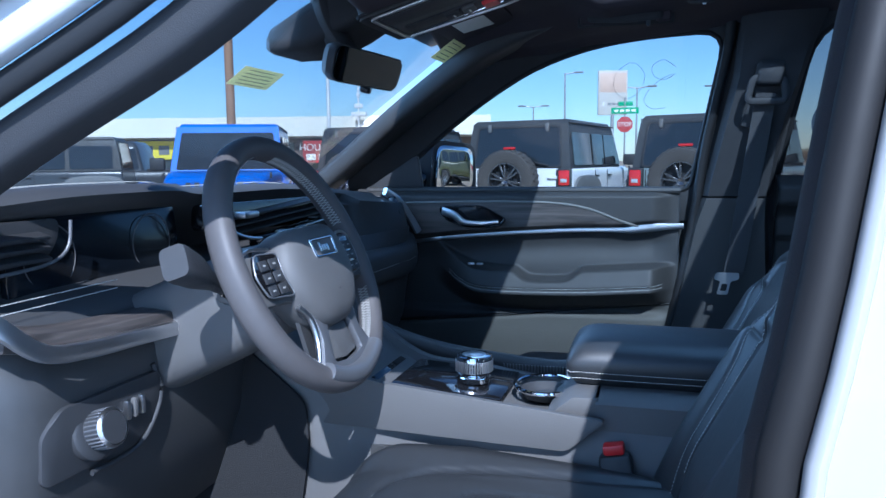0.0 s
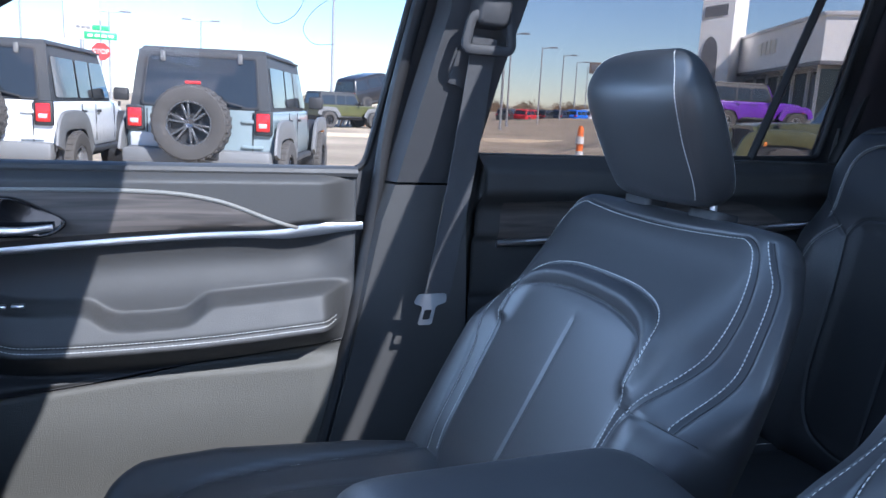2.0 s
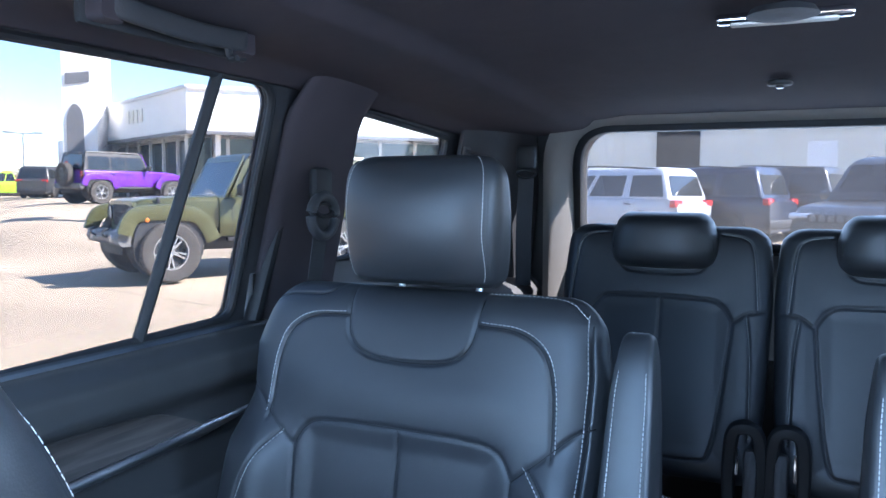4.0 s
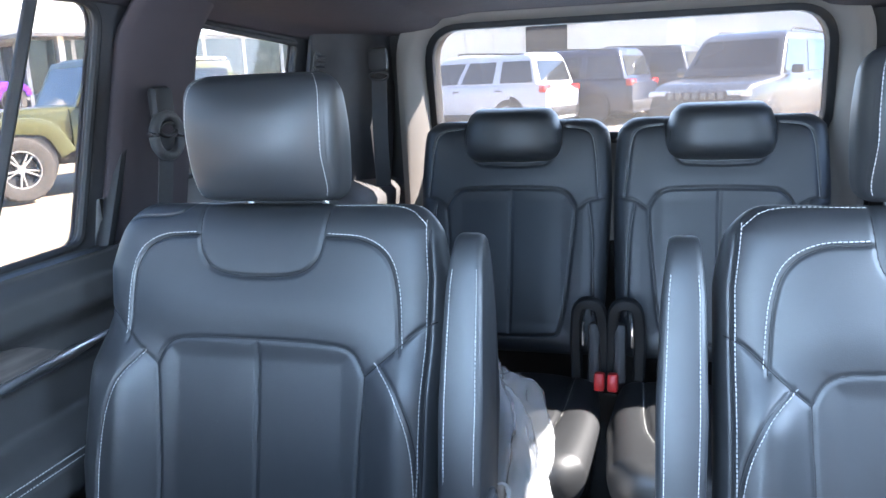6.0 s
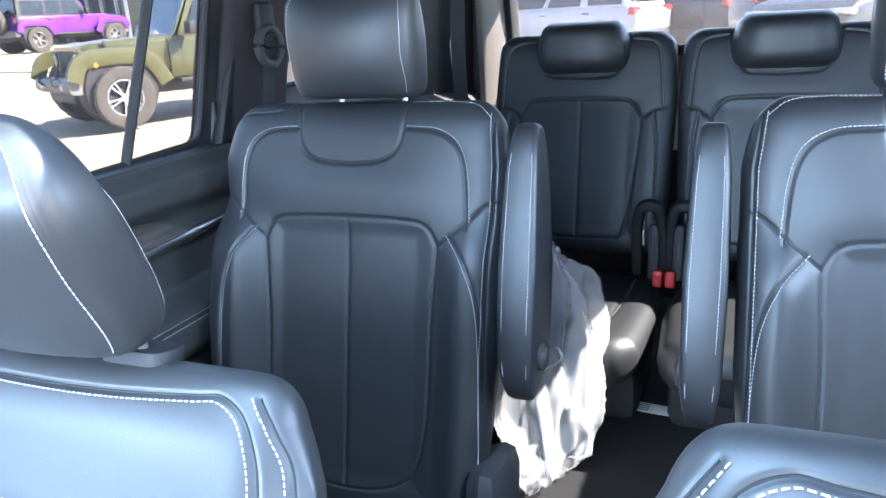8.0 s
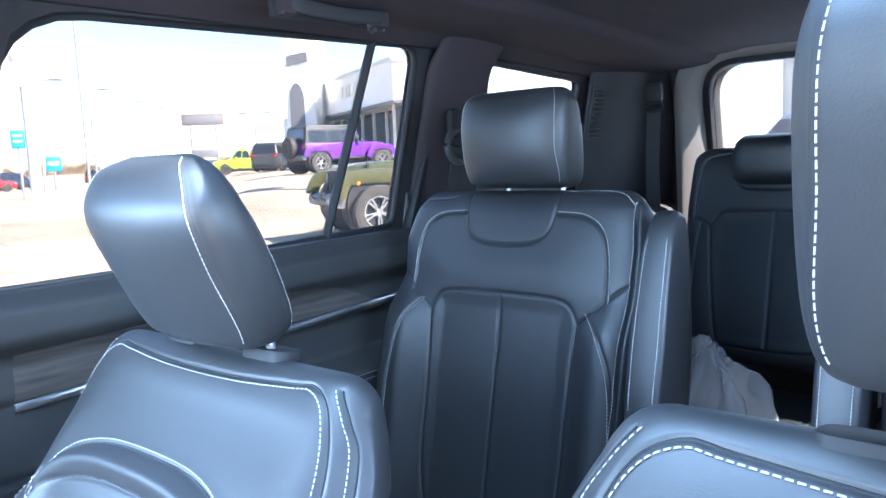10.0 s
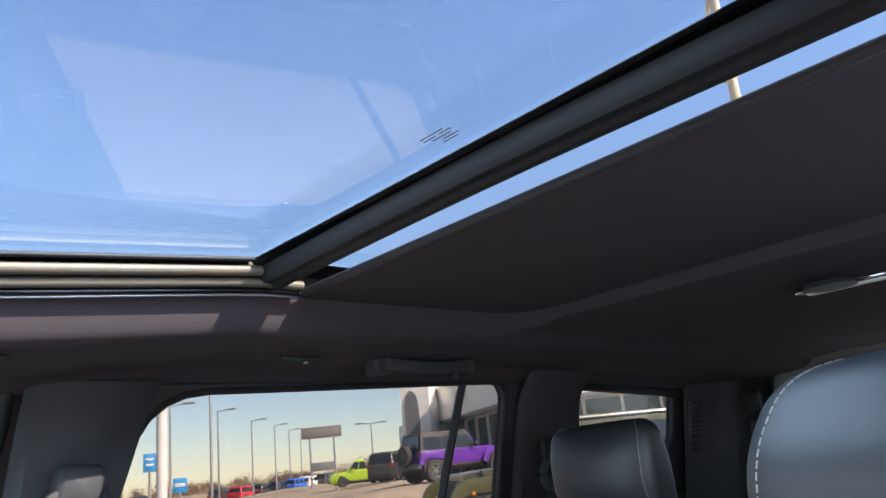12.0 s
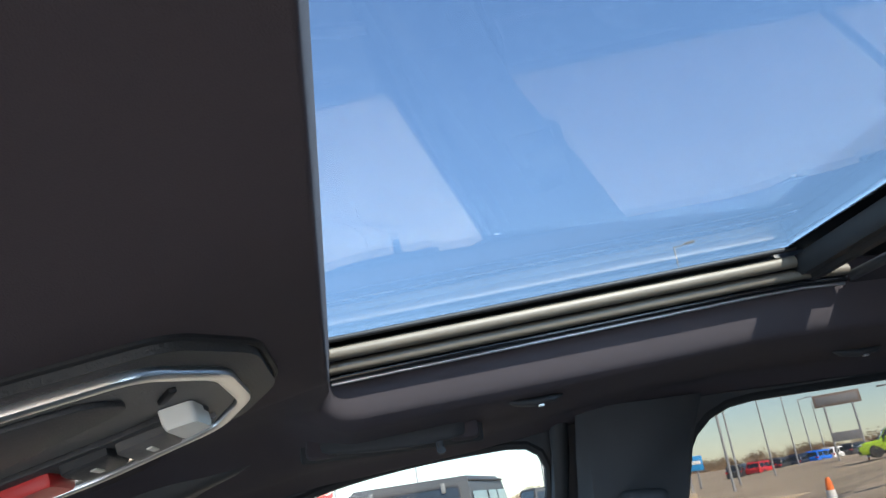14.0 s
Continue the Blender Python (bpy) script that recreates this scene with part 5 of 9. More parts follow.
rear_door = thing("rear_door", "closed rear passenger door with black trim and wood inlay", "car door")
body = put("trim_panel", relief(np.linspace(0.20, 1.12, 120), np.linspace(0.50, 1.222, 120), rear_door_face), M_SOFT, rear_door, "black moulded door trim", sharp=180)
on_rear = lambda a, b: np.stack([a, rear_door_face(np.asarray(a), np.asarray(b)) - 0.0006, b], -1)
thread_part(stitches([np.stack([np.linspace(0.45, 1.05, 30), np.full(30, 0.952)], 1), np.stack([np.linspace(0.45, 1.05, 30), np.full(30, 0.940)], 1)], on_rear, (0, -1, 0)), body, "white thread")
strip2 = curve([(0.25, 0.0, 1.052), (0.55, 0.0, 1.064), (0.80, 0.0, 1.073), (0.93, 0.0, 1.078), (1.06, 0.0, 1.086)], 40)
put("chrome_strip", sweep(np.stack([strip2[:, 0], rear_door_face(strip2[:, 0], strip2[:, 2]) - 0.006, strip2[:, 2]], 1), oval(0.005, 0.0085, 10, 3), scales=np.interp(np.linspace(0, 1, 40), [0, 0.75, 0.86, 1], [0.8, 0.9, 1.2, 0.5])), M_CHROME, rear_door, "satin chrome strip")
top = curve([(0.25, 1.132), (0.60, 1.141), (0.76, 1.139), (0.86, 1.126), (0.92, 1.104), (0.955, 1.088)], 40)
low = np.stack([top[:, 0], np.interp(top[:, 0], strip2[:, 0], strip2[:, 2]) + 0.008], 1)
rows = [np.stack([top[:, 0], rear_door_face(top[:, 0], low[:, 1] * (1 - k) + top[:, 1] * k) - 0.004, low[:, 1] * (1 - k) + top[:, 1] * k], 1) for k in np.linspace(0, 1, 6)]
rows = [rows[0] + (0, 0.012, 0), *rows, rows[-1] + (0, 0.012, 0)]
n = len(top)
put("wood_inlay", (np.vstack(rows), [(i * n + j, i * n + j + 1, (i + 1) * n + j + 1, (i + 1) * n + j) for i in range(len(rows) - 1) for j in range(n - 1)]), M_WOOD, rear_door, "grey open-pore wood inlay")
put("divider_bar", sweep(np.array([(0.875, wall_y(1.205) + 0.008, 1.205), (0.967, wall_y(1.62) + 0.008, 1.62)]), oval(0.013, 0.009, 12, 3)), M_RUBBER, rear_door, "black bar between the panes")
put("door_seal", sweep(curve([(1.10, 0.80, 1.20), (1.15, 0.765, 1.42), (1.185, 0.735, 1.58), (1.16, 0.72, 1.635)], 24), oval(0.018, 0.014, 10)), M_RUBBER, rear_door, "black rubber door seal")

# the driver's rear door, behind the driver's seat
other = thing("rear_door", "closed rear driver-side door with black trim", "car door")
put("trim_panel", relief(np.linspace(0.20, 1.12, 60), np.linspace(0.50, 1.222, 60), rear_door_face, -1), M_SOFT, other, sharp=180)

# ---- middle pillar with belt ----
pil = put("pillar_middle_passenger", loft([[(x0, 0.785 - 0.2 * max(0, z - 1.18), z), (x0 + 0.012, 0.752 - 0.2 * max(0, z - 1.18), z), (x1 - 0.012, 0.752 - 0.2 * max(0, z - 1.18), z), (x1, 0.785 - 0.2 * max(0, z - 1.18), z)] for x0, x1, z in ((-0.13, 0.22, 0.50), (-0.06, 0.20, 0.80), (0.00, 0.185, 1.10), (0.022, 0.185, 1.165))]), M_SOFT, label="charcoal lower pillar trim")
tagged(pil, category="pillar", kind="structure")
pil2 = put("pillar_middle_passenger_upper", loft([[(x0, 0.785 - 0.2 * max(0, z - 1.18), z), (x0 + 0.014, i_ - 0.2 * max(0, z - 1.18), z), (x1 - 0.014, i_ - 0.2 * max(0, z - 1.18), z), (x1, 0.785 - 0.2 * max(0, z - 1.18), z)] for x0, x1, z, i_ in ((0.022, 0.188, 1.17, 0.750), (0.050, 0.205, 1.30, 0.750), (0.085, 0.245, 1.46, 0.750), (0.093, 0.268, 1.55, 0.768), (0.10, 0.29, 1.61, 0.782))]), M_DARKTRIM, label="charcoal upper pillar trim")
tagged(pil2, category="pillar", kind="structure")


def seat_belt(anchor, low, label, wide=0.046, out=(0, -1, 0), tongue=None, ring=True):
    """A belt hanging from its loop to a lower point."""
    t = thing("seat_belt", label, "seat belt", anchor, group="seat belts")
    a, b = np.zeros(3), np.array(low, float) - np.array(anchor, float)
    path = curve([a, a * 0.5 + b * 0.5 + np.array(out) * 0.008, b], 24)
    put("webbing", sweep(path, rounded([(-wide / 2, -0.0008), (wide / 2, -0.0008), (wide / 2, 0.0008), (-wide / 2, 0.0008)], 0.0005, 2), up=out), M_WEB, t, "black woven webbing")
    if ring:
        put("loop", tube(np.array([(wide * 0.62 * math.cos(v), 0.004 * out[1], 0.008 + 0.011 * math.sin(v)) for v in np.linspace(0, 2 * np.pi, 24, endpoint=False)]) if abs(out[1]) > 0.5 else np.array([(0.0, wide * 0.62 * math.cos(v), 0.008 + 0.011 * math.sin(v)) for v in np.linspace(0, 2 * np.pi, 24, endpoint=False)]), 0.0035, 10, closed=True), M_RUBBER, t, "black belt guide loop")
        put("loop_cover", rbox(wide * 1.3, 0.022, 0.06, 0.012, (0, -0.004 * out[1], 0.05)) if abs(out[1]) > 0.5 else rbox(0.022, wide * 1.3, 0.06, 0.012, (0, 0, 0.05)), M_RUBBER, t, "black guide cover")
    if tongue:
        tg = slab(rounded([(-0.026, 0.0), (0.026, 0.0), (0.030, 0.016), (0.012, 0.022), (0.013, 0.055), (-0.013, 0.055), (-0.012, 0.022), (-0.030, 0.016)], 0.005), [rounded([(-0.007, 0.028), (0.007, 0.028), (0.007, 0.046), (-0.007, 0.046)], 0.003)], lambda p, q, d: (tongue[0] + p - 0.45 * q * 0.5, tongue[1] - d, tongue[2] - q), 0.0025)
        put("tongue", move(tg, tuple(-v for v in anchor)), M_CHROME, t, "bright steel belt tongue")
    return t


fb = seat_belt((0.158, 0.680, 1.42), (0.098, 0.690, 0.975), "black seat belt with a steel tongue hanging at the pillar", tongue=(0.085, 0.680, 0.985), out=(0, -1, 0), ring=False)
put("guide_ring", sweep(np.array([(0.002 + a, -0.016, b) for a, b in even(rounded([(-0.046, -0.022), (0.040, -0.022), (0.034, 0.030), (-0.034, 0.034)], 0.014, 5), 60)]), oval(0.0085, 0.006, 10, 2.6), closed=True, up=(0, 1, 0)), M_DARKTRIM, fb, "black belt guide ring")
put("guide_cover", loft([[(0.004 + a * k, d, 0.040 + b * k) for a, b in rounded([(-0.032, -0.024), (0.032, -0.026), (0.036, 0.030), (-0.026, 0.034)], 0.014, 5)] for k, d in ((1.0, 0.026), (1.0, -0.014), (0.90, -0.022), (0.70, -0.026))]), M_DARKTRIM, fb, "black belt guide cover")
put("guide_slot", rbox(0.060, 0.010, 0.24, 0.004, (0.008, 0.030, 0.03), (0, 16, 0)), M_DARKTRIM, fb, "dark slot of the height adjuster")
b2nd = seat_belt((1.175, 0.700, 1.400), (1.10, 0.715, 1.10), "black second row seat belt at the rear pillar", 0.04, tongue=None)
put("housing", tube(np.array([(-0.004 + 0.036 * math.cos(v), -0.004, -0.002 + 0.034 * math.sin(v)) for v in np.linspace(0, 2 * np.pi, 32, endpoint=False)]), 0.009, 10, closed=True), M_PLASTIC, b2nd, "oval black belt housing")
seat_belt((1.965, 0.600, 1.48), (1.955, 0.600, 1.20), "black third row seat belt at the last pillar", 0.042, out=(-1, 0, 0))

# rear pillars and cargo side trim
for s in (1, -1):
    pr = put("pillar_rear_passenger" if s > 0 else "pillar_rear_driver", loft([[(x0 + (1.338 - x0) * u, s * (0.806 - 0.2 * max(0.0, z - 1.18) - 0.016 * h - 0.55 * max(0.0, z - 1.565)), z) for u, h in ((0.0, -0.6), (0.0, 0.0), (0.08, 0.62), (0.22, 0.92), (0.40, 1.0), (0.70, 1.0), (0.88, 0.85), (0.97, 0.5), (1.0, 0.0), (1.0, -0.6))] for x0, z in [(1.10 + 0.06 * (q - 1.16), q) for q in np.linspace(1.16, 1.66, 24)]]), M_HEADLINER, label="black cloth-trimmed pillar beside the quarter window", sharp=180)
    tagged(pr, category="pillar", kind="structure")
    pd = put("pillar_last_passenger" if s > 0 else "pillar_last_driver", slab(rounded([(1.802 if s > 0 else 2.01, 1.10), (2.28, 1.10), (2.20, 1.69), (1.806 if s > 0 else 2.03, 1.69)], 0.02), (), lambda a, b, d, q=s: (a, q * (0.80 - 0.2 * max(0, b - 1.18) - d - 0.25 * max(0.0, a - 1.9)), b), 0.010, 0.004), M_DARKTRIM, label="black trimmed last pillar")
    tagged(pd, category="pillar", kind="structure")
    qt = put("cargo_trim_passenger" if s > 0 else "cargo_trim_driver", relief(np.linspace(1.10, 2.28, 40), np.linspace(0.50, 1.30, 40), lambda X, Z: 0.79 - 0.14 * smooth01(X, 1.45, 1.70) * (1 - smooth01(Z, 1.16, 1.24)), s), M_GREYPLASTIC, label="charcoal plastic side trim beside the third row", sharp=180)
    tagged(qt, category="trim", kind="structure")
vent = thing("pillar_vent", "black slatted air vent on the last pillar", "air vent", (1.842, 0.724, 1.478))
vent.rotation_euler.x = math.atan(0.2)
put("backing", rbox(0.062, 0.008, 0.150, 0.004), M_PLASTIC, vent)
for i in range(11):
    put("slat", rbox(0.052, 0.012, 0.006, 0.002, (0, -0.005, -0.064 + i * 0.0128), (25, 0, 0)), M_DARKTRIM, vent)

# ---- dashboard ----
dash = thing("dashboard", "black leather dashboard with white stitching, wood and chrome", "dashboard")


def dash_ring(y):
    """Section of the dashboard at y: from the windscreen's foot over the top, down the face."""
    hood = math.exp(-((y + 0.37) / 0.20) ** 4)
    right = float(smooth01(y, 0.15, 0.7))
    top = 1.222 + 0.014 * hood - 0.040 * right
    bx = -0.86 + 0.05 * hood + 0.05 * right * 0.9
    end = float(smooth01(abs(y), 0.62, 0.78)) * 0.09
    pts = [(-1.42, 1.08), (-1.30, 1.12), (-1.10, top - 0.022), (-0.95, top - 0.002), (bx - 0.02, top), (bx, top - 0.012), (bx - 0.01, top - 0.028),
           (bx - 0.05 + 0.03 * (1 - hood), top - 0.04), (bx - 0.055 - 0.05 * hood, top - 0.11), (bx - 0.02 - 0.06 * hood, top - 0.125),
           (-0.775, 1.085 + 0.01 * right), (-0.755, 1.062), (-0.745, 1.035), (-0.735, 1.02), (-0.733, 0.99), (-0.736, 0.93), (-0.745, 0.86), (-0.80, 0.72), (-0.95, 0.60), (-1.42, 0.60)]
    swell = float(smooth01(y, 0.30, 0.60))
    pts = [(x + swell * max(0.0, -0.725 - 0.35 * max(0.0, z - 1.10) - x) * (1.0 if 0.95 < z < 1.172 else 0.0), z) if 5 < i < 16 else (x, z) for i, (x, z) in enumerate(pts)]
    return [(x - (end if 3 < i < 18 else 0), y, z) for i, (x, z) in enumerate(pts)]


put("body", loft([dash_ring(y) for y in np.linspace(-0.765, 0.765, 90)]), M_LEATHER_DASH, dash, "black padded dashboard body", sharp=50)
dst = lambda p: dashes3d(p, np.tile((1.0, 0, 0.0), (len(p), 1)))
thread_part(join(*[dst(np.array([(-0.93 + o + 0.05 * math.exp(-((y + 0.37) / 0.20) ** 4), y, 1.2245 + 0.014 * math.exp(-((y + 0.37) / 0.20) ** 4) - 0.040 * float(smooth01(y, 0.15, 0.7))) for y in np.linspace(-0.70, 0.66, 90)])) for o in (0.0, 0.012)]), dash, "double row of white thread")
# wood and metal strip left of the column
put("wood_strip", sweep(curve([(-0.745, -0.68, 1.082), (-0.735, -0.60, 1.066), (-0.728, -0.50, 1.060), (-0.724, -0.41, 1.056)], 24), rounded([(-0.030, -0.014), (0.022, -0.014), (0.022, 0.010), (-0.030, 0.014)], 0.004, 3)), M_WOODY, dash, "grey open-pore wood strip")
put("chrome_strip", sweep(curve([(-0.735, -0.74, 1.14), (-0.712, -0.705, 1.105), (-0.704, -0.655, 1.064), (-0.704, -0.59, 1.052), (-0.704, -0.50, 1.047), (-0.704, -0.41, 1.042)], 40), rounded([(-0.008, -0.010), (0.008, -0.010), (0.008, 0.010), (-0.008, 0.010)], 0.004, 3)), M_CHROME, dash, "satin chrome strip")
put("wood_strip", sweep(curve([(-0.775, 0.10, 1.050), (-0.765, 0.40, 1.050), (-0.775, 0.62, 1.050)], 24), rounded([(-0.010, -0.018), (0.010, -0.018), (0.010, 0.018), (-0.010, 0.018)], 0.004, 3)), M_WOODY, dash, "grey open-pore wood strip")
# left vent
lv = put("left_vent", slab(rounded([(-0.745, 1.132), (-0.50, 1.140), (-0.475, 1.165), (-0.470, 1.195), (-0.745, 1.195)], 0.015), (), lambda a, b, d: (-0.862 + 0.06 * (a + 0.47) * -0.3 + d, a, b), 0.02, 0.004), M_PLASTIC, dash, "black left air vent")
for k in range(3):
    put("slat", rbox(0.03, 0.22, 0.006, 0.002, (-0.838, -0.615, 1.148 + 0.014 * k), (0, 15, 0)), M_PLASTIC, lv)
put("vent_tab", rbox(0.03, 0.05, 0.012, 0.004, (-0.822, -0.63, 1.163)), M_CHROME, lv, "chrome vent tab")
put("vent_edge", tube(curve([(-0.835, -0.74, 1.128), (-0.832, -0.56, 1.133), (-0.828, -0.50, 1.140), (-0.826, -0.474, 1.158), (-0.826, -0.468, 1.192)], 30), 0.0024, 8), M_INSERT, lv, "chrome vent edge")
thread_part(join(*[dst(np.array([(-0.772 + 0.03 * o, y, 1.098 + 0.008 * (y + 0.7) + o) for y in np.linspace(-0.72, -0.45, 30)])) for o in (0.0, 0.011)]), dash, "double row of white thread")
# instrument screen
cl = put("instrument_screen", slab(rounded([(-0.555, 1.085), (-0.20, 1.075), (-0.20, 1.205), (-0.545, 1.205)], 0.02), (), lambda a, b, d: (-0.860 - 0.10 * (b - 1.08) + d, a, b), 0.012, 0.003), M_SCREEN, dash, "dark glossy instrument screen")
for a in (-0.48, -0.27):
    put("dial_ring", tube(np.array([(-0.852, a + 0.045 * math.cos(v), 1.142 + 0.045 * math.sin(v)) for v in np.linspace(0, 2 * np.pi, 40, endpoint=False)]), 0.0009, 6, closed=True), M_GREYPLASTIC, cl)
# switch panel with rotary light switch
sw = put("switch_panel", slab(rounded([(-0.635, 0.898), (-0.475, 0.898), (-0.435, 0.93), (-0.430, 0.985), (-0.61, 0.985), (-0.635, 0.96)], 0.012), (), lambda a, b, d: (-0.742 + 0.08 * (b - 0.93) + d - 0.35 * max(0.0, -0.62 - a), a, b), 0.012, 0.003), M_PLASTIC, dash, "charcoal switch panel")
put("panel_lip", tube(curve([(-0.731, -0.440, 0.995), (-0.729, -0.428, 0.960), (-0.730, -0.440, 0.925), (-0.733, -0.478, 0.892), (-0.735, -0.56, 0.888)], 30), 0.0038, 10), M_PLASTIC, sw, "raised rounded lip")
kn = move(lathe([(0, 0.030), (0.020, 0.030), (0.023, 0.027), (0.024, 0.004), (0.033, 0.003), (0.036, 0.0), (0.036, -0.008), (0, -0.008)], 40), (-0.727, -0.558, 0.942), (0, 75, 0))
lk = put("light_knob", kn, M_PLASTIC, sw, "round ribbed light switch")
rb = []
for i in range(28):
    v = i / 28 * 2 * math.pi
    rb.append(move(rbox(0.0016, 0.0022, 0.020, 0.0005, (0.0242 * math.cos(v), 0.0242 * math.sin(v), 0.0155), (0, 0, math.degrees(v)), 1), (-0.727, -0.558, 0.942), (0, 75, 0)))
tagged(put("knurling", join(*rb), M_INSERT, lk), kind="stuff")
put("knob_ring", move(lathe([(0.0215, 0.0300), (0.0235, 0.0285), (0.0245, 0.0255), (0.0225, 0.0270)], 40), (-0.727, -0.558, 0.942), (0, 75, 0)), M_CHROME, lk, "thin chrome ring")
for k in range(3):
    put("thumb_wheel", rbox(0.014, 0.007, 0.026, 0.002, (-0.728, -0.502 + 0.014 * k, 0.950)), M_GREYPLASTIC if k == 1 else M_CHROME, sw)
# centre: vent, button row, screen
cv = put("centre_vent", slab(rounded([(-0.175, 1.150), (0.30, 1.125), (0.31, 1.19), (-0.17, 1.195)], 0.015), (), lambda a, b, d: (-0.845 + d, a, b), 0.025, 0.004), M_GLOSS, dash, "gloss black centre air vents")
for k in range(3):
    put("slat", rbox(0.03, 0.44, 0.005, 0.002, (-0.815, 0.065, 1.150 + 0.014 * k), (3, 12, 0)), M_PLASTIC, cv)
put("vent_tab", rbox(0.035, 0.05, 0.012, 0.004, (-0.800, -0.075, 1.172)), M_CHROME, cv, "chrome vent tab")
put("vent_edge", tube(curve([(-0.80, -0.17, 1.205), (-0.792, -0.155, 1.165), (-0.785, -0.09, 1.132), (-0.785, 0.10, 1.118), (-0.79, 0.28, 1.105)], 30), 0.0035, 8), M_CHROME, cv, "chrome vent edge")
br = put("climate_panel", rbox(0.03, 0.30, 0.022, 0.006, (-0.795, 0.10, 1.128), (3, 0, 0)), M_GLOSS, dash, "row of climate buttons")
for k in range(5):
    put("toggle", rbox(0.014, 0.030, 0.013, 0.004, (-0.779, 0.02 + 0.042 * k, 1.131 - 0.002 * k)), M_CHROME, br, "chrome toggle button")
put("centre_screen", slab(rounded([(-0.13, 0.965), (0.17, 0.965), (0.17, 1.105), (-0.13, 1.105)], 0.012), (), lambda a, b, d: (-0.775 - 0.25 * (b - 1.03) + d, a, b), 0.020, 0.004), M_SCREEN, dash, "dark glossy touch screen")
# right end vent with chrome
put("right_vent", slab(rounded([(0.585, 1.128), (0.675, 1.105), (0.685, 1.165), (0.60, 1.175)], 0.012), (), lambda a, b, d: (-0.757 - 0.3 * (a - 0.6) - 0.3 * (b - 1.12) + d, a, b), 0.02, 0.004), M_GLOSS, dash, "gloss black side air vent")
put("side_chrome", sweep(curve([(-0.782, 0.60, 1.188), (-0.765, 0.655, 1.160), (-0.745, 0.695, 1.112), (-0.728, 0.715, 1.070)], 24), rounded([(-0.006, -0.010), (0.006, -0.010), (0.006, 0.010), (-0.006, 0.010)], 0.003, 3)), M_CHROME, dash, "satin chrome end strip")
put("passenger_shelf", sweep(curve([(-0.765, 0.16, 1.015), (-0.745, 0.40, 1.010), (-0.735, 0.60, 1.012), (-0.765, 0.70, 1.03)], 30), oval(0.035, 0.045, 16, 2.5)), M_LEATHER_DASH, dash, "rounded leather roll")
thread_part(dst(curve([(-0.702, 0.20, 1.015), (-0.705, 0.45, 1.012), (-0.70, 0.60, 1.015), (-0.73, 0.70, 1.035)], 40)), dash, "white thread")

# ---- steering column and wheel ----
def rounded_ring(x0, x1, y, z0, h):
    """A rounded rectangle in (x, z) at one y."""
    return [(x, y, z) for x, z in rounded([(x0, z0), (x1, z0), (x1, z0 + h), (x0, z0 + h)], 0.006, 3)]



WC, TILTW = (-0.545, -0.352, 1.128), 24.0
wheel = thing("steering_wheel", "grey-black leather steering wheel with white cross stitching", "steering wheel", WC, (0, 90 - TILTW, 0))
ang = np.linspace(0, 2 * np.pi, 120, endpoint=False)
RW = 0.172
put("rim", sweep(np.stack([RW * np.cos(ang), RW * np.sin(ang), 0 * ang], 1), oval(0.0155, 0.0185, 16, 2.3), closed=True), M_RIM, wheel, "smooth black leather rim")


def wheel_arc(a0, a1, r, n=40):
    v = np.linspace(a0, a1, n)
    return np.stack([r * np.cos(v), r * np.sin(v), 0 * v + 0.004], 1)


# local frame of the wheel: -x is up, +y towards the passenger, +z to the driver
xs_ = []
for a0, a1 in ((1.85, 2.95), (0.35, 1.15), (-1.15, -0.35), (-2.95, -1.85)):
    v = np.linspace(a0, a1, 27 if a1 - a0 < 1 else 37)
    for i in range(len(v) - 1):
        for z0, z1 in ((-0.006, 0.010), (0.010, -0.006)):
            r0 = RW - 0.0155
            p = np.array([(r0 * math.cos(v[i]), r0 * math.sin(v[i]), z0), (r0 * math.cos(v[i + 1]), r0 * math.sin(v[i + 1]), z1)])
            xs_.append(tube(p, 0.0007, 5))
tagged(put("cross_stitching", join(*xs_), M_CROSS, wheel, "white cross stitching inside the rim"), kind="stuff")
put("lower_web", slab(rounded([(0.05, -0.06), (0.15, -0.07), (0.15, 0.07), (0.05, 0.06)], 0.02), (), lambda a, b, d: (a, b, -0.012 - 0.06 * (a - 0.05) + d), 0.006), M_PLASTIC, wheel, "dark web behind the lower spokes")
put("hub", loft([[(x, y, z) for x, y in rounded([(-0.046 * k, -0.070 * k), (-0.046 * k, 0.070 * k), (0.000 * k, 0.094 * k), (0.045 * k, 0.088 * k), (0.096 * k, 0.046 * k), (0.096 * k, -0.046 * k), (0.045 * k, -0.088 * k), (0.000 * k, -0.094 * k)], 0.032 * k, 7)] for k, z in ((0.90, -0.03), (1.0, -0.008), (1.0, 0.008), (0.97, 0.019), (0.90, 0.028), (0.76, 0.0345), (0.5, 0.0375), (0.2, 0.0380))]), M_GREYPLASTIC, wheel, "grained hub cover", sharp=180)
for w_, h_ in ((0.016, 0.040), (0.006, 0.052)):
    put("airbag_mark", rbox(0.004, w_, 0.0008, 0.0002, (h_, 0.0, 0.0372 - 0.05 * (h_ - 0.04))), M_PLASTIC, wheel, "small embossed mark")
bd = put("badge_frame", slab(rounded([(-0.022, -0.036), (-0.022, 0.036), (0.006, 0.033), (0.006, -0.033)], 0.005), [rounded([(-0.0185, -0.0315), (-0.0185, 0.0315), (0.0025, 0.029), (0.0025, -0.029)], 0.004)], lambda a, b, d: (a, b, 0.0345 + d), 0.005, 0.001), M_BRIGHT, wheel, "chrome badge frame")
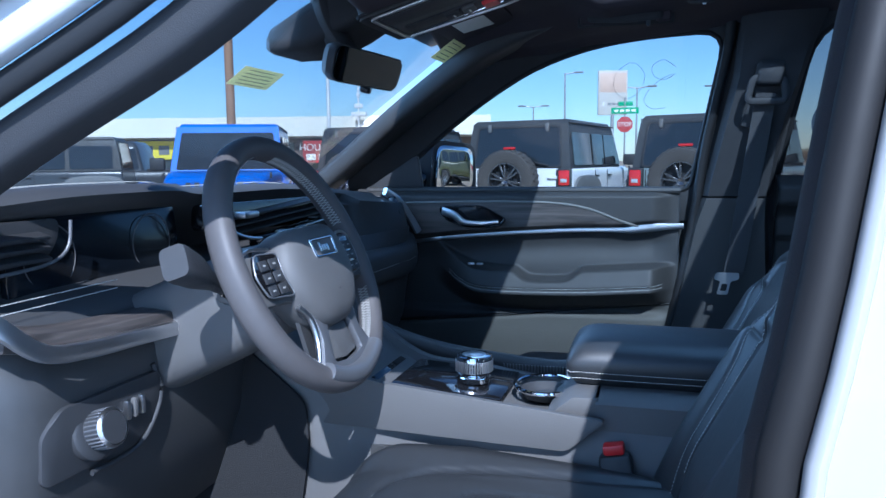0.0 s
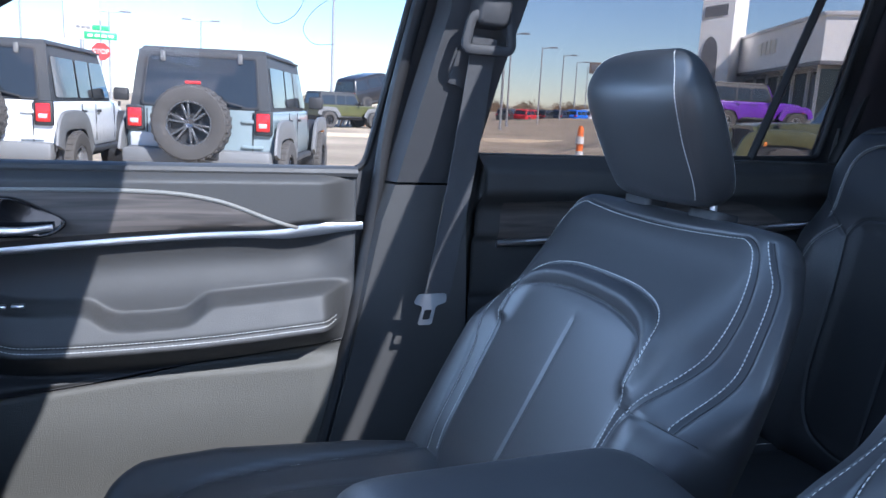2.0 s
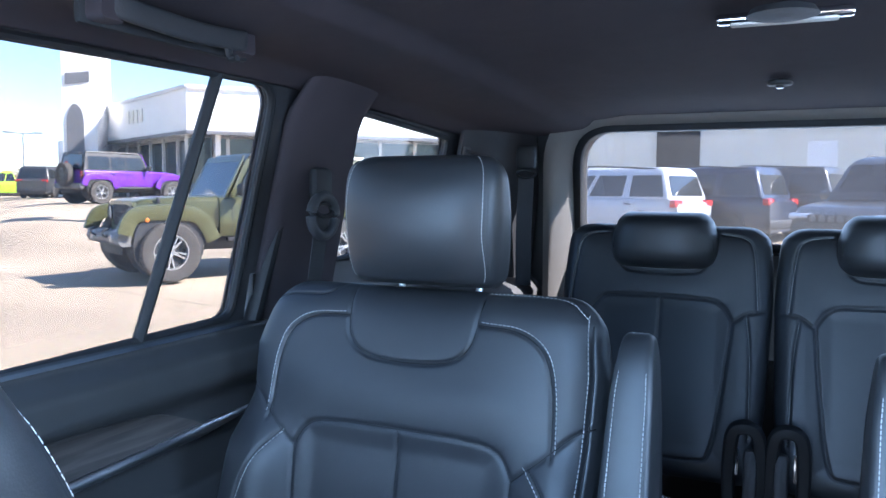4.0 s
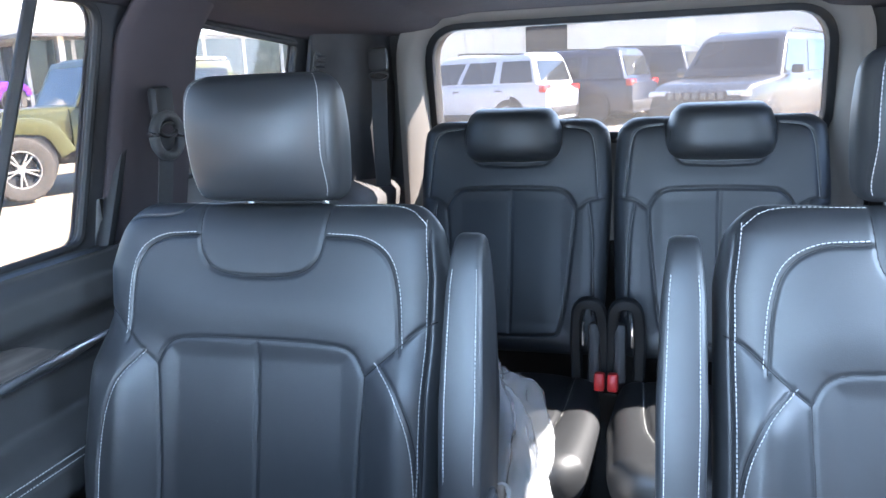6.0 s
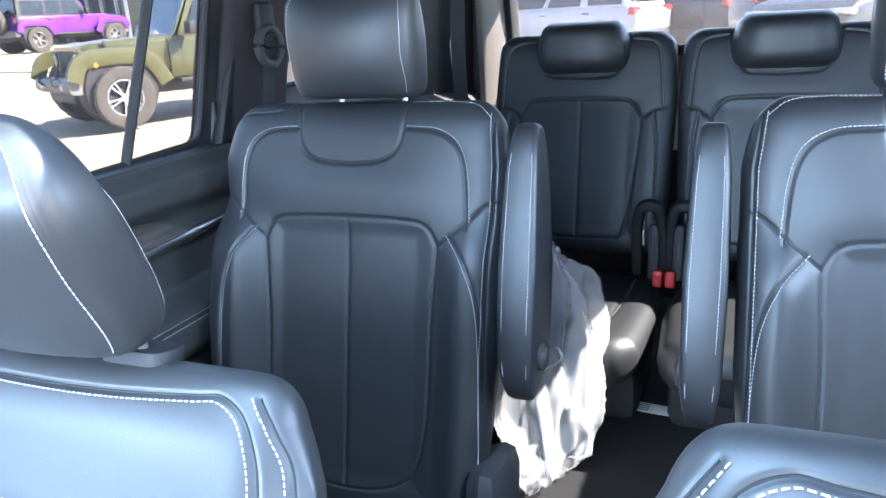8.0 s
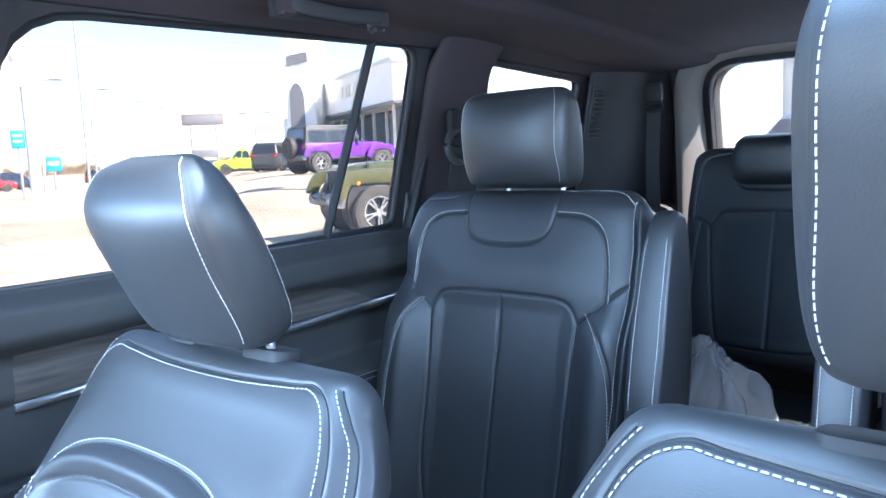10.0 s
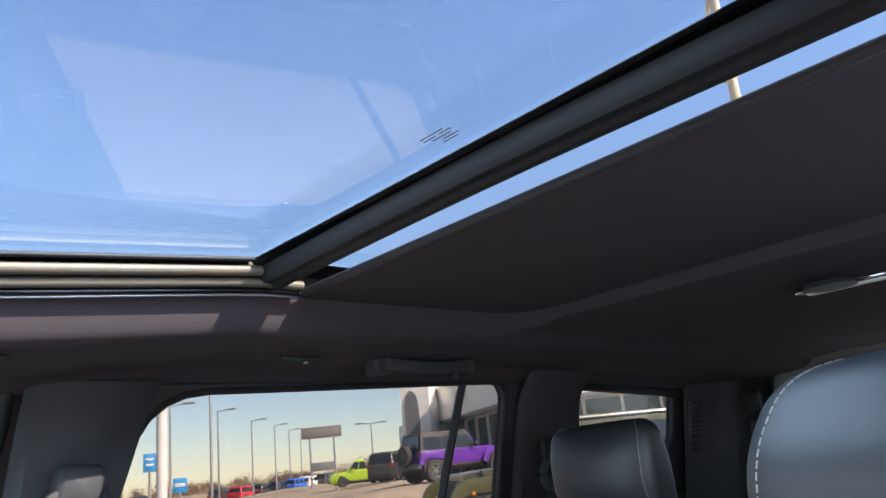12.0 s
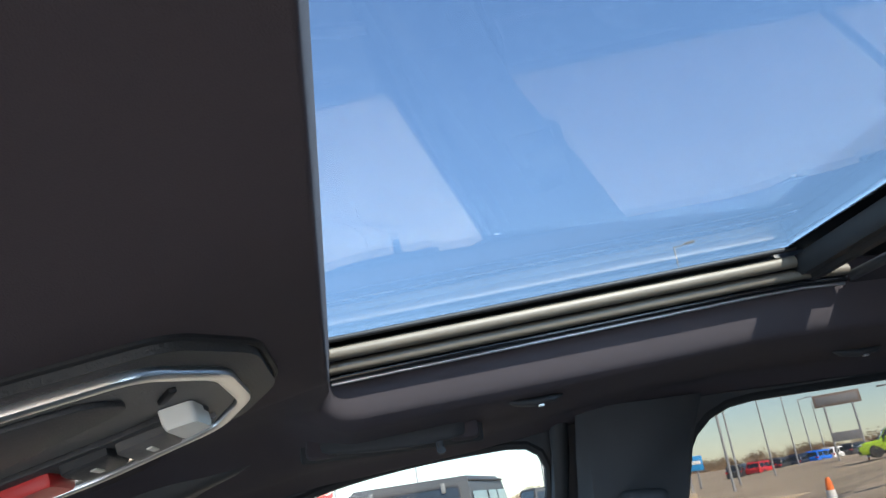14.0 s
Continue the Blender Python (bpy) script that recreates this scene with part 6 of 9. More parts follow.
put("badge_plate", slab(rounded([(-0.019, -0.032), (-0.019, 0.032), (0.003, 0.0295), (0.003, -0.0295)], 0.004), (), lambda a, b, d: (a, b, 0.034 + d), 0.0035), M_GLOSS, bd, "black badge plate")
for k, (h0, h1) in enumerate(((-0.015, -0.002), (-0.011, -0.003), (-0.011, -0.003), (-0.011, -0.001))):
    put("badge_mark", rbox(h1 - h0, 0.005, 0.001, 0.0002, ((h0 + h1) / 2, -0.011 + 0.0075 * k, 0.0380)), M_BRIGHT, bd, "bright badge mark")
for s in (-1, 1):
    sp = put("spoke", loft([[(x, y * s, z) for x, y, z in rounded_ring(dx - h, dx + h, y, z0, 0.016)] for y, dx, h, z0 in ((0.060, 0.018, 0.034, -0.006), (0.10, 0.012, 0.033, -0.006), (0.140, 0.010, 0.034, -0.009), (0.164, 0.012, 0.040, -0.011))]), M_GREYPLASTIC, wheel, "dark side spoke", sharp=35)
    face = lambda a, b, d, q=s: (a, b * q, 0.0125 - 0.08 * (b - 0.088) + d)
    pod = rounded([(-0.018, 0.090), (-0.022, 0.138), (0.004, 0.150), (0.034, 0.140), (0.040, 0.086), (0.010, 0.094)], 0.008)
    put("button_pod", slab(pod, (), face, 0.005, 0.0015), M_GLOSS, sp, "gloss black button pod")
    put("pod_edge", tube(np.array([face(a, b, 0.0045) for a, b in even(pod, 60)]), 0.0012, 6, closed=True), M_INSERT, sp, "dark metal pod edge")
    for i in range(3):
        for j in range(2):
            put("button", rbox(0.0135, 0.019, 0.0024, 0.0009, face(-0.006 + 0.0165 * i, 0.106 + 0.0215 * j, 0.0055)), M_PLASTIC, sp, "small rubber button")
            put("button_mark", rbox(0.0020, 0.006, 0.0005, 0.0, face(-0.006 + 0.0165 * i, 0.106 + 0.0215 * j, 0.0069)), M_CROSS, sp)
    put("spoke_trim", tube(curve([(-0.026, s * 0.096, 0.011), (-0.030, s * 0.135, 0.008), (-0.018, s * 0.158, 0.006), (0.02, s * 0.166, 0.004), (0.06, s * 0.160, 0.004)], 30), 0.0024, 8), M_CHROME, sp, "chrome spoke edge")
    put("spoke_edge", sweep(curve([(0.056, s * 0.080, 0.010), (0.075, s * 0.064, 0.010), (0.105, s * 0.061, 0.006), (0.138, s * 0.078, 0.003), (0.152, s * 0.092, 0.002)], 30), oval(0.0042, 0.0045, 10)), M_CHROME, wheel, "satin metal spoke edge")
drop = lambda a, b, d: (a, b, 0.006 - 0.07 * (a - 0.06) + d)
put("lower_spoke", slab(rounded([(0.060, -0.070), (0.082, -0.058), (0.108, -0.057), (0.150, -0.084), (0.164, -0.05), (0.167, 0.0), (0.164, 0.05), (0.150, 0.084), (0.108, 0.057), (0.082, 0.058), (0.060, 0.070)], 0.010), [rounded([(0.092, -0.034), (0.142, -0.046), (0.148, 0.0), (0.142, 0.046), (0.092, 0.034)], 0.008)], drop, 0.010, 0.003), M_INSERT, wheel, "grey metal lower spoke plate", sharp=35)
put("spoke_insert", slab(rounded([(0.094, -0.028), (0.138, -0.038), (0.143, 0.0), (0.138, 0.038), (0.094, 0.028)], 0.006), (), lambda a, b, d: drop(a, b, d - 0.004), 0.008, 0.003), M_GREYPLASTIC, wheel, "grained spoke insert", sharp=35)
put("rim_insert", sweep(wheel_arc(-0.50, 0.50, RW - 0.004) + (0, 0, 0.002), oval(0.0135, 0.0185, 14, 2.3)), M_INSERT, wheel, "grey metal insert at the bottom of the rim")

col = thing("steering_column", "charcoal plastic steering column with stalk", "steering column", WC, (0, 90 - TILTW, 0))
put("shroud", loft([[(x * k, y * k, z) for x, y in rounded([(-0.050, -0.075), (-0.050, 0.075), (0.075, 0.065), (0.085, 0.0), (0.075, -0.065)], 0.03, 5)] for k, z in ((0.85, -0.04), (1.0, -0.06), (1.08, -0.14), (1.12, -0.26))]), M_GREYPLASTIC, col, "charcoal column shroud")
put("stalk", sweep(curve([(-0.005, -0.07, -0.075), (-0.010, -0.115, -0.062), (-0.022, -0.155, -0.050), (-0.034, -0.190, -0.040), (-0.044, -0.222, -0.032)], 30), oval(0.0105, 0.0085, 20, 4.5), scales=np.interp(np.linspace(0, 1, 30), [0, 0.15, 0.40, 0.70, 0.94, 1.0], [1.2, 0.9, 0.9, 1.75, 2.0, 1.9])), M_PLASTIC, col, "black indicator stalk with a flared end", sharp=60)
put("stalk_collar", move(lathe([(0.012, 0.012), (0.020, 0.008), (0.024, -0.01), (0, -0.01)], 24), (-0.004, -0.078, -0.074), (75, 0, 0)), M_GREYPLASTIC, col)

# ---- centre console ----
con = thing("centre_console", "black and charcoal centre console with rotary shifter and cup holders", "console")
cx = np.linspace(-0.86, 0.12, 40)


def con_top(x):
    return 0.875 - 0.02 * float(smooth01(x, -0.45, -0.25)) + 0.16 * float(smooth01(-x, 0.48, 0.80)) ** 1.2


rings = []
for x in cx:
    z, w = con_top(x), 0.128 + 0.055 * float(smooth01(-x, 0.40, 0.70))
    rings.append([(x, -w - 0.02, 0.50), (x, -w - 0.012, 0.72), (x, -w - 0.012, z - 0.055), (x, -w, z - 0.012), (x, -w + 0.010, z), (x, -w + 0.030, z), (x, -w + 0.036, z - 0.016), (x, w - 0.036, z - 0.016), (x, w - 0.030, z), (x, w - 0.010, z), (x, w, z - 0.012), (x, w + 0.012, z - 0.055), (x, w + 0.012, 0.72), (x, w + 0.02, 0.50)])
put("body", loft(rings), M_GREYPLASTIC, con, "charcoal console sides", sharp=35)
put("side_panel", slab(rounded([(-0.70, 0.60), (-0.20, 0.60), (-0.13, 0.66), (-0.13, 0.775), (-0.55, 0.80), (-0.74, 0.86)], 0.02), (), lambda a, b, d: (a, -0.145 - d - 0.05 * max(0, -a - 0.4), b), 0.010, 0.004), M_SOFT, con, "soft knee panel")
put("side_shelf", slab(rounded([(-0.70, 0.84), (-0.205, 0.815), (-0.145, 0.868), (-0.50, 0.905), (-0.70, 0.95)], 0.012), (), lambda a, b, d: (a, -0.146 - d - 0.10 * max(0, -a - 0.4), b), 0.012, 0.005), M_GREYPLASTIC, con, "raised side shelf")
put("gloss_panel", rbox(0.20, 0.175, 0.008, 0.003, (-0.425, 0.01, 0.868), (0, 4, 0)), M_GLOSS, con, "piano black shifter panel")
sh_ = put("shifter", move(lathe([(0, 0.048), (0.026, 0.048), (0.031, 0.046), (0.033, 0.040), (0.033, 0.018), (0.030, 0.014), (0.027, 0.012), (0.031, 0.008), (0.031, 0), (0, 0)], 48), (-0.390, 0.0, 0.872)), M_BRIGHT, con, "knurled chrome rotary shifter")
rb = [move(rbox(0.0012, 0.0026, 0.020, 0.0, (0.0335 * math.cos(i / 44 * 2 * math.pi), 0.0335 * math.sin(i / 44 * 2 * math.pi), 0.029), (0, 0, i / 44 * 360), 1), (-0.390, 0.0, 0.872)) for i in range(44)]
tagged(put("knurling", join(*rb), M_CHROME, sh_), kind="stuff")
put("dial_top", move(lathe([(0, 0.0490), (0.020, 0.0490), (0.0215, 0.0482), (0, 0.0482)], 32), (-0.390, 0.0, 0.872)), M_CHROME, sh_)
cup_path = np.array([(-0.262 + 0.048 * math.cos(v) * (1.1 if math.cos(v) < 0 else 1), 0.015 + 0.060 * math.sin(v), 0.868) for v in np.linspace(0, 2 * np.pi, 48, endpoint=False)])
put("cup_ring", sweep(cup_path, oval(0.0045, 0.004, 8), closed=True), M_BRIGHT, con, "chrome cup holder ring")
put("cup_well", move(lathe([(0.0, 0.002), (0.040, 0.002), (0.044, 0.006), (0.046, 0.016), (0.044, 0.016), (0.030, 0.004), (0, 0.004)], 32), (-0.262, 0.015, 0.846)), M_PLASTIC, con, "black cup holder well")
put("front_bin", rbox(0.14, 0.20, 0.02, 0.008, (-0.60, 0.01, 0.885), (0, 26, 0)), M_GLOSS, con, "gloss tray")
put("grab_rail", sweep(curve([(-0.80, 0.185, 1.00), (-0.66, 0.180, 0.925), (-0.52, 0.165, 0.885), (-0.34, 0.145, 0.868), (-0.24, 0.135, 0.868), (-0.19, 0.130, 0.890)], 40), oval(0.014, 0.016, 12, 2.6)), M_LEATHER_DASH, con, "padded console edge")
put("ribbed_trim", join(*[rbox(0.0025, 0.004, 0.030, 0.0, (x, 0.118, 0.858)) for x in np.arange(-0.36, -0.19, 0.006)]), M_GREYPLASTIC, con)["kind"] = "stuff"
lid = Pad([(0, -0.092), (0.12, -0.102), (1, -0.104)], [(0, 0.092), (0.12, 0.102), (1, 0.104)], 0.325, 0.035, 0.045, [], crown=0.012, puff=0, top_round=5, edge_round=6)
lp = plane_of((0.105, 0.036, 0.925), (-1, 0, 0.0), (0, 0, 1))
upholstered("armrest_lid", lid, lp, [], con, label="black leather armrest lid", na=70, nb=70)
ring_pts = [(-0.10, 0.03), (-0.102, 0.20), (-0.100, 0.30), (-0.085, 0.330), (0.085, 0.330), (0.100, 0.30), (0.102, 0.20), (0.10, 0.03)]
rp = curve(ring_pts, 80)
for o in (0.0, -0.010):
    thread_part(dashes3d(np.stack([0.105 - rp[:, 1] * 0.965, 0.036 + rp[:, 0] * 1.02, 0.918 + o + 0 * rp[:, 0]], 1) - (0.004, 0, 0), np.tile((0, 0, 1.0), (80, 1))), con, "white thread round the lid")
put("bin_side", loft([[(x, y, z) for y, z in ((-0.128, 0.60), (-0.128, 0.885), (-0.118, 0.893), (0.150, 0.893), (0.150, 0.60))] for x in (-0.165, 0.11)]), M_GREYPLASTIC, con, "charcoal storage bin")
put("bin_front", slab([(-0.245, 0.855), (-0.16, 0.855), (-0.16, 0.893), (-0.20, 0.893)], (), lambda a, b, d: (a, -0.125 + d, b), 0.26, 0.004), M_GREYPLASTIC, con, "sloping bin front")
put("footwell_carpet", slab(rounded([(-1.05, 0.50), (-0.67, 0.50), (-0.62, 0.80), (-0.625, 0.875), (-0.74, 0.965), (-1.05, 1.05)], 0.02), (), lambda a, b, d: (a, -0.197 - d, b), 0.006, 0.002), M_CARPET, con, "black carpet on the footwell side")
# belt buckle beside the driver's seat
bk = thing("belt_buckle", "black seat belt buckle with a red button", "belt buckle", (-0.115, -0.150, 0.72))
put("sleeve", rbox(0.05, 0.03, 0.20, 0.010, (0, 0, 0.0), (0, -10, 0)), M_PLASTIC, bk)
put("button", rbox(0.032, 0.024, 0.016, 0.004, (-0.018, 0, 0.105), (0, -10, 0)), M_RED, bk, "red release button")

# ---- overhead: console, mirror, visors, handles, lamps ----
oh = thing("overhead_console", "charcoal overhead console with chrome rim and switches", "overhead console", (-0.385, 0.015, 1.5655), (0, -15, 0))
hullo = rounded([(-0.19, -0.105), (0.03, -0.118), (0.112, -0.094), (0.139, -0.040), (0.139, 0.040), (0.112, 0.094), (0.03, 0.118), (-0.19, 0.105)], 0.014, 6)
inset = lambda k, q=0.0: [(a * k - q, b * k) for a, b in hullo]
put("body", slab(hullo, (), lambda a, b, d: (a, b, -d + 0.03), 0.050, 0.004), M_SOFT, oh, "charcoal plastic body")
put("shadow_gap", sweep(np.array([(a, b, -0.0135) for a, b in inset(1.012)]), oval(0.0022, 0.0030, 8), closed=True), M_RUBBER, oh, "dark joint round the console")
put("chrome_rim", sweep(np.array([(a, b, -0.0215) for a, b in inset(0.885, 0.002)]), oval(0.0042, 0.0030, 10, 2.6), closed=True), M_CHROME, oh, "broad satin chrome rim")
put("tray", slab(inset(0.852, 0.002), (), lambda a, b, d: (a, b, -0.0185 - d), 0.003, 0.001), M_GREYPLASTIC, oh, "charcoal tray inside the rim")
well = rounded([(-0.15, 0.012), (0.070, 0.004), (0.100, -0.006), (0.104, 0.028), (0.080, 0.052), (-0.15, 0.066)], 0.008, 5)
put("switch_panel", slab(well, (), lambda a, b, d: (a, b, -0.0215 - d), 0.003, 0.001), M_PLASTIC, oh, "black switch panel")
put("chrome_edge", sweep(np.array([(a, b, -0.0252) for a, b in curve([(0.103, 0.030), (0.081, 0.055), (0.03, 0.061), (-0.15, 0.069)], 30)]), oval(0.0022, 0.0020, 8)), M_BRIGHT, oh, "narrow bright edge of the switch panel")
put("reading_lamp", loft([[(0.094 + a * k, 0.010 + b * k, z) for a, b in rounded([(-0.009, -0.022), (0.007, -0.018), (0.009, 0.016), (-0.008, 0.022)], 0.004, 4)] for k, z in ((1.0, -0.022), (1.0, -0.029), (0.9, -0.032))]), M_PAPER, oh, "pale reading lamp lens")
for k, (a, w, mt, nm) in enumerate(((0.070, 0.026, M_GREYPLASTIC, "grey rocker switch"), (0.042, 0.024, M_PLASTIC, "black rocker switch"), (-0.028, 0.024, M_GREYPLASTIC, "grey rocker switch"), (-0.058, 0.028, M_PLASTIC, "black rocker switch"))):
    sw = put("switch", loft([[(a + u * q, 0.031 + v * q, z + 0.05 * u) for u, v in rounded([(-w / 2, -0.019), (w / 2, -0.019), (w / 2, 0.019), (-w / 2, 0.019)], 0.003, 3)] for q, z in ((1.0, -0.024), (1.0, -0.0285), (0.9, -0.0300))]), mt, oh, nm)
    put("symbol_bar", rbox(0.003, 0.014, 0.0008, 0.0, (a, 0.031, -0.0303)), M_PAPER, sw, "small pale symbol")
put("call_button", loft([[(0.010 + u * q, 0.036 + v * q, z) for u, v in rounded([(-0.014, -0.018), (0.014, -0.018), (0.014, 0.018), (-0.014, 0.018)], 0.003, 3)] for q, z in ((1.0, -0.024), (1.0, -0.029), (0.92, -0.031))]), M_RED, oh, "red call button")
put("lens_bin", slab(rounded([(-0.16, -0.082), (0.02, -0.090), (0.075, -0.072), (0.085, -0.045), (0.02, -0.022), (-0.16, -0.022)], 0.012), (), lambda a, b, d: (a, b, -0.0215 - d), 0.003, 0.0012), M_PLASTIC, oh, "glasses holder lid")
put("catch", rbox(0.004, 0.018, 0.003, 0.001, (0.096, -0.035, -0.0225), (0, 0, 30)), M_RUBBER, oh, "small dark catch")

mir = thing("rear_view_mirror", "black frameless rear view mirror on a thick stem", "mirror", (-0.600, 0.04, 1.438), (0, 17, -6))
put("housing", loft([[(x, y * k, z * k) for y, z in rounded([(-0.125, -0.035), (0.125, -0.035), (0.132, 0.030), (-0.132, 0.030)], 0.025, 6)] for k, x in ((0.45, -0.045), (0.85, -0.030), (1.0, -0.010), (1.0, 0.004))]), M_PLASTIC, mir, "black mirror housing")
put("glass", slab(rounded([(-0.122, -0.032), (0.122, -0.032), (0.128, 0.027), (-0.128, 0.027)], 0.022, 6), (), lambda a, b, d: (0.004 + d, a, b), 0.003), M_DIMMIRROR, mir, "dimmed mirror glass")
put("button", rbox(0.018, 0.02, 0.014, 0.004, (-0.004, 0.02, -0.040)), M_GLOSS, mir)
put("stem", sweep(curve([(-0.03, -0.02, 0.01), (-0.07, -0.04, 0.05), (-0.10, -0.05, 0.105)], 12), oval(0.030, 0.022, 12)), M_PLASTIC, mir, "black stem")

cc = thing("camera_cover", "black plastic camera cover high on the windscreen", "cover")
put("shell", loft([[(x, 0.065 + y * w, z + 0.10 * (y * w) ** 2) for y, z in rounded([(-0.085, z0), (0.085, z0), (0.085, z1), (-0.085, z1)], 0.018, 4)] for x, w, z0, z1 in ((-0.80, 0.45, 1.478, 1.500), (-0.775, 0.85, 1.466, 1.512), (-0.70, 1.05, 1.468, 1.545), (-0.63, 1.0, 1.496, 1.580), (-0.55, 0.8, 1.535, 1.600))]), M_DARKTRIM, cc, "smooth black cover")
for s in (-1, 1):
    vz = thing("sun_visor", "black cloth sun visor folded up to the roof", "sun visor", (-0.50, 0.40 * s, 1.585 if s > 0 else 1.60), (0, -14, 0), group="sun visors")
    put("flap", rbox(0.17, 0.36, 0.018, 0.008), M_HEADLINER, vz)
    put("pivot", cyl(0.008, 0.05, (0.06, 0.19 * s, 0.01), (90, 0, 0), 12, 0.002), M_PLASTIC, vz)
    if s > 0:
        put("warning_label", rbox(0.075, 0.11, 0.0012, 0.0003, (0.0, 0.04, -0.0098)), M_PAPER, vz, "pale printed warning label")
film, fnt, fb_ = node_mat("translucent_sticker")
fb_.inputs["Base Color"].default_value, fb_.inputs["Roughness"].default_value = (0.72, 0.66, 0.42, 1), 0.7
through_light, half = fnt.nodes.new("ShaderNodeBsdfTranslucent"), fnt.nodes.new("ShaderNodeMixShader")
through_light.inputs[0].default_value, half.inputs[0].default_value = (0.80, 0.72, 0.42, 1), 0.65
fnt.links.new(fb_.outputs[0], half.inputs[1])
fnt.links.new(through_light.outputs[0], half.inputs[2])
fnt.links.new(half.outputs[0], fnt.nodes["Material Output"].inputs[0])
tag_pts = [((-0.876, 0.118, 1.437), (0, -34.6, 0), (0.056, 0.155)), ((-0.580, 0.52, 1.530), (0, -34.6, 0), (0.070, 0.110))]
for at, rot, (w, h) in tag_pts:
    tg = thing("paper_sticker", "pale translucent paper sticker on the windscreen", "sticker", at, rot, group="windscreen stickers")
    put("sheet", rbox(w, h, 0.0012, 0.0003), film, tg)
    for k in range(5):
        put("print_bar", rbox(0.002, h * 0.7, 0.0004, 0.0, (-w * 0.36 + k * w * 0.18, 0, -0.0008)), M_GREYPLASTIC, tg, "unreadable printed line")


def grab_handle(x0, x1, y, z, lbl):
    t = thing("grab_handle", lbl, "grab handle", ((x0 + x1) / 2, y, z), group="grab handles")
    h = (x1 - x0) / 2
    put("recess", rbox(2 * h + 0.05, 0.010, 0.040, 0.005, (0, 0.012, 0.004)), M_RUBBER, t, "dark recess behind the grip")
    put("grip", sweep(curve([(-h, 0.004, 0.014), (-h * 0.90, -0.012, 0.004), (-h * 0.5, -0.016, 0.0), (0, -0.017, -0.002), (h * 0.5, -0.016, 0.0), (h * 0.90, -0.012, 0.004), (h, 0.004, 0.014)], 40), oval(0.006, 0.012, 16, 3.2)), M_DARKTRIM, t, "smooth black grip")
    for k in (-1, 1):
        put("foot", loft([[(h * k + a * q, 0.004 - d, 0.004 + b * q) for a, b in rounded([(-0.018, -0.016), (0.018, -0.016), (0.016, 0.018), (-0.016, 0.018)], 0.008, 4)] for q, d in ((1.0, -0.010), (1.0, 0.010), (0.86, 0.016))]), M_HEADLINER, t, "black end cap")
    put("coat_hook", sweep(curve([(h * 0.62, -0.014, -0.006), (h * 0.62, -0.018, -0.022), (h * 0.62, -0.028, -0.022)], 8), oval(0.005, 0.004, 8)), M_DARKTRIM, t, "small black coat hook")


grab_handle(-0.25, -0.08, 0.555, 1.590, "black grab handle over the front door")
grab_handle(0.63, 0.83, 0.590, 1.615, "black grab handle over the rear door")
for at in ((0.0, 0.505, 1.604), (0.448, 0.555, 1.619)):
    hk = thing("roof_clip", "small black trim clip in the headliner", "trim clip", at)
    put("base", sweep(np.array([(-0.034, 0, 0.006), (-0.022, 0, 0.003), (0.0, 0, 0.001), (0.022, 0, 0.003), (0.034, 0, 0.006)]), oval(0.011, 0.005, 16), scales=[0.25, 0.85, 1.0, 0.85, 0.25]), M_DARKTRIM, hk, "smooth black clip")
    put("bright_tip", rbox(0.007, 0.006, 0.003, 0.001, (0.006, -0.004, -0.0035)), M_CHROME, hk, "small bright tip")
dome = thing("roof_lamp", "chrome rimmed roof lamp with a clear lens", "roof lamp", (1.18, -0.01, 1.660), group="roof lamps")
put("rim", rbox(0.030, 0.158, 0.012, 0.004, (-0.05, 0, 0.002)), M_BRIGHT, dome, "chrome rim")
put("lens", rbox(0.018, 0.125, 0.012, 0.003, (-0.05, 0, -0.001)), M_PAPER, dome, "pale lens")
put("grille", move(lathe([(0, 0.002), (0.035, 0.004), (0.04, 0.012), (0, 0.014)], 24), (-0.12, 0.0, 0.0), (180, 0, 0)), M_PLASTIC, dome, "round black grille")
for at in ((1.30, 0.478, 1.652), (1.60, 0.0, 1.636)):
    cl_ = thing("roof_clip", "small black trim clip in the headliner", "trim clip", at)
    put("base", cyl(0.022, 0.010, (0, 0, 0.006), (0, 0, 0), 20, 0.003), M_PLASTIC, cl_)
    put("bright_tip", cyl(0.007, 0.006, (0, 0, -0.001), (0, 0, 0), 12, 0.002), M_BRIGHT, cl_)

# ---- outer mirror at the passenger door ----
om = thing("door_mirror", "black door mirror with its glass facing the driver", "door mirror", (-0.715, 1.02, 1.235), (0, 0.5, -23))
put("shell", loft([[(x, y * k, z * k) for y, z in rounded([(-0.10, -0.075), (0.11, -0.065), (0.11, 0.075), (-0.08, 0.085)], 0.04, 6)] for k, x in ((0.3, -0.11), (0.75, -0.09), (1.0, -0.04), (1.0, 0.0))]), M_PLASTIC, om, "black mirror shell")
lens = np.array(rounded([(-0.092, -0.068), (0.100, -0.058), (0.100, 0.068), (-0.073, 0.078)], 0.035, 6))
put("glass", loft([[(0.006 - (k * np.hypot(*p)) ** 2 / 4.5, *(k * p * 0.93)) for p in lens] for k in (1.0, 0.85, 0.7, 0.55, 0.4, 0.25, 0.1, 0.01)]), M_MIRROR, om, "convex silvered mirror glass", sharp=180)
put("arm", sweep(np.array([(-0.04, -0.09, -0.02), (-0.06, -0.20, -0.05)]), oval(0.03, 0.025, 12)), M_GLOSS, om)
om.scale = (1.12, 1.12, 1.12)

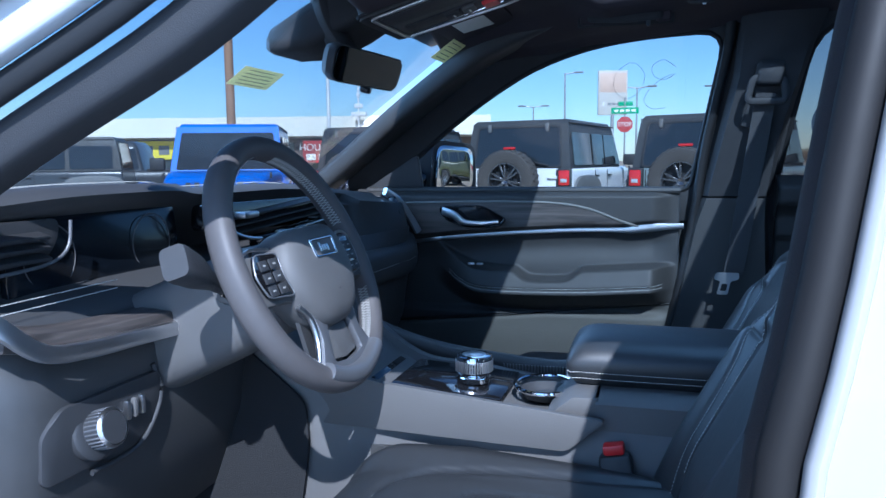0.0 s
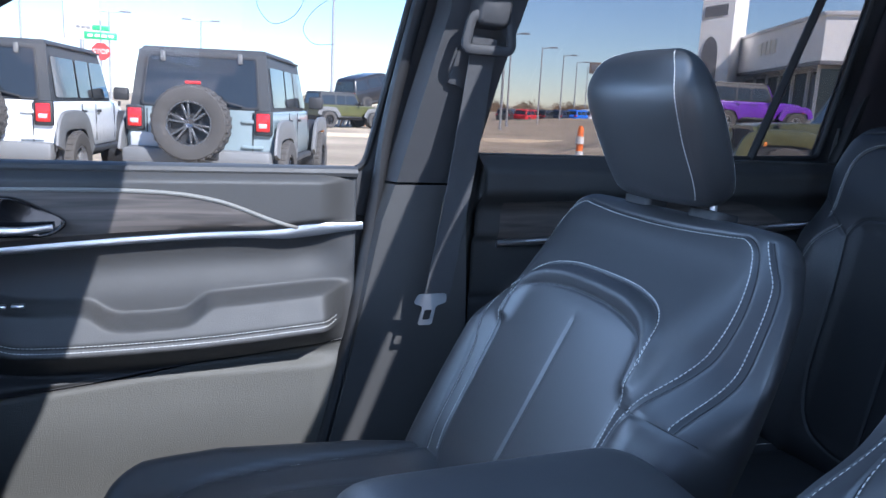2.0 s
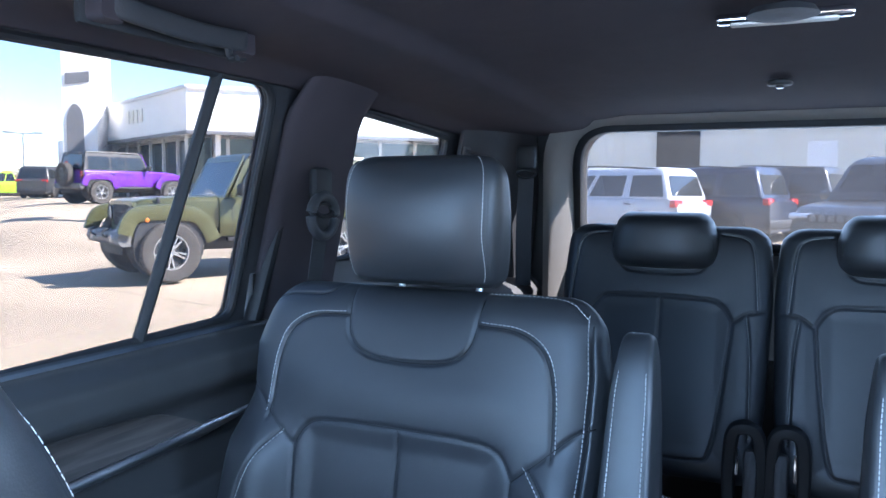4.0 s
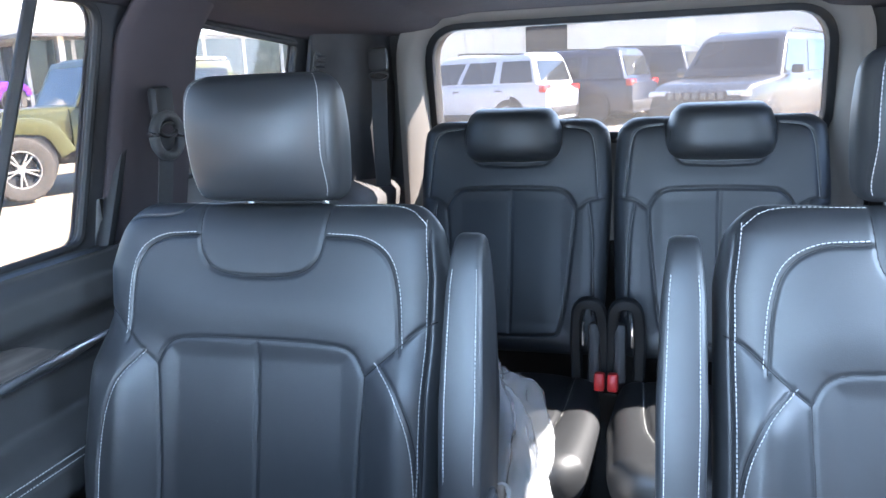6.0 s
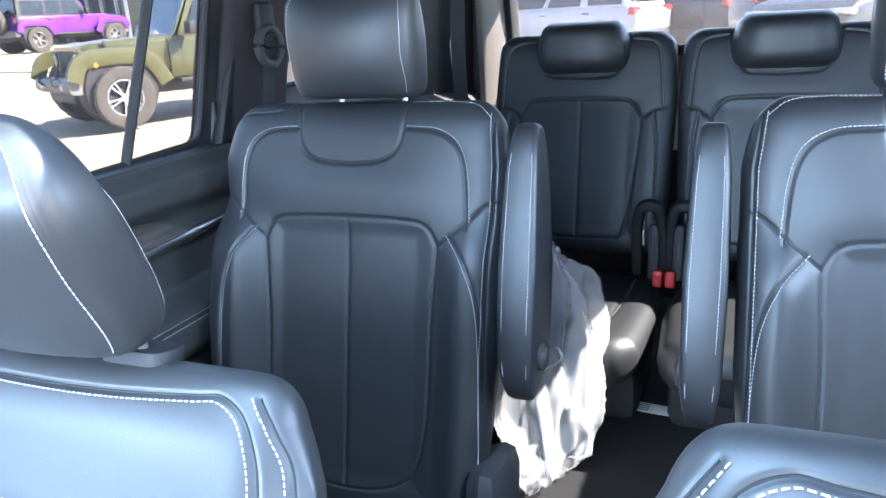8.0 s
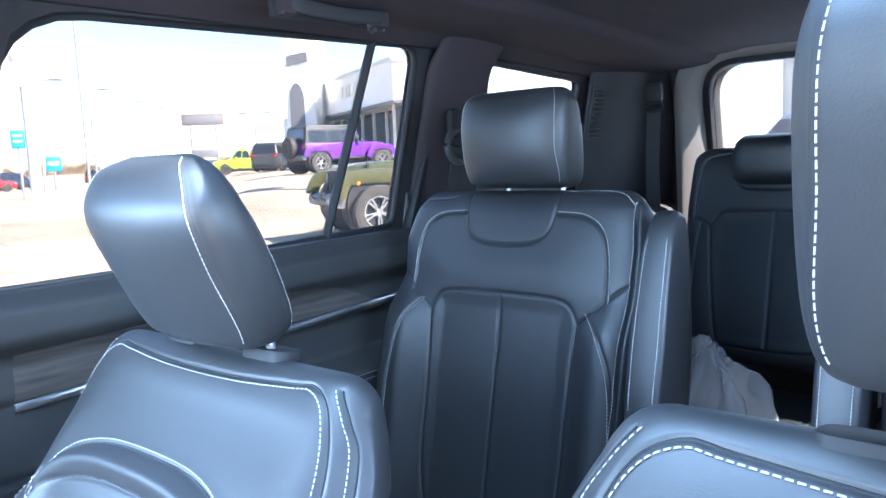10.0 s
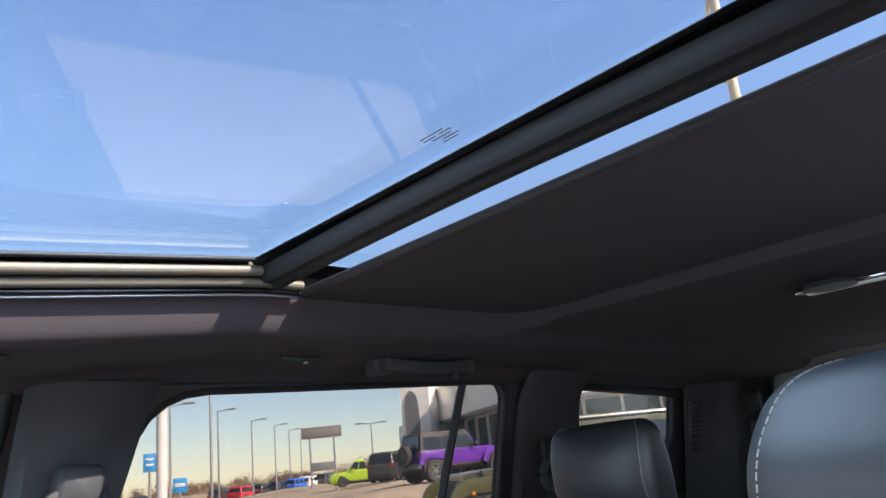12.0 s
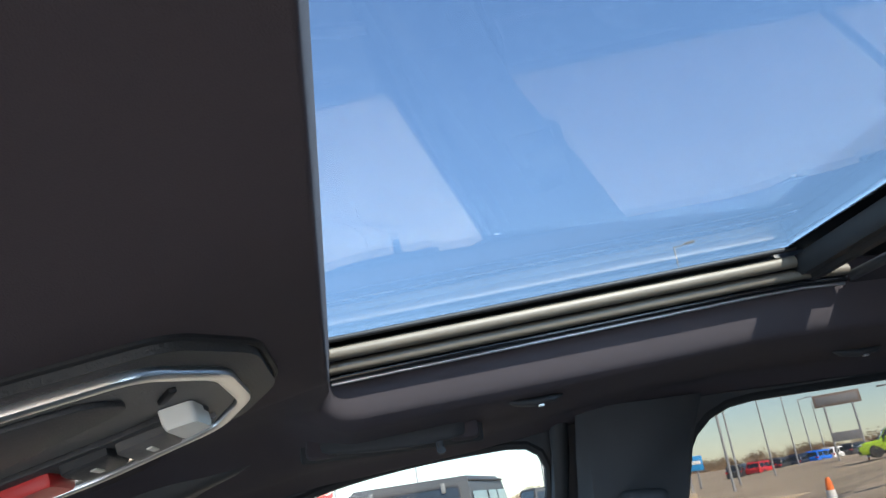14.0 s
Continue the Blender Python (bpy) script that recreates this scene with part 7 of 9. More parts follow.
# ---- loose things in the rear ----
def crumpled_bag():
    t = thing("plastic_bag", "crumpled clear plastic bag standing between the rear seats", "plastic bag", (1.26, 0.175, 0.49))
    m, nt, b = node_mat("clear_film")
    n, l = nt.nodes, nt.links
    b.inputs["Base Color"].default_value = (0.86, 0.88, 0.90, 1)
    b.inputs["Roughness"].default_value = 0.10
    tr, mix = n.new("ShaderNodeBsdfTransparent"), n.new("ShaderNodeMixShader")
    mix.inputs[0].default_value = 0.32
    l.new(tr.outputs[0], mix.inputs[1])
    l.new(b.outputs[0], mix.inputs[2])
    l.new(mix.outputs[0], n["Material Output"].inputs[0])
    bm = bmesh.new()
    bmesh.ops.create_icosphere(bm, subdivisions=6, radius=1)
    for v in bm.verts:
        p = v.co.copy()
        fold = noise.noise(Vector((p.x * 2.2, p.y * 2.2, p.z * 0.7)))
        crease = 1 - abs(noise.noise(Vector((p.x * 4.0 + 3, p.y * 4.0, p.z * 1.4)))) * 2 - 0.4 * abs(noise.noise(Vector((p.x * 7.0, p.y * 7.0 + 5, p.z * 2.5))))
        w = fold * 0.34 + 0.16 * crease + noise.noise(p * 8.0) * 0.012
        k = 1.0 - 0.30 * max(0.0, p.z) ** 1.5
        v.co = Vector((p.x * 0.23 * k, p.y * 0.105 * k, 0.26 + p.z * 0.27)) + p * (w * 0.13 - 0.02)
        v.co.z = max(v.co.z, 0.004)
    put("film", from_bm(bm), m, t, "clear crumpled film", sharp=180)
    put("handle_loop", sweep(curve([(-0.19, -0.02, 0.33), (-0.20, -0.045, 0.345), (-0.195, -0.07, 0.365), (-0.185, -0.06, 0.380), (-0.182, -0.03, 0.360)], 30, closed=True)[:-1], oval(0.004, 0.002, 8), closed=True), m, t, "folded handle loop")


crumpled_bag()
lb = thing("paper_label", "white printed paper label lying on the carpet", "paper label", (1.583, 0.016, 0.492), (0, 0, 84))
put("sheet", rbox(0.11, 0.045, 0.0015, 0.0005), M_PAPER, lb)
for k in range(4):
    put("print_bar", rbox(0.045, 0.003, 0.0006, 0.0, (0.018, -0.014 + 0.009 * k, 0.001)), M_GREYPLASTIC, lb, "unreadable printed line")

# ---- outside: ground ----
def asphalt(name, base, crack=0.5):
    m, nt, b = node_mat(name)
    n, l = nt.nodes, nt.links
    tc = n.new("ShaderNodeTexCoord")
    big, fine = n.new("ShaderNodeTexNoise"), n.new("ShaderNodeTexNoise")
    big.inputs["Scale"].default_value, big.inputs["Detail"].default_value = 0.22, 8
    fine.inputs["Scale"].default_value, fine.inputs["Detail"].default_value = 35, 4
    vor = n.new("ShaderNodeTexVoronoi")
    vor.feature = "DISTANCE_TO_EDGE"
    vor.inputs["Scale"].default_value = 0.22
    warp = n.new("ShaderNodeMix")
    warp.data_type = "VECTOR"
    warp.inputs[0].default_value = 0.35
    l.new(tc.outputs["Object"], warp.inputs[4])
    l.new(big.outputs["Color"], warp.inputs[5])
    l.new(tc.outputs["Object"], big.inputs["Vector"])
    l.new(tc.outputs["Object"], fine.inputs["Vector"])
    l.new(warp.outputs[1], vor.inputs["Vector"])
    ramp = n.new("ShaderNodeValToRGB")
    ramp.color_ramp.elements[0].position, ramp.color_ramp.elements[0].color = 0.32, (*[c * 0.72 for c in base], 1)
    ramp.color_ramp.elements[1].position, ramp.color_ramp.elements[1].color = 0.66, (*[min(1, c * 1.18) for c in base], 1)
    l.new(big.outputs[0], ramp.inputs[0])
    mul = n.new("ShaderNodeMix")
    mul.data_type, mul.blend_type = "RGBA", "MULTIPLY"
    mul.inputs[0].default_value = 0.5
    l.new(ramp.outputs[0], mul.inputs[6])
    l.new(fine.outputs["Color"], mul.inputs[7])
    cr = n.new("ShaderNodeMapRange")
    cr.inputs[2].default_value, cr.inputs[3].default_value, cr.inputs[4].default_value = 0.005, 1 - crack, 1.0
    l.new(vor.outputs["Distance"], cr.inputs[0])
    sc = n.new("ShaderNodeVectorMath")
    sc.operation = "SCALE"
    l.new(mul.outputs[2], sc.inputs[0])
    l.new(cr.outputs[0], sc.inputs["Scale"])
    l.new(sc.outputs[0], b.inputs["Base Color"])
    b.inputs["Roughness"].default_value = 0.95
    b.inputs["Specular IOR Level"].default_value = 0.2
    bump = n.new("ShaderNodeBump")
    bump.inputs["Strength"].default_value, bump.inputs["Distance"].default_value = 0.3, 0.006
    l.new(fine.outputs[0], bump.inputs["Height"])
    l.new(bump.outputs[0], b.inputs["Normal"])
    return m


M_LOT = asphalt("dusty_asphalt", (0.45, 0.365, 0.265))
M_ROAD = asphalt("darker_asphalt", (0.36, 0.29, 0.21), 0.6)
M_KERB = surface("concrete_kerb", (0.40, 0.33, 0.24), 0.9, scale=2, spread=0.2, grain=0.4, grain_scale=60)


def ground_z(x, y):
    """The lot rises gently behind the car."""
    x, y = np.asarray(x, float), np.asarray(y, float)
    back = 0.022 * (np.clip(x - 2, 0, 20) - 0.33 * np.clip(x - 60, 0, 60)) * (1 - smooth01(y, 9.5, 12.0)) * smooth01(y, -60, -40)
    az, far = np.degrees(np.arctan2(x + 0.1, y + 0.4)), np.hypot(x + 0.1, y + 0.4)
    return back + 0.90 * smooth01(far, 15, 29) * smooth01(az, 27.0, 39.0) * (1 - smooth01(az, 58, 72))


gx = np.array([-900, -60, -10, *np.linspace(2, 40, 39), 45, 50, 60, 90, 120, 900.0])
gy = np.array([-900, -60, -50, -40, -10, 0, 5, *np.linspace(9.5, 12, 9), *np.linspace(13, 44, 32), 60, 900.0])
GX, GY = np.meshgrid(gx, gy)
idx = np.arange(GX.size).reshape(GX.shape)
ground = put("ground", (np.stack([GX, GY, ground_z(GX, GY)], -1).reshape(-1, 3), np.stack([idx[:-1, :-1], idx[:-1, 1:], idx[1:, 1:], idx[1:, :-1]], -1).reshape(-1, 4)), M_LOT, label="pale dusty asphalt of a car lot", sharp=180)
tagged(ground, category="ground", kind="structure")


def strip(name, p, q, w, z, mat, lbl):
    """A flat strip of ground from p to q."""
    p, q = np.array(p, float), np.array(q, float)
    d = (q - p) / np.linalg.norm(q - p)
    s = np.array((-d[1], d[0])) * w / 2
    g = slab([p - s, q - s, q + s, p + s], (), lambda a, b, h: (a, b, h), z, 0.0)
    return tagged(put(name, g, mat, label=lbl), category="pavement", kind="structure")


strip("road", (-60, 19.5), (90, 19.5), 8.0, 0.006, M_ROAD, "darker asphalt lane across the lot")
strip("kerb_near", (3.0, 12.6), (70, 14.6), 0.30, 0.02, M_KERB, "low pale concrete joint in the lot")
strip("kerb_far", (-60, 27.5), (90, 30.5), 0.4, 0.14, M_KERB, "pale concrete kerb at the far side of the lane")

# ---- vehicles ----
M_TYRE = surface("dusty_tyre", (0.055, 0.050, 0.046), 0.9, scale=8, grain=0.8, grain_scale=120)
M_CARGLASS = surface("dark_car_glass", (0.020, 0.024, 0.028), 0.05, spread=0.05, rough_spread=0.03, coat=0.3)
M_LAMP = surface("red_lamp", (0.50, 0.02, 0.02), 0.18, coat=0.5)
M_LENS = surface("clear_lamp", (0.55, 0.57, 0.60), 0.12, 0.4, coat=0.5)
M_AMBER = surface("amber_lamp", (0.75, 0.22, 0.03), 0.2, coat=0.4)
M_ALLOY = surface("alloy_rim", (0.52, 0.52, 0.53), 0.3, 0.9)
M_DARKALLOY = surface("dark_alloy_rim", (0.035, 0.035, 0.038), 0.25, 0.5)
M_TRIMGREY = surface("grey_fender", (0.13, 0.13, 0.13), 0.55, grain=0.3)
M_BLACKTRIM = surface("black_trim", (0.022, 0.022, 0.024), 0.6)
M_HARDTOP = surface("grained_hard_top", (0.040, 0.041, 0.043), 0.55, grain=0.4, grain_scale=60)
M_SPARERIM = surface("machined_black_rim", (0.16, 0.16, 0.17), 0.28, 0.85)
M_PLATE = surface("plate_bar", (0.45, 0.46, 0.48), 0.5)


def paint(name, color, rough=0.3):
    return surface(name, color, rough, coat=0.35, spread=0.06, scale=1.5, rough_spread=0.05)


P_WHITE = paint("white_paint", (0.76, 0.77, 0.78))
P_SLATE = paint("grey_blue_paint", (0.21, 0.26, 0.275))
P_GREEN = paint("olive_green_paint", (0.068, 0.070, 0.026))
P_PURPLE = paint("purple_paint", (0.11, 0.02, 0.30))
P_BLUE = paint("bright_blue_paint", (0.010, 0.13, 0.60))
P_BLACK = paint("black_paint", (0.018, 0.018, 0.020))
P_GREY = paint("graphite_paint", (0.040, 0.042, 0.046))
P_SILVER = paint("silver_paint", (0.48, 0.49, 0.51))
P_RED = paint("red_paint", (0.52, 0.02, 0.025))
P_LIME = paint("lime_paint", (0.34, 0.52, 0.03))
P_NAVY = paint("navy_paint", (0.018, 0.027, 0.052))


def wheel_parts(parent, at, R, W, rim_mat, spokes=5, flip=1, knobs=True):
    """A tyre and its rim, axle along y."""
    x, y, z = at
    r = R * 0.60
    ty = lathe([(r, -W / 2 * 0.85), (R * 0.80, -W / 2), (R * 0.95, -W / 2 * 0.92), (R, -W / 2 * 0.72), (R, W / 2 * 0.72), (R * 0.95, W / 2 * 0.92), (R * 0.80, W / 2), (r, W / 2 * 0.85), (r * 0.95, 0), (r, -W / 2 * 0.85)], 40)
    geos = [ty]
    if knobs:
        for i in range(30):
            for s in (-1, 1):
                a = (i + 0.25 * s) / 30 * 2 * math.pi
                geos.append(rbox(R * 0.055, R * 0.11, W * 0.34, 0.006, (R * 0.99 * math.cos(a), R * 0.99 * math.sin(a), s * W * 0.24), (0, 0, math.degrees(a)), 1))
    tyre = put("tyre", move(join(*geos), (x, y, z), (90, 0, 0)), M_TYRE, parent, "dusty black tyre")
    face = -W / 2 * 0.62
    rim = [lathe([(r * 1.0, -W * 0.40), (r * 0.93, -W * 0.40), (r * 0.90, -W * 0.2), (r * 0.90, W * 0.3), (r, W * 0.3)], 40), lathe([(0, face * 0.8), (r * 0.20, face), (r * 0.24, face * 0.8), (r * 0.24, 0.0), (0, 0)], 20)]
    for i in range(spokes):
        a = i / spokes * 2 * math.pi + 0.3
        for s in (-1, 1):
            rim.append(move(rbox(r * 0.80, r * 0.10, W * 0.14, 0.004, (r * 0.55, s * r * 0.085, face * 0.80), (0, 0, s * 9), 1), (0, 0, 0), (0, 0, math.degrees(a))))
    g = join(*rim)
    g = move(g, (0, 0, 0), (0, 0 if flip > 0 else 180, 0))
    put("rim", move(g, (x, y, z), (-90, 0, 0)), rim_mat, parent, "spoked alloy rim")
    put("rim_back", move(lathe([(0, 0.0), (r * 0.92, 0.0), (r * 0.92, 0.012), (0, 0.012)], 24), (x, y, z), (90, 0, 0)), M_BLACKTRIM, parent)
    return tyre


def offroader(lbl, at, az, body_mat, top_mat=None, fender_mat=None, rim_mat=None, rear=True, front=True, group="parked off-road cars"):
    """A boxy four-door off-road car; x forward. az: its heading, clockwise from +y."""
    t = thing("offroad_car", lbl, "car", (at[0], at[1], 0), (0, 0, 90 - az), group=group)
    top_mat, fender_mat, rim_mat = top_mat or M_HARDTOP, fender_mat or M_TRIMGREY, rim_mat or M_DARKALLOY
    tub = loft([[(x, y, z) for y, z in rounded([(-w, 0.60), (w, 0.60), (w + 0.02, 0.80), (w, 1.10), (w - 0.03, 1.16), (-w + 0.03, 1.16), (-w, 1.10), (-w - 0.02, 0.80)], 0.03, 3)] for x, w in ((-1.98, 0.76), (-1.95, 0.79), (0.60, 0.79), (0.68, 0.76))])
    put("body", tub, body_mat, t, "painted tub of the car")
    put("hood", loft([[(x, y, z) for y, z in rounded([(-w, 0.72), (w, 0.72), (w, h - 0.05), (w - 0.06, h), (-w + 0.06, h), (-w, h - 0.05)], 0.04, 4)] for x, w, h in ((0.66, 0.74, 1.175), (1.2, 0.68, 1.165), (1.70, 0.60, 1.13), (1.76, 0.58, 1.10))]), body_mat, t, "painted hood")
    # hard top and its windows
    put("hard_top", loft([[(x0 + s * q, y, z) for s, y in ((0, -w), (0, w), (1, w - 0.02), (1, -w + 0.02))] for z, w, x0, q in ((1.16, 0.765, -1.96, 2.48), (1.60, 0.715, -1.90, 2.20), (1.76, 0.695, -1.86, 2.06), (1.815, 0.66, -1.80, 1.92))]), top_mat, t, "hard top over the cabin", sharp=30)
    put("roof_gutter", tube(np.array([(-1.84, -0.70, 1.765), (0.20, -0.70, 1.765)]), 0.012, 8), M_BLACKTRIM, t)
    put("roof_gutter", tube(np.array([(-1.84, 0.70, 1.765), (0.20, 0.70, 1.765)]), 0.012, 8), M_BLACKTRIM, t)
    side = lambda a, b, d, s: (a, s * (0.768 - 0.114 * (b - 1.16) + d), b)
    for s in (-1, 1):
        for (a0, a1, b0, b1, sl) in ((-1.80, -1.02, 1.20, 1.64, 0.0), (-0.94, -0.42, 1.20, 1.64, 0.0), (-0.36, 0.42, 1.20, 1.64, -0.24)):
            put("side_window", slab(rounded([(a0, b0), (a1, b0), (a1 + sl, b1), (a0, b1)], 0.04), (), lambda a, b, d, q=s: side(a, b, d, q), 0.008), M_CARGLASS, t, "dark side window")
        for a0 in (-0.98, -0.39, 0.50):
            put("door_gap", rbox(0.012, 0.008, 0.46, 0.002, (a0, s * 0.805, 0.90)), M_BLACKTRIM, t)
        for a0 in (-0.90, -0.28):
            put("door_handle", rbox(0.12, 0.03, 0.03, 0.008, (a0, s * 0.815, 1.04)), M_BLACKTRIM, t, "black door handle")
        put("mirror", rbox(0.10, 0.20, 0.17, 0.03, (0.40, s * 0.93, 1.27)), M_BLACKTRIM, t, "black door mirror")
        put("rocker_step", rbox(1.75, 0.10, 0.07, 0.02, (-0.28, s * 0.80, 0.56)), M_BLACKTRIM, t, "black side step")
        for x0 in (-1.42, 1.42):
            q = 1 if x0 > 0 else -1
            arc = np.array([(x0 + q * u, s * 0.85, z) for u, z in curve([(0.60, 0.66), (0.54, 0.83), (0.44, 0.925), (0.20, 0.955), (-0.22, 0.945), (-0.42, 0.88), (-0.54, 0.72), (-0.62, 0.56)], 36)])
            put("fender_flare", sweep(arc, rounded([(-0.11, -0.026), (0.10, -0.020), (0.11, 0.012), (-0.10, 0.026)], 0.012, 3), up=(0, 1, 0)), fender_mat, t, "moulded fender flare")
            wheel_parts(t, (x0, s * 0.80, 0.41), 0.41, 0.26, rim_mat, 5, -s)
            put("wheel_well", cyl(0.50, 0.34, (x0, s * 0.66, 0.52), (90, 0, 0), 20, 0.02), M_BLACKTRIM, t)
    put("underbody", rbox(3.7, 1.1, 0.20, 0.05, (-0.1, 0, 0.50)), M_BLACKTRIM, t)
    put("windscreen", slab(rounded([(-0.66, 0.0), (0.66, 0.0), (0.61, 0.50), (-0.61, 0.50)], 0.03), (), lambda a, b, d: (0.555 - 0.52 * b + d * 0.9, a, 1.19 + b), 0.015), M_CARGLASS, t, "dark reflecting windscreen")
    put("windscreen_frame", slab(rounded([(-0.735, -0.03), (0.735, -0.03), (0.68, 0.58), (-0.68, 0.58)], 0.03), [rounded([(-0.66, 0.0), (0.66, 0.0), (0.61, 0.50), (-0.61, 0.50)], 0.03)], lambda a, b, d: (0.545 - 0.52 * b + d * 0.9, a, 1.19 + b), 0.03), body_mat, t, "painted windscreen frame")
    rw = put("rear_window", slab(rounded([(-0.63, 1.19), (0.63, 1.19), (0.585, 1.71), (-0.585, 1.71)], 0.04), (), lambda a, b, d: (-1.966 + 0.155 * (b - 1.16) - d, a, b), 0.012), M_CARGLASS, t, "dark rear window")
    put("window_edge", slab(rounded([(-0.655, 1.168), (0.655, 1.168), (0.605, 1.735), (-0.605, 1.735)], 0.05), [rounded([(-0.625, 1.195), (0.625, 1.195), (0.58, 1.705), (-0.58, 1.705)], 0.04)], lambda a, b, d: (-1.968 + 0.155 * (b - 1.16) - d, a, b), 0.016, 0.003), M_BLACKTRIM, rw, "black window surround")
    if rear:
        for s in (-1, 1):
            lm = put("tail_lamp", rbox(0.06, 0.20, 0.27, 0.02, (-2.00, s * 0.70, 1.03)), M_BLACKTRIM, t, "square tail lamp in a black frame")
            put("lens", rbox(0.04, 0.15, 0.20, 0.015, (-2.025, s * 0.70, 1.035)), M_LAMP, lm, "red tail lamp lens")
            put("reverse_lens", rbox(0.012, 0.09, 0.05, 0.008, (-2.045, s * 0.70, 1.00)), M_LENS, lm, "clear reversing lens")
            put("reflector", rbox(0.02, 0.10, 0.05, 0.01, (-2.14, s * 0.42, 0.60)), M_LAMP, t, "red reflector")
            put("glass_hinge", rbox(0.03, 0.05, 0.11, 0.01, (-1.91, s * 0.42, 1.71)), M_TRIMGREY, t)
        put("rear_bumper", rbox(0.20, 1.62, 0.20, 0.05, (-2.06, 0, 0.62)), M_TRIMGREY, t, "grey moulded rear bumper")
        put("bumper_step", rbox(0.06, 0.50, 0.10, 0.02, (-2.15, 0, 0.66)), M_BLACKTRIM, t)
        put("tailgate_line", rbox(0.008, 0.012, 0.50, 0.002, (-1.984, -0.58, 0.89)), M_BLACKTRIM, t)
        put("tailgate_line", rbox(0.008, 0.012, 0.50, 0.002, (-1.984, 0.58, 0.89)), M_BLACKTRIM, t)
        for z in (0.76, 1.04):
            put("gate_hinge", rbox(0.03, 0.24, 0.035, 0.008, (-1.995, -0.58, z)), body_mat, t, "painted gate hinge")
        put("brake_lamp", rbox(0.04, 0.17, 0.035, 0.01, (-2.14, 0.03, 1.432)), M_LAMP, t, "red high brake lamp")
        put("lamp_bracket", rbox(0.05, 0.06, 0.38, 0.01, (-2.10, 0.03, 1.25)), M_BLACKTRIM, t)
        put("wiper", rbox(0.02, 0.34, 0.02, 0.004, (-2.0, -0.30, 1.235), (12, 0, 0)), M_BLACKTRIM, t)
        hold = put("spare_carrier", rbox(0.12, 0.26, 0.26, 0.03, (-2.05, 0.03, 0.98)), M_BLACKTRIM, t)
        tyre = wheel_parts(hold, (0, 0, 0), 0.405, 0.26, M_SPARERIM, 6, 1)
        for o in hold.children:
            o.matrix_basis = pose(-2.20, 0.03, 1.00, 0, 0, -90)
        put("plate", rbox(0.01, 0.30, 0.15, 0.004, (-2.015, 0.60, 0.80)), M_PLATE, t, "blank number plate")
        put("muffler", rbox(0.30, 0.75, 0.16, 0.06, (-1.80, 0.1, 0.44)), M_BLACKTRIM, t)
    if front:
        gr = put("grille", loft([[(x, y, z) for y, z in rounded([(-0.56, 0.66), (0.56, 0.66), (0.60, 1.02), (0.50, 1.10), (-0.50, 1.10), (-0.60, 1.02)], 0.04, 4)] for x in (1.70, 1.82)]), body_mat, t, "painted grille panel")
        for k in range(7):
            put("slot", rbox(0.03, 0.062, 0.30, 0.025, (1.82, -0.30 + 0.10 * k, 0.90)), M_BLACKTRIM, gr, "black grille slot")
        for s in (-1, 1):
            put("head_lamp", cyl(0.095, 0.05, (1.82, s * 0.46, 0.93), (0, 90, 0), 28, 0.015), M_LENS, t, "round head lamp")
            put("lamp_ring", tube(np.array([(1.84, s * 0.46 + 0.10 * math.cos(v), 0.93 + 0.10 * math.sin(v)) for v in np.linspace(0, 2 * math.pi, 28, endpoint=False)]), 0.012, 8, closed=True), M_BLACKTRIM, t)
            put("turn_lamp", rbox(0.06, 0.14, 0.07, 0.02, (1.72, s * 0.80, 0.86)), M_AMBER, t, "amber turn lamp")
            put("fog_lamp", cyl(0.055, 0.04, (2.08, s * 0.48, 0.60), (0, 90, 0), 20, 0.01), M_LENS, t, "fog lamp")
            put("tow_hook", tube(curve([(2.06, s * 0.30, 0.60), (2.14, s * 0.30, 0.64), (2.14, s * 0.30, 0.70), (2.06, s * 0.30, 0.72)], 12), 0.016, 8), M_BLACKTRIM, t)
        put("front_bumper", loft([[(x, y, z) for x, z in rounded([(1.86, 0.50), (2.05, 0.50), (2.10, 0.58), (2.06, 0.70), (1.86, 0.70)], 0.03, 3)] for y in (-0.80, -0.55, 0.55, 0.80)]), M_TRIMGREY, t, "moulded front bumper")
        put("hood_latch", rbox(0.05, 0.03, 0.08, 0.01, (1.50, 0.64, 1.12)), M_BLACKTRIM, t)
        put("hood_latch", rbox(0.05, 0.03, 0.08, 0.01, (1.50, -0.64, 1.12)), M_BLACKTRIM, t)
        put("skid", rbox(0.10, 0.9, 0.14, 0.03, (1.90, 0, 0.42)), M_BLACKTRIM, t)
    return t


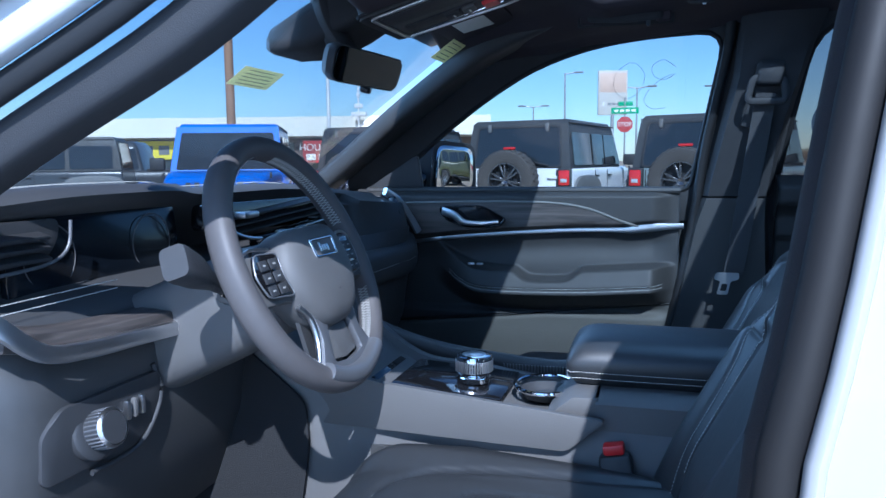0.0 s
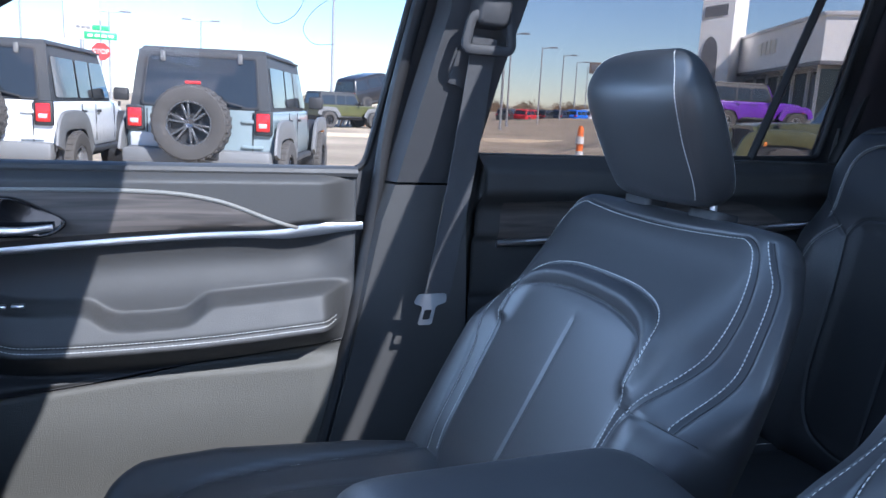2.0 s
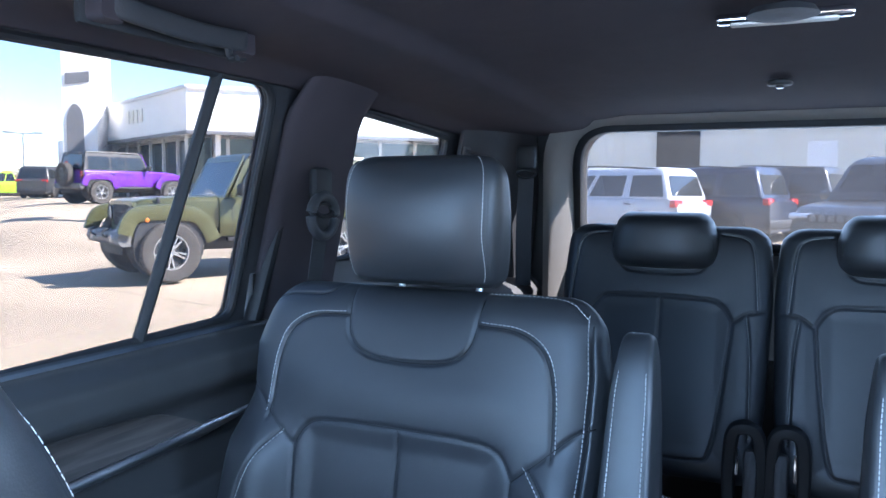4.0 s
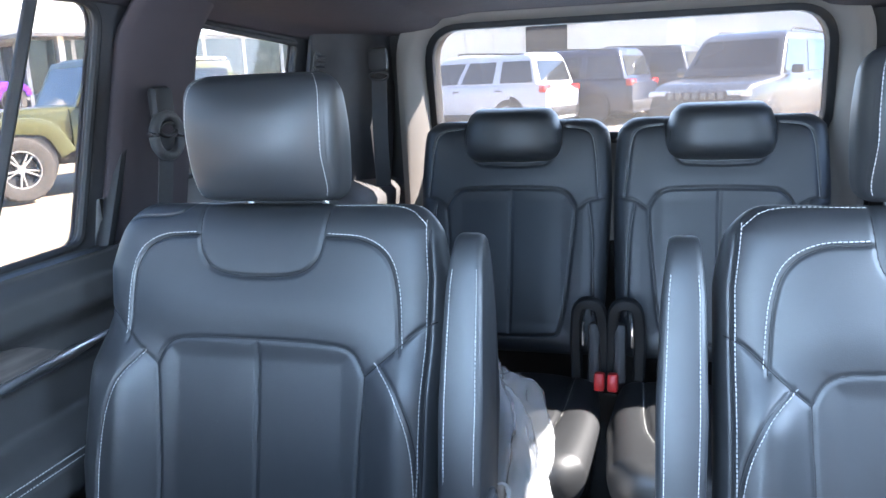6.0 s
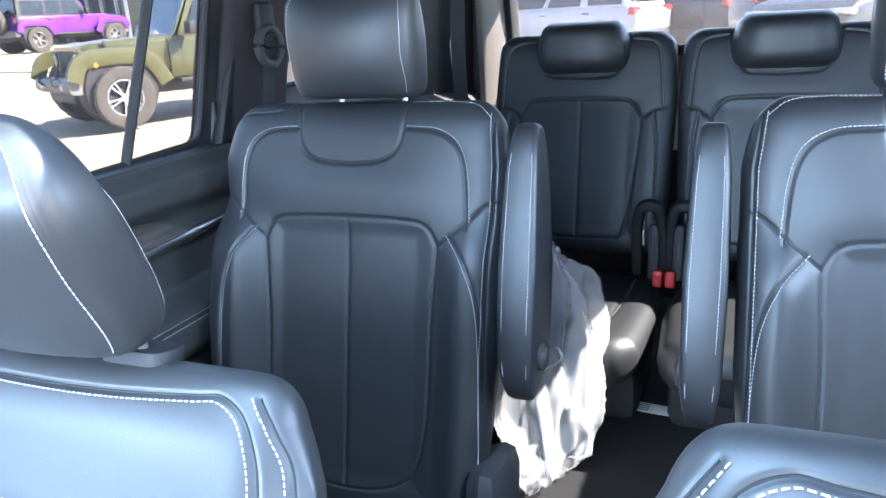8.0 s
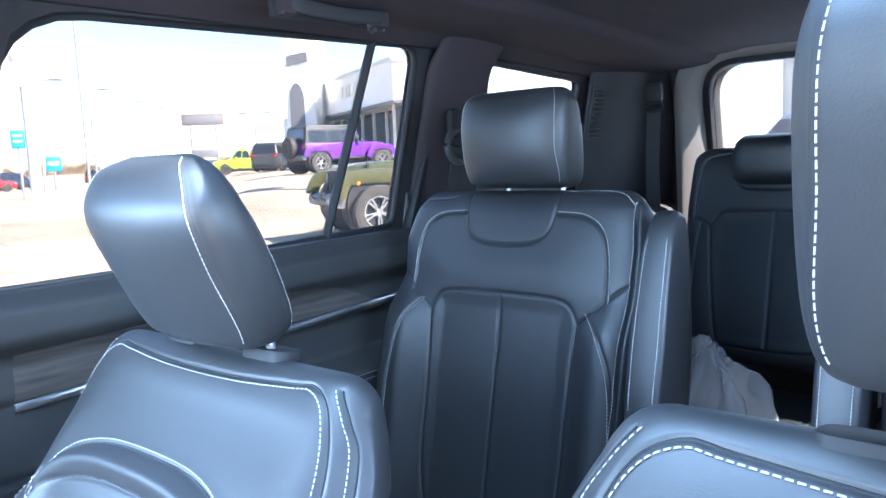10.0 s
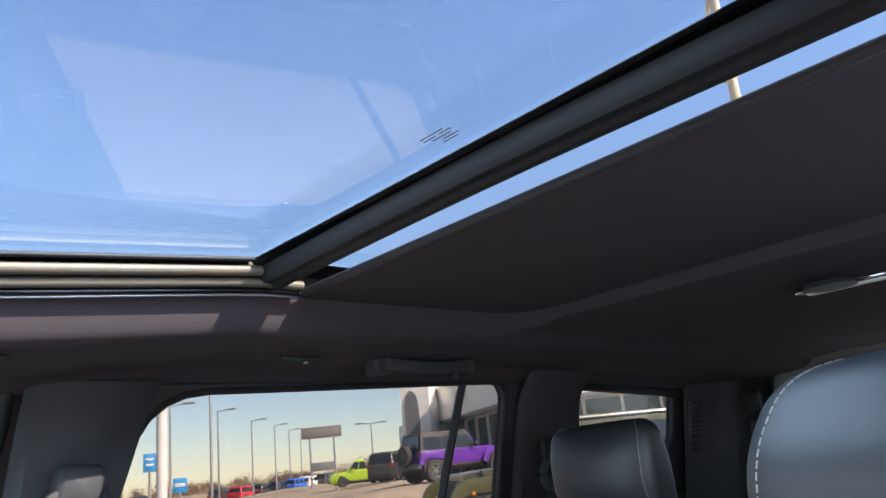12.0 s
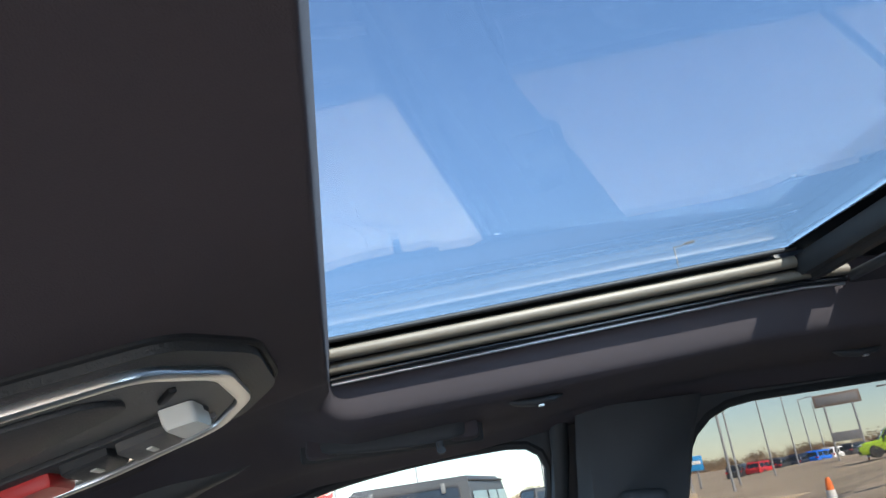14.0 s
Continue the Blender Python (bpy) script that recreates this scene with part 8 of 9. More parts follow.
def station(lbl, at, az, body_mat, L=4.6, H=1.68, W=1.86, hood=0.28, pickup=False, rim_mat=None, group="parked cars", rail=True):
    """A road car with rounded body; x forward."""
    t = thing("suv" if not pickup else "pickup_truck", lbl, "car", (at[0], at[1], 0), (0, 0, 90 - az), group=group)
    h, w = L / 2, W / 2
    belt = H * 0.60
    xs0 = np.linspace(-h, h, 22)

    def lower(x):
        k = abs(x) / h
        ww = w * (1 - 0.16 * k**6) * (1 - 0.0)
        front = x > h * (1 - 2 * hood)
        tz = belt + 0.02 if not front else belt - 0.04 - 0.14 * ((x - h * (1 - 2 * hood)) / (2 * hood * h)) ** 2.2
        if k > 0.97:
            tz -= 0.12
        return [(x, y, z) for y, z in rounded([(-ww * 0.92, 0.24), (ww * 0.92, 0.24), (ww, 0.50), (ww, tz - 0.16), (ww * 0.94, tz), (-ww * 0.94, tz), (-ww, tz - 0.16), (-ww, 0.50)], 0.06, 3)]
    put("body", loft([lower(x) for x in xs0]), body_mat, t, "painted car body", sharp=50)
    x_r, x_f = (-h * 0.93, h * (1 - 2 * hood) + 0.10)
    if pickup:
        x_r = -h * 0.10
    rows = []
    for z, kx, kw in ((belt - 0.01, 0.0, 0.93), (belt + 0.10, 0.12, 0.91), (H - 0.16, 0.62, 0.80), (H - 0.05, 0.86, 0.74), (H, 1.10, 0.64)):
        a, b = x_r + 0.26 * kx, x_f - 0.95 * kx * 0.78
        rows.append([(x, y * w * kw, z) for x, y in rounded([(a, -1), (b, -1), (b, 1), (a, 1)], [0.12, 0.10, 0.10, 0.12], 4)])
    put("cabin", loft(rows), body_mat, t, "painted cabin and roof", sharp=50)
    gl = lambda zz: (x_r + 0.26 * np.interp(zz, [belt, H - 0.16], [0.05, 0.62]), x_f - 0.741 * np.interp(zz, [belt, H - 0.16], [0.05, 0.62]))
    z0, z1 = belt + 0.04, H - 0.17
    yw = lambda zz: w * np.interp(zz, [belt - 0.01, belt + 0.10, H - 0.16], [0.93, 0.91, 0.80])
    cuts = (0.03, 0.30, 0.36, 0.64, 0.68, 0.97) if not pickup else (0.05, 0.46, 0.52, 0.96)
    for s in (-1, 1):
        for c0, c1 in zip(cuts[::2], cuts[1::2]):
            quad = [(gl(z)[0] + (gl(z)[1] - gl(z)[0]) * c, z) for c, z in ((c0, z0), (c1, z0), (c1, z1), (c0, z1))]
            put("side_window", slab(rounded(quad, 0.03), (), lambda a, b, d, q=s: (a, q * (yw(b) + 0.004 + d), b), 0.006), M_CARGLASS, t, "dark side window")
        put("mirror", rbox(0.14, 0.20, 0.14, 0.04, (x_f - 0.35, s * (w + 0.08), belt + 0.07)), body_mat, t)
        put("sill_trim", rbox(L * 0.60, 0.05, 0.14, 0.02, (0, s * (w - 0.03), 0.30)), M_BLACKTRIM, t)
        if rail and not pickup:
            put("roof_rail", tube(curve([(x_r + 0.4, s * w * 0.70, H - 0.03), (0.0, s * w * 0.70, H + 0.04), (x_f - 0.95, s * w * 0.70, H - 0.02)], 14), 0.016, 8), M_BLACKTRIM, t)
        for x0 in (-h * 0.60, h * 0.62):
            put("wheel_arch", cyl(0.40, 0.16, (x0, s * (w - 0.09), 0.38), (90, 0, 0), 24, 0.02), M_BLACKTRIM, t)
            wheel_parts(t, (x0, s * (w - 0.10), 0.345), 0.345, 0.22, rim_mat or M_ALLOY, 5, -s, knobs=False)
        put("tail_lamp", rbox(0.14, 0.34, 0.15, 0.03, (-h + 0.07, s * (w - 0.24), belt - 0.10)), M_LAMP, t, "red tail lamp")
        put("head_lamp", rbox(0.20, 0.36, 0.10, 0.03, (h - 0.11, s * (w - 0.28), belt - 0.27)), M_LENS, t, "clear head lamp")
        for c in (0.30, 0.66):
            put("door_handle", rbox(0.16, 0.03, 0.03, 0.01, (x_r + (x_f - x_r) * c, s * (w + 0.005), belt - 0.12)), M_BLACKTRIM, t)
    if not pickup:
        put("rear_window", slab(rounded([(-w * 0.74, z0 + 0.02), (w * 0.74, z0 + 0.02), (w * 0.66, z1), (-w * 0.66, z1)], 0.05), (), lambda a, b, d: (gl(b)[0] - 0.012 - d, a, b), 0.008), M_CARGLASS, t, "dark rear window")
    else:
        put("bed_rim", rbox(L * 0.42, W * 0.96, 0.08, 0.03, (-h * 0.54, 0, belt + 0.02)), M_BLACKTRIM, t, "black bed rim")
    put("windscreen", slab(rounded([(-w * 0.80, z0), (w * 0.80, z0), (w * 0.68, z1 + 0.03), (-w * 0.68, z1 + 0.03)], 0.04), (), lambda a, b, d: (gl(b)[1] + 0.012 + d, a, b), 0.008), M_CARGLASS, t, "dark windscreen")
    gr = put("grille", rbox(0.06, W * 0.56, 0.14, 0.03, (h - 0.02, 0, belt - 0.30)), M_BLACKTRIM, t, "black grille")
    for k in range(7):
        put("slot", rbox(0.03, 0.10, 0.10, 0.02, (h + 0.01, (k - 3) * 0.14, belt - 0.30)), M_TRIMGREY, gr)
    put("front_bumper", rbox(0.12, W * 0.86, 0.20, 0.05, (h - 0.03, 0, 0.38)), M_BLACKTRIM, t)
    put("rear_bumper", rbox(0.12, W * 0.86, 0.22, 0.05, (-h + 0.03, 0, 0.40)), M_BLACKTRIM, t)
    put("underbody", rbox(L * 0.85, W * 0.7, 0.14, 0.03, (0, 0, 0.24)), M_BLACKTRIM, t)
    return t


def polar(az, d, eye=(-0.1, -0.4)):
    return eye[0] + d * math.sin(radians(az)), eye[1] + d * math.cos(radians(az))


offroader("white four-door off-road car with black top, rear to the viewer", (-1.63, 10.93), 12, P_WHITE, rim_mat=M_ALLOY)
offroader("grey-blue four-door off-road car with knobbly spare tyre", (0.90, 10.26), 20, P_SLATE)
offroader("black four-door off-road car beside the white one", (-4.30, 11.6), 10, P_BLACK, front=False)
offroader("bright blue off-road car facing the viewer", (-6.0, 8.3), 155, P_BLUE, top_mat=P_BLUE, fender_mat=P_BLUE, rear=False)
offroader("olive green off-road car with grey fenders, parked broadside", (9.62, 7.80), -63, P_GREEN, top_mat=P_GREEN, fender_mat=P_GREEN, rim_mat=M_ALLOY)
offroader("purple off-road car with black top in the lot", (20.6, 22.2), 100, P_PURPLE, fender_mat=P_PURPLE, rim_mat=M_ALLOY)
offroader("dark off-road car parked at the end of the row", (-12.4, 11.0), -120, P_GREY, rear=False)
station("dark grey pickup truck across the lot", (-13.2, 15.6), -115, P_GREY, 5.6, 1.85, 1.95, 0.22, True)
station("dark SUV beside the purple car, rear to the viewer", polar(38.0, 50), 60, P_GREY, 4.7, 1.75)
station("lime green pickup at the edge of the lot", polar(35.8, 56), -60, P_LIME, 4.8, 1.75, pickup=True)
# behind the rear window
station("white compact SUV behind the car", (17.6, 3.85), 20, P_SILVER, 4.3, 1.64)
station("dark navy SUV behind the car", (19.2, 2.2), 20, P_NAVY, 4.4, 1.66)
station("grey SUV behind the car", (21.0, 0.85), 20, P_GREY, 4.5, 1.68)
station("graphite SUV behind the car, front to the viewer", (15.2, -1.85), -62, P_GREY, 4.9, 1.80)
station("dark SUV further behind the car", (23.5, 4.6), 20, P_NAVY, 4.6, 1.7)
# far row
for az, d, mt, lb, ln, turn in ((19.1, 74, P_RED, "dark red SUV at the far edge of the lot", 4.7, 65), (20.7, 80, P_NAVY, "dark blue SUV beside the red one far off", 4.7, 50), (26.0, 88, P_GREY, "small dark car far off in the row", 4.2, 20), (27.5, 88, P_RED, "bright red hatchback far off in the row", 4.2, 32), (28.9, 90, P_GREY, "dark sedan far off in the row", 4.6, 30), (30.1, 91, P_NAVY, "navy sedan far off in the row", 4.6, 30), (31.2, 92, P_BLUE, "blue sedan far off in the row", 4.6, 30), (32.2, 94, P_WHITE, "white car far off in the row", 4.5, 30), (33.3, 95, P_GREY, "dark grey car at the end of the row", 4.5, 30)):
    station(lb, polar(az, d), az + turn, mt, ln, 1.55, group="far row of cars")
station("white SUV by the far building", polar(-22.0, 34), 70, P_WHITE, 4.6, 1.7)
station("white van by the far building", polar(-39.2, 45), 80, P_WHITE, 5.0, 1.9)

# ---- buildings ----
M_STUCCO = surface("white_stucco", (0.84, 0.83, 0.81), 0.8, scale=0.5, spread=0.05, grain=0.2, grain_scale=20)
M_CREAM = surface("cream_metal", (0.70, 0.67, 0.58), 0.6, scale=0.4, spread=0.08)
# brown of the pole sign, also the painted shade under the store canopy
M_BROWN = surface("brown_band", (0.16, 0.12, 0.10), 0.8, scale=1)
M_SHOPGLASS = surface("shop_glass", (0.035, 0.05, 0.06), 0.06, spread=0.2, scale=0.4, coat=0.3)
M_FRAME = surface("white_frame", (0.62, 0.62, 0.62), 0.6)
M_POLE = surface("galvanised_pole", (0.34, 0.34, 0.34), 0.5, 0.6)
M_RUST = surface("brown_pole", (0.26, 0.15, 0.09), 0.7, scale=3)
M_YELLOW = surface("yellow_banner", (0.72, 0.62, 0.04), 0.7)
M_SIGNRED = surface("dark_red_sign", (0.35, 0.03, 0.03), 0.6)
M_SIGNGREEN = surface("green_sign", (0.02, 0.30, 0.12), 0.5)
M_BEIGE = surface("beige_sign", (0.46, 0.43, 0.38), 0.6)
M_ORANGE = surface("orange_sign", (0.52, 0.37, 0.28), 0.6)
M_LETTER = surface("grey_letters", (0.16, 0.16, 0.17), 0.6)
M_SHADE = surface("opening_shade", (0.03, 0.028, 0.025), 0.8)


def on_wall(p, q):
    """place(u, v, out) along a wall from p to q."""
    p, q = np.array(p, float), np.array(q, float)
    d = (q - p) / np.linalg.norm(q - p)
    nrm = np.array((d[1], -d[0]))
    return lambda u, v, o: (p[0] + d[0] * u + nrm[0] * o, p[1] + d[1] * u + nrm[1] * o, v)


def box_between(p, q, deep, z0, z1):
    f = on_wall(p, q)
    L = float(np.linalg.norm(np.subtract(q, p)))
    return slab([(0, z0), (L, z0), (L, z1), (0, z1)], (), lambda a, b, d: f(a, b, -d), deep)


dealer = thing("dealership_building", "white car dealership with glass front and entrance tower", "building", kind="")
A, B, C = polar(40.4, 62), polar(46.7, 44), polar(66.0, 47)
put("upper_wall", box_between(A, B, 14, 4.5, 7.0), M_STUCCO, dealer, "white smooth upper wall")
put("upper_wall", box_between(B, C, 14, 4.5, 7.0), M_STUCCO, dealer, "white smooth upper wall")
for P_, Q_ in ((A, B), (B, C)):
    f = on_wall(P_, Q_)
    L_ = float(np.linalg.norm(np.subtract(Q_, P_)))
    nb = max(6, int(L_ / 2.2))
    for k in range(nb):
        u0, u1 = L_ * k / nb, L_ * (k + 1) / nb
        put("shop_window", slab([(u0 + 0.08, 0.3), (u1 - 0.08, 0.3), (u1 - 0.08, 4.3), (u0 + 0.08, 4.3)], (), lambda a, b, d, g=f: g(a, b, -1.4 + d), 0.05), M_SHOPGLASS, dealer, "dark shop window")
        put("mullion", slab([(u0 - 0.09, 0.0), (u0 + 0.09, 0.0), (u0 + 0.09, 4.5), (u0 - 0.09, 4.5)], (), lambda a, b, d, g=f: g(a, b, -1.35 + d), 0.15), M_FRAME, dealer, "white mullion")
    put("lower_wall", slab([(0, 0.0), (L_, 0.0), (L_, 4.5), (0, 4.5)], (), lambda a, b, d, g=f: g(a, b, -1.6 - d), 0.3), M_STUCCO, dealer)
    put("cornice", slab([(0, 6.85), (L_, 6.85), (L_, 7.05), (0, 7.05)], (), lambda a, b, d, g=f: g(a, b, d), 0.12), M_FRAME, dealer)
    put("soffit_band", slab([(0, 4.42), (L_, 4.42), (L_, 4.62), (0, 4.62)], (), lambda a, b, d, g=f: g(a, b, d), 0.06), M_LETTER, dealer)
f = on_wall(A, B)
for k, w_ in enumerate((0.5, 0.6, 0.5, 0.6)):
    put("wall_mark", slab([(9.0 + k * 0.8, 5.5), (9.0 + k * 0.8 + w_, 5.5), (9.0 + k * 0.8 + w_, 6.3), (9.0 + k * 0.8, 6.3)], (), lambda a, b, d: f(a, b, d), 0.08), M_CREAM, dealer, "pale raised sign mark")
T0, T1 = polar(38.9, 55), polar(41.0, 54.5)
put("tower", box_between(T0, T1, 4.0, 0, 10.6), M_STUCCO, dealer, "white entrance tower")
f2 = on_wall(T0, T1)
LT = float(np.linalg.norm(np.subtract(T1, T0)))
put("tower_arch", slab([(0.25, 0), (LT * 0.62, 0), *[(0.25 + (LT * 0.62 - 0.25) * (0.5 + 0.5 * math.cos(v)), 5.6 + 1.2 * math.sin(v)) for v in np.linspace(0.1, math.pi - 0.1, 12)], (0.25, 5.4)], (), lambda a, b, d: f2(a, b, d), 0.06), M_LETTER, dealer, "dark arched panel")
put("tower_sign", slab([(0.2, 8.0), (LT * 0.8, 8.2), (LT * 0.8, 8.9), (0.2, 8.7)], (), lambda a, b, d: f2(a, b, d), 0.06), M_LETTER, dealer, "dark sign bar")
put("side_wing", box_between(polar(38.6, 66), polar(40.0, 60), 8, 0, 5.0), M_STUCCO, dealer, "lower white wing")

shed = thing("service_building", "pale service building with dark doorways behind the cars", "building")
S0, S1 = polar(74, 40), polar(112, 40)
put("wall", box_between(S0, S1, 12, 0, 7.5), M_CREAM, shed, "pale metal wall")
f3 = on_wall(S0, S1)
LS = float(np.linalg.norm(np.subtract(S1, S0)))
# first doorway: flat panel coloured dark as the shade inside
for u0, u1, z1, mt in ((4.6, 6.6, 4.3, M_SHADE), (11.2, 12.4, 3.4, M_STUCCO), (15.0, 18.0, 4.0, M_FRAME), (20.0, 23.0, 4.0, M_FRAME)):
    put("doorway", slab([(u0, 0), (u1, 0), (u1, z1), (u0, z1)], (), lambda a, b, d: f3(a, b, d), 0.08), mt, shed, "tall doorway")
for k in range(18):
    put("wall_rib", slab([(k * LS / 18, 0), (k * LS / 18 + 0.06, 0), (k * LS / 18 + 0.06, 7.5), (k * LS / 18, 7.5)], (), lambda a, b, d: f3(a, b, d), 0.05), M_CREAM, shed)
put("band", slab([(0, 5.4), (LS, 5.4), (LS, 5.7), (0, 5.7)], (), lambda a, b, d: f3(a, b, d), 0.07), M_STUCCO, shed)

strip_mall = thing("low_store_building", "long low cream store with banners across the road", "building")
R0, R1 = polar(-46, 58), polar(-13, 50)
f4 = on_wall(R0, R1)
LR = float(np.linalg.norm(np.subtract(R1, R0)))
put("wall", box_between(R0, R1, 12, 0, 4.2), M_CREAM, strip_mall, "cream metal wall")
put("canopy", slab([(0, 3.0), (LR, 3.0), (LR, 4.25), (0, 4.25)], (), lambda a, b, d: f4(a, b, d), 1.2), M_CREAM, strip_mall, "cream fascia")
# dark brown painted along the fronts in place of the canopy's shade
put("shade_band", slab([(0, 0.0), (LR, 0.0), (LR, 2.9), (0, 2.9)], (), lambda a, b, d: f4(a, b, d), 0.1), M_BROWN, strip_mall, "shop fronts coloured dark as canopy shade")
for k in range(20):
    put("shop_window", slab([(k * LR / 20 + 0.3, 0.4), ((k + 1) * LR / 20 - 0.3, 0.4), ((k + 1) * LR / 20 - 0.3, 2.6), (k * LR / 20 + 0.3, 2.6)], (), lambda a, b, d: f4(a, b, d), 0.14), M_SHOPGLASS, strip_mall, "dark shop window")
put("yellow_banner", slab([(8.0, 1.6), (14.5, 1.6), (14.5, 2.8), (8.0, 2.8)], (), lambda a, b, d: f4(a, b, d), 0.3), M_YELLOW, strip_mall, "yellow banner")
for k in range(5):
    put("banner_bar", slab([(8.6 + k * 1.1, 1.9), (9.3 + k * 1.1, 1.9), (9.3 + k * 1.1, 2.5), (8.6 + k * 1.1, 2.5)], (), lambda a, b, d: f4(a, b, d), 0.32), M_LETTER, strip_mall, "unreadable banner letters")
put("red_sign", slab([(LR * 0.615, 1.3), (LR * 0.665, 1.3), (LR * 0.665, 2.7), (LR * 0.615, 2.7)], (), lambda a, b, d: f4(a, b, d), 1.25), M_SIGNRED, strip_mall, "dark red sign")


def lettering(text, size, at, rot, mat, parent, lbl):
    c = bpy.data.curves.new("lettering", "FONT")
    c.body, c.size, c.extrude, c.align_x, c.align_y = text, size, 0.01, "CENTER", "CENTER"
    tmp = new("lettering_tmp", c)
    me = bpy.data.meshes.new_from_object(tmp.evaluated_get(bpy.context.evaluated_depsgraph_get()))
    bpy.data.objects.remove(tmp)
    me.materials.clear()
    me.materials.append(mat)
    ob = new("lettering", me)
    ob.parent = parent
    ob.matrix_basis = pose(*at, *rot)
    tagged(ob, lbl)
    return ob


pr = f4(LR * 0.64, 2.25, 1.36)
wall_az = math.degrees(math.atan2(R1[1] - R0[1], R1[0] - R0[0]))
lettering("HOUSE", 0.62, pr, (90, 0, wall_az), M_PAPER, strip_mall, "pale sign letters")
for k in range(3):
    put("sign_bar", slab([(LR * 0.622 + k * 0.8, 1.45), (LR * 0.622 + k * 0.8 + 0.6, 1.45), (LR * 0.622 + k * 0.8 + 0.6, 1.85), (LR * 0.622 + k * 0.8, 1.85)], (), lambda a, b, d: f4(a, b, d), 1.29), M_PAPER, strip_mall, "unreadable sign letters")


# ---- poles and signs ----
def street_lamp(az, d, h, arms=1, r=0.09, mat=None, lbl="tall grey street lamp with a flat head"):
    x, y = polar(az, d)
    t = thing("street_lamp", lbl, "street lamp", (x, y, 0), (0, 0, -az), group="street lamps")
    put("pole", lathe([(0, 0), (r * 1.3, 0), (r, 0.3), (r * 0.6, h), (0, h)], 12), mat or M_POLE, t, "tapered metal pole")
    for k in ([1] if arms == 1 else [-1, 1]):
        put("arm", tube(np.array([(0, 0, h - 0.1), (0.9 * k, 0, h + 0.02)]), 0.04, 8), M_POLE, t)
        put("head", rbox(0.7, 0.32, 0.12, 0.04, (1.05 * k, 0, h + 0.02)), M_LETTER, t, "dark lamp head")


for az, d, h, arms in ((25.3, 52, 16, 0), (25.8, 62, 7.3, 1), (28.1, 74, 7.3, 1), (29.7, 84, 7.4, 1), (30.7, 94, 7.4, 1), (31.5, 104, 7.5, 1), (32.2, 116, 7.5, 1), (36.6, 70, 5.8, 2), (-7.4, 60, 8.0, 0), (-9.7, 70, 6.2, 2), (3.7, 64, 7.0, 2), (12.7, 40, 9.0, 1), (-2.2, 58, 6.6, 2), (22.6, 48, 6.5, 1)):
    street_lamp(az, d, h, arms if arms else 1)
wp = thing("flag_pole", "tall slim white flag pole", "flag pole", (*polar(-25.3, 34), 0))
put("pole", lathe([(0, 0), (0.09, 0), (0.05, 14), (0, 14)], 12), M_FRAME, wp)
put("ball", lathe([(0, 14.16), (0.08, 14.1), (0.08, 14.02), (0, 14.0)], 12), M_BRIGHT, wp)
op = thing("sign_pole", "thick brown steel sign pole", "sign pole", (*polar(-32.5, 30), 0))
put("pole", lathe([(0, 0), (0.17, 0), (0.17, 9), (0, 9)], 16), M_RUST, op)
put("base", rbox(0.6, 0.6, 0.4, 0.05, (0, 0, 0.2)), M_KERB, op)
ut = thing("utility_mast", "white utility mast with antennas on a roof", "mast", (*polar(-22.9, 48), 4.0), (0, 0, 20))
put("mast", tube(np.array([(0, 0, -4.0), (0, 0, 2.2)]), 0.06, 8), M_FRAME, ut)
for z, w_ in ((0.3, 0.95), (0.8, 0.55), (1.5, 0.25)):
    put("antenna", rbox(w_, 0.20, 0.28, 0.04, (0, 0, z)), M_FRAME, ut, "white antenna box")
put("wire", tube(curve([(0, 0, 2.2), (-1.0, 0, 4.0), (-1.2, 0, 6.0)], 12), 0.03, 6), M_FRAME, ut)


def board(az, d, z0, z1, w, mat, lbl, cat="sign", poles=1, turn=0.0):
    x, y = polar(az, d)
    t = thing("sign_board", lbl, cat, (x, y, 0), (0, 0, -az + turn))
    put("panel", rbox(w, 0.18, z1 - z0, 0.03, (0, 0, (z0 + z1) / 2)), mat, t)
    for k in ([0] if poles == 1 else [-0.3, 0.3]):
        put("post", tube(np.array([(k * w, 0.0, 0), (k * w, 0.0, z0 + 0.1)]), 0.10, 10), M_POLE, t)
    return t


b1 = board(-3.95, 46, 3.9, 6.5, 1.75, M_BEIGE, "beige sign board with an orange upper half", turn=15)
put("upper_half", rbox(1.6, 0.20, 1.15, 0.02, (0, 0, 5.8)), M_ORANGE, b1, "faded orange upper half")
put("mark", rbox(0.22, 0.21, 0.30, 0.08, (-0.55, 0, 4.55)), M_FRAME, b1, "small white mark")
for k in range(4):
    put("text_bar", rbox(0.20, 0.21, 0.14, 0.01, (-0.20 + 0.26 * k, 0, 4.55)), M_LETTER, b1, "unreadable sign letters")
b2 = board(33.0, 78, 5.3, 6.4, 3.9, M_BROWN, "wide pole sign with a brown and dark face", poles=2)
put("face", rbox(3.5, 0.2, 0.7, 0.02, (0, 0, 5.85)), M_LETTER, b2, "dark sign face")
put("lower_face", rbox(2.4, 0.2, 0.8, 0.02, (0, 0, 2.6)), M_LETTER, b2, "small lower sign face")
M_BLUESIGN = surface("blue_sign", (0.02, 0.24, 0.55), 0.5)
b3 = board(21.3, 66, 3.3, 4.7, 0.95, M_BLUESIGN, "blue store sign on a tall post")
for k in range(2):
    put("text_bar", rbox(0.62, 0.20, 0.16, 0.01, (0, 0, 3.85 + 0.42 * k)), M_FRAME, b3, "unreadable white sign line")
b4 = board(23.25, 70, 1.5, 2.7, 1.15, M_BLUESIGN, "low blue sign on a post by the road")
put("text_bar", rbox(0.80, 0.20, 0.30, 0.01, (0, 0, 2.15)), M_FRAME, b4, "unreadable white sign line")
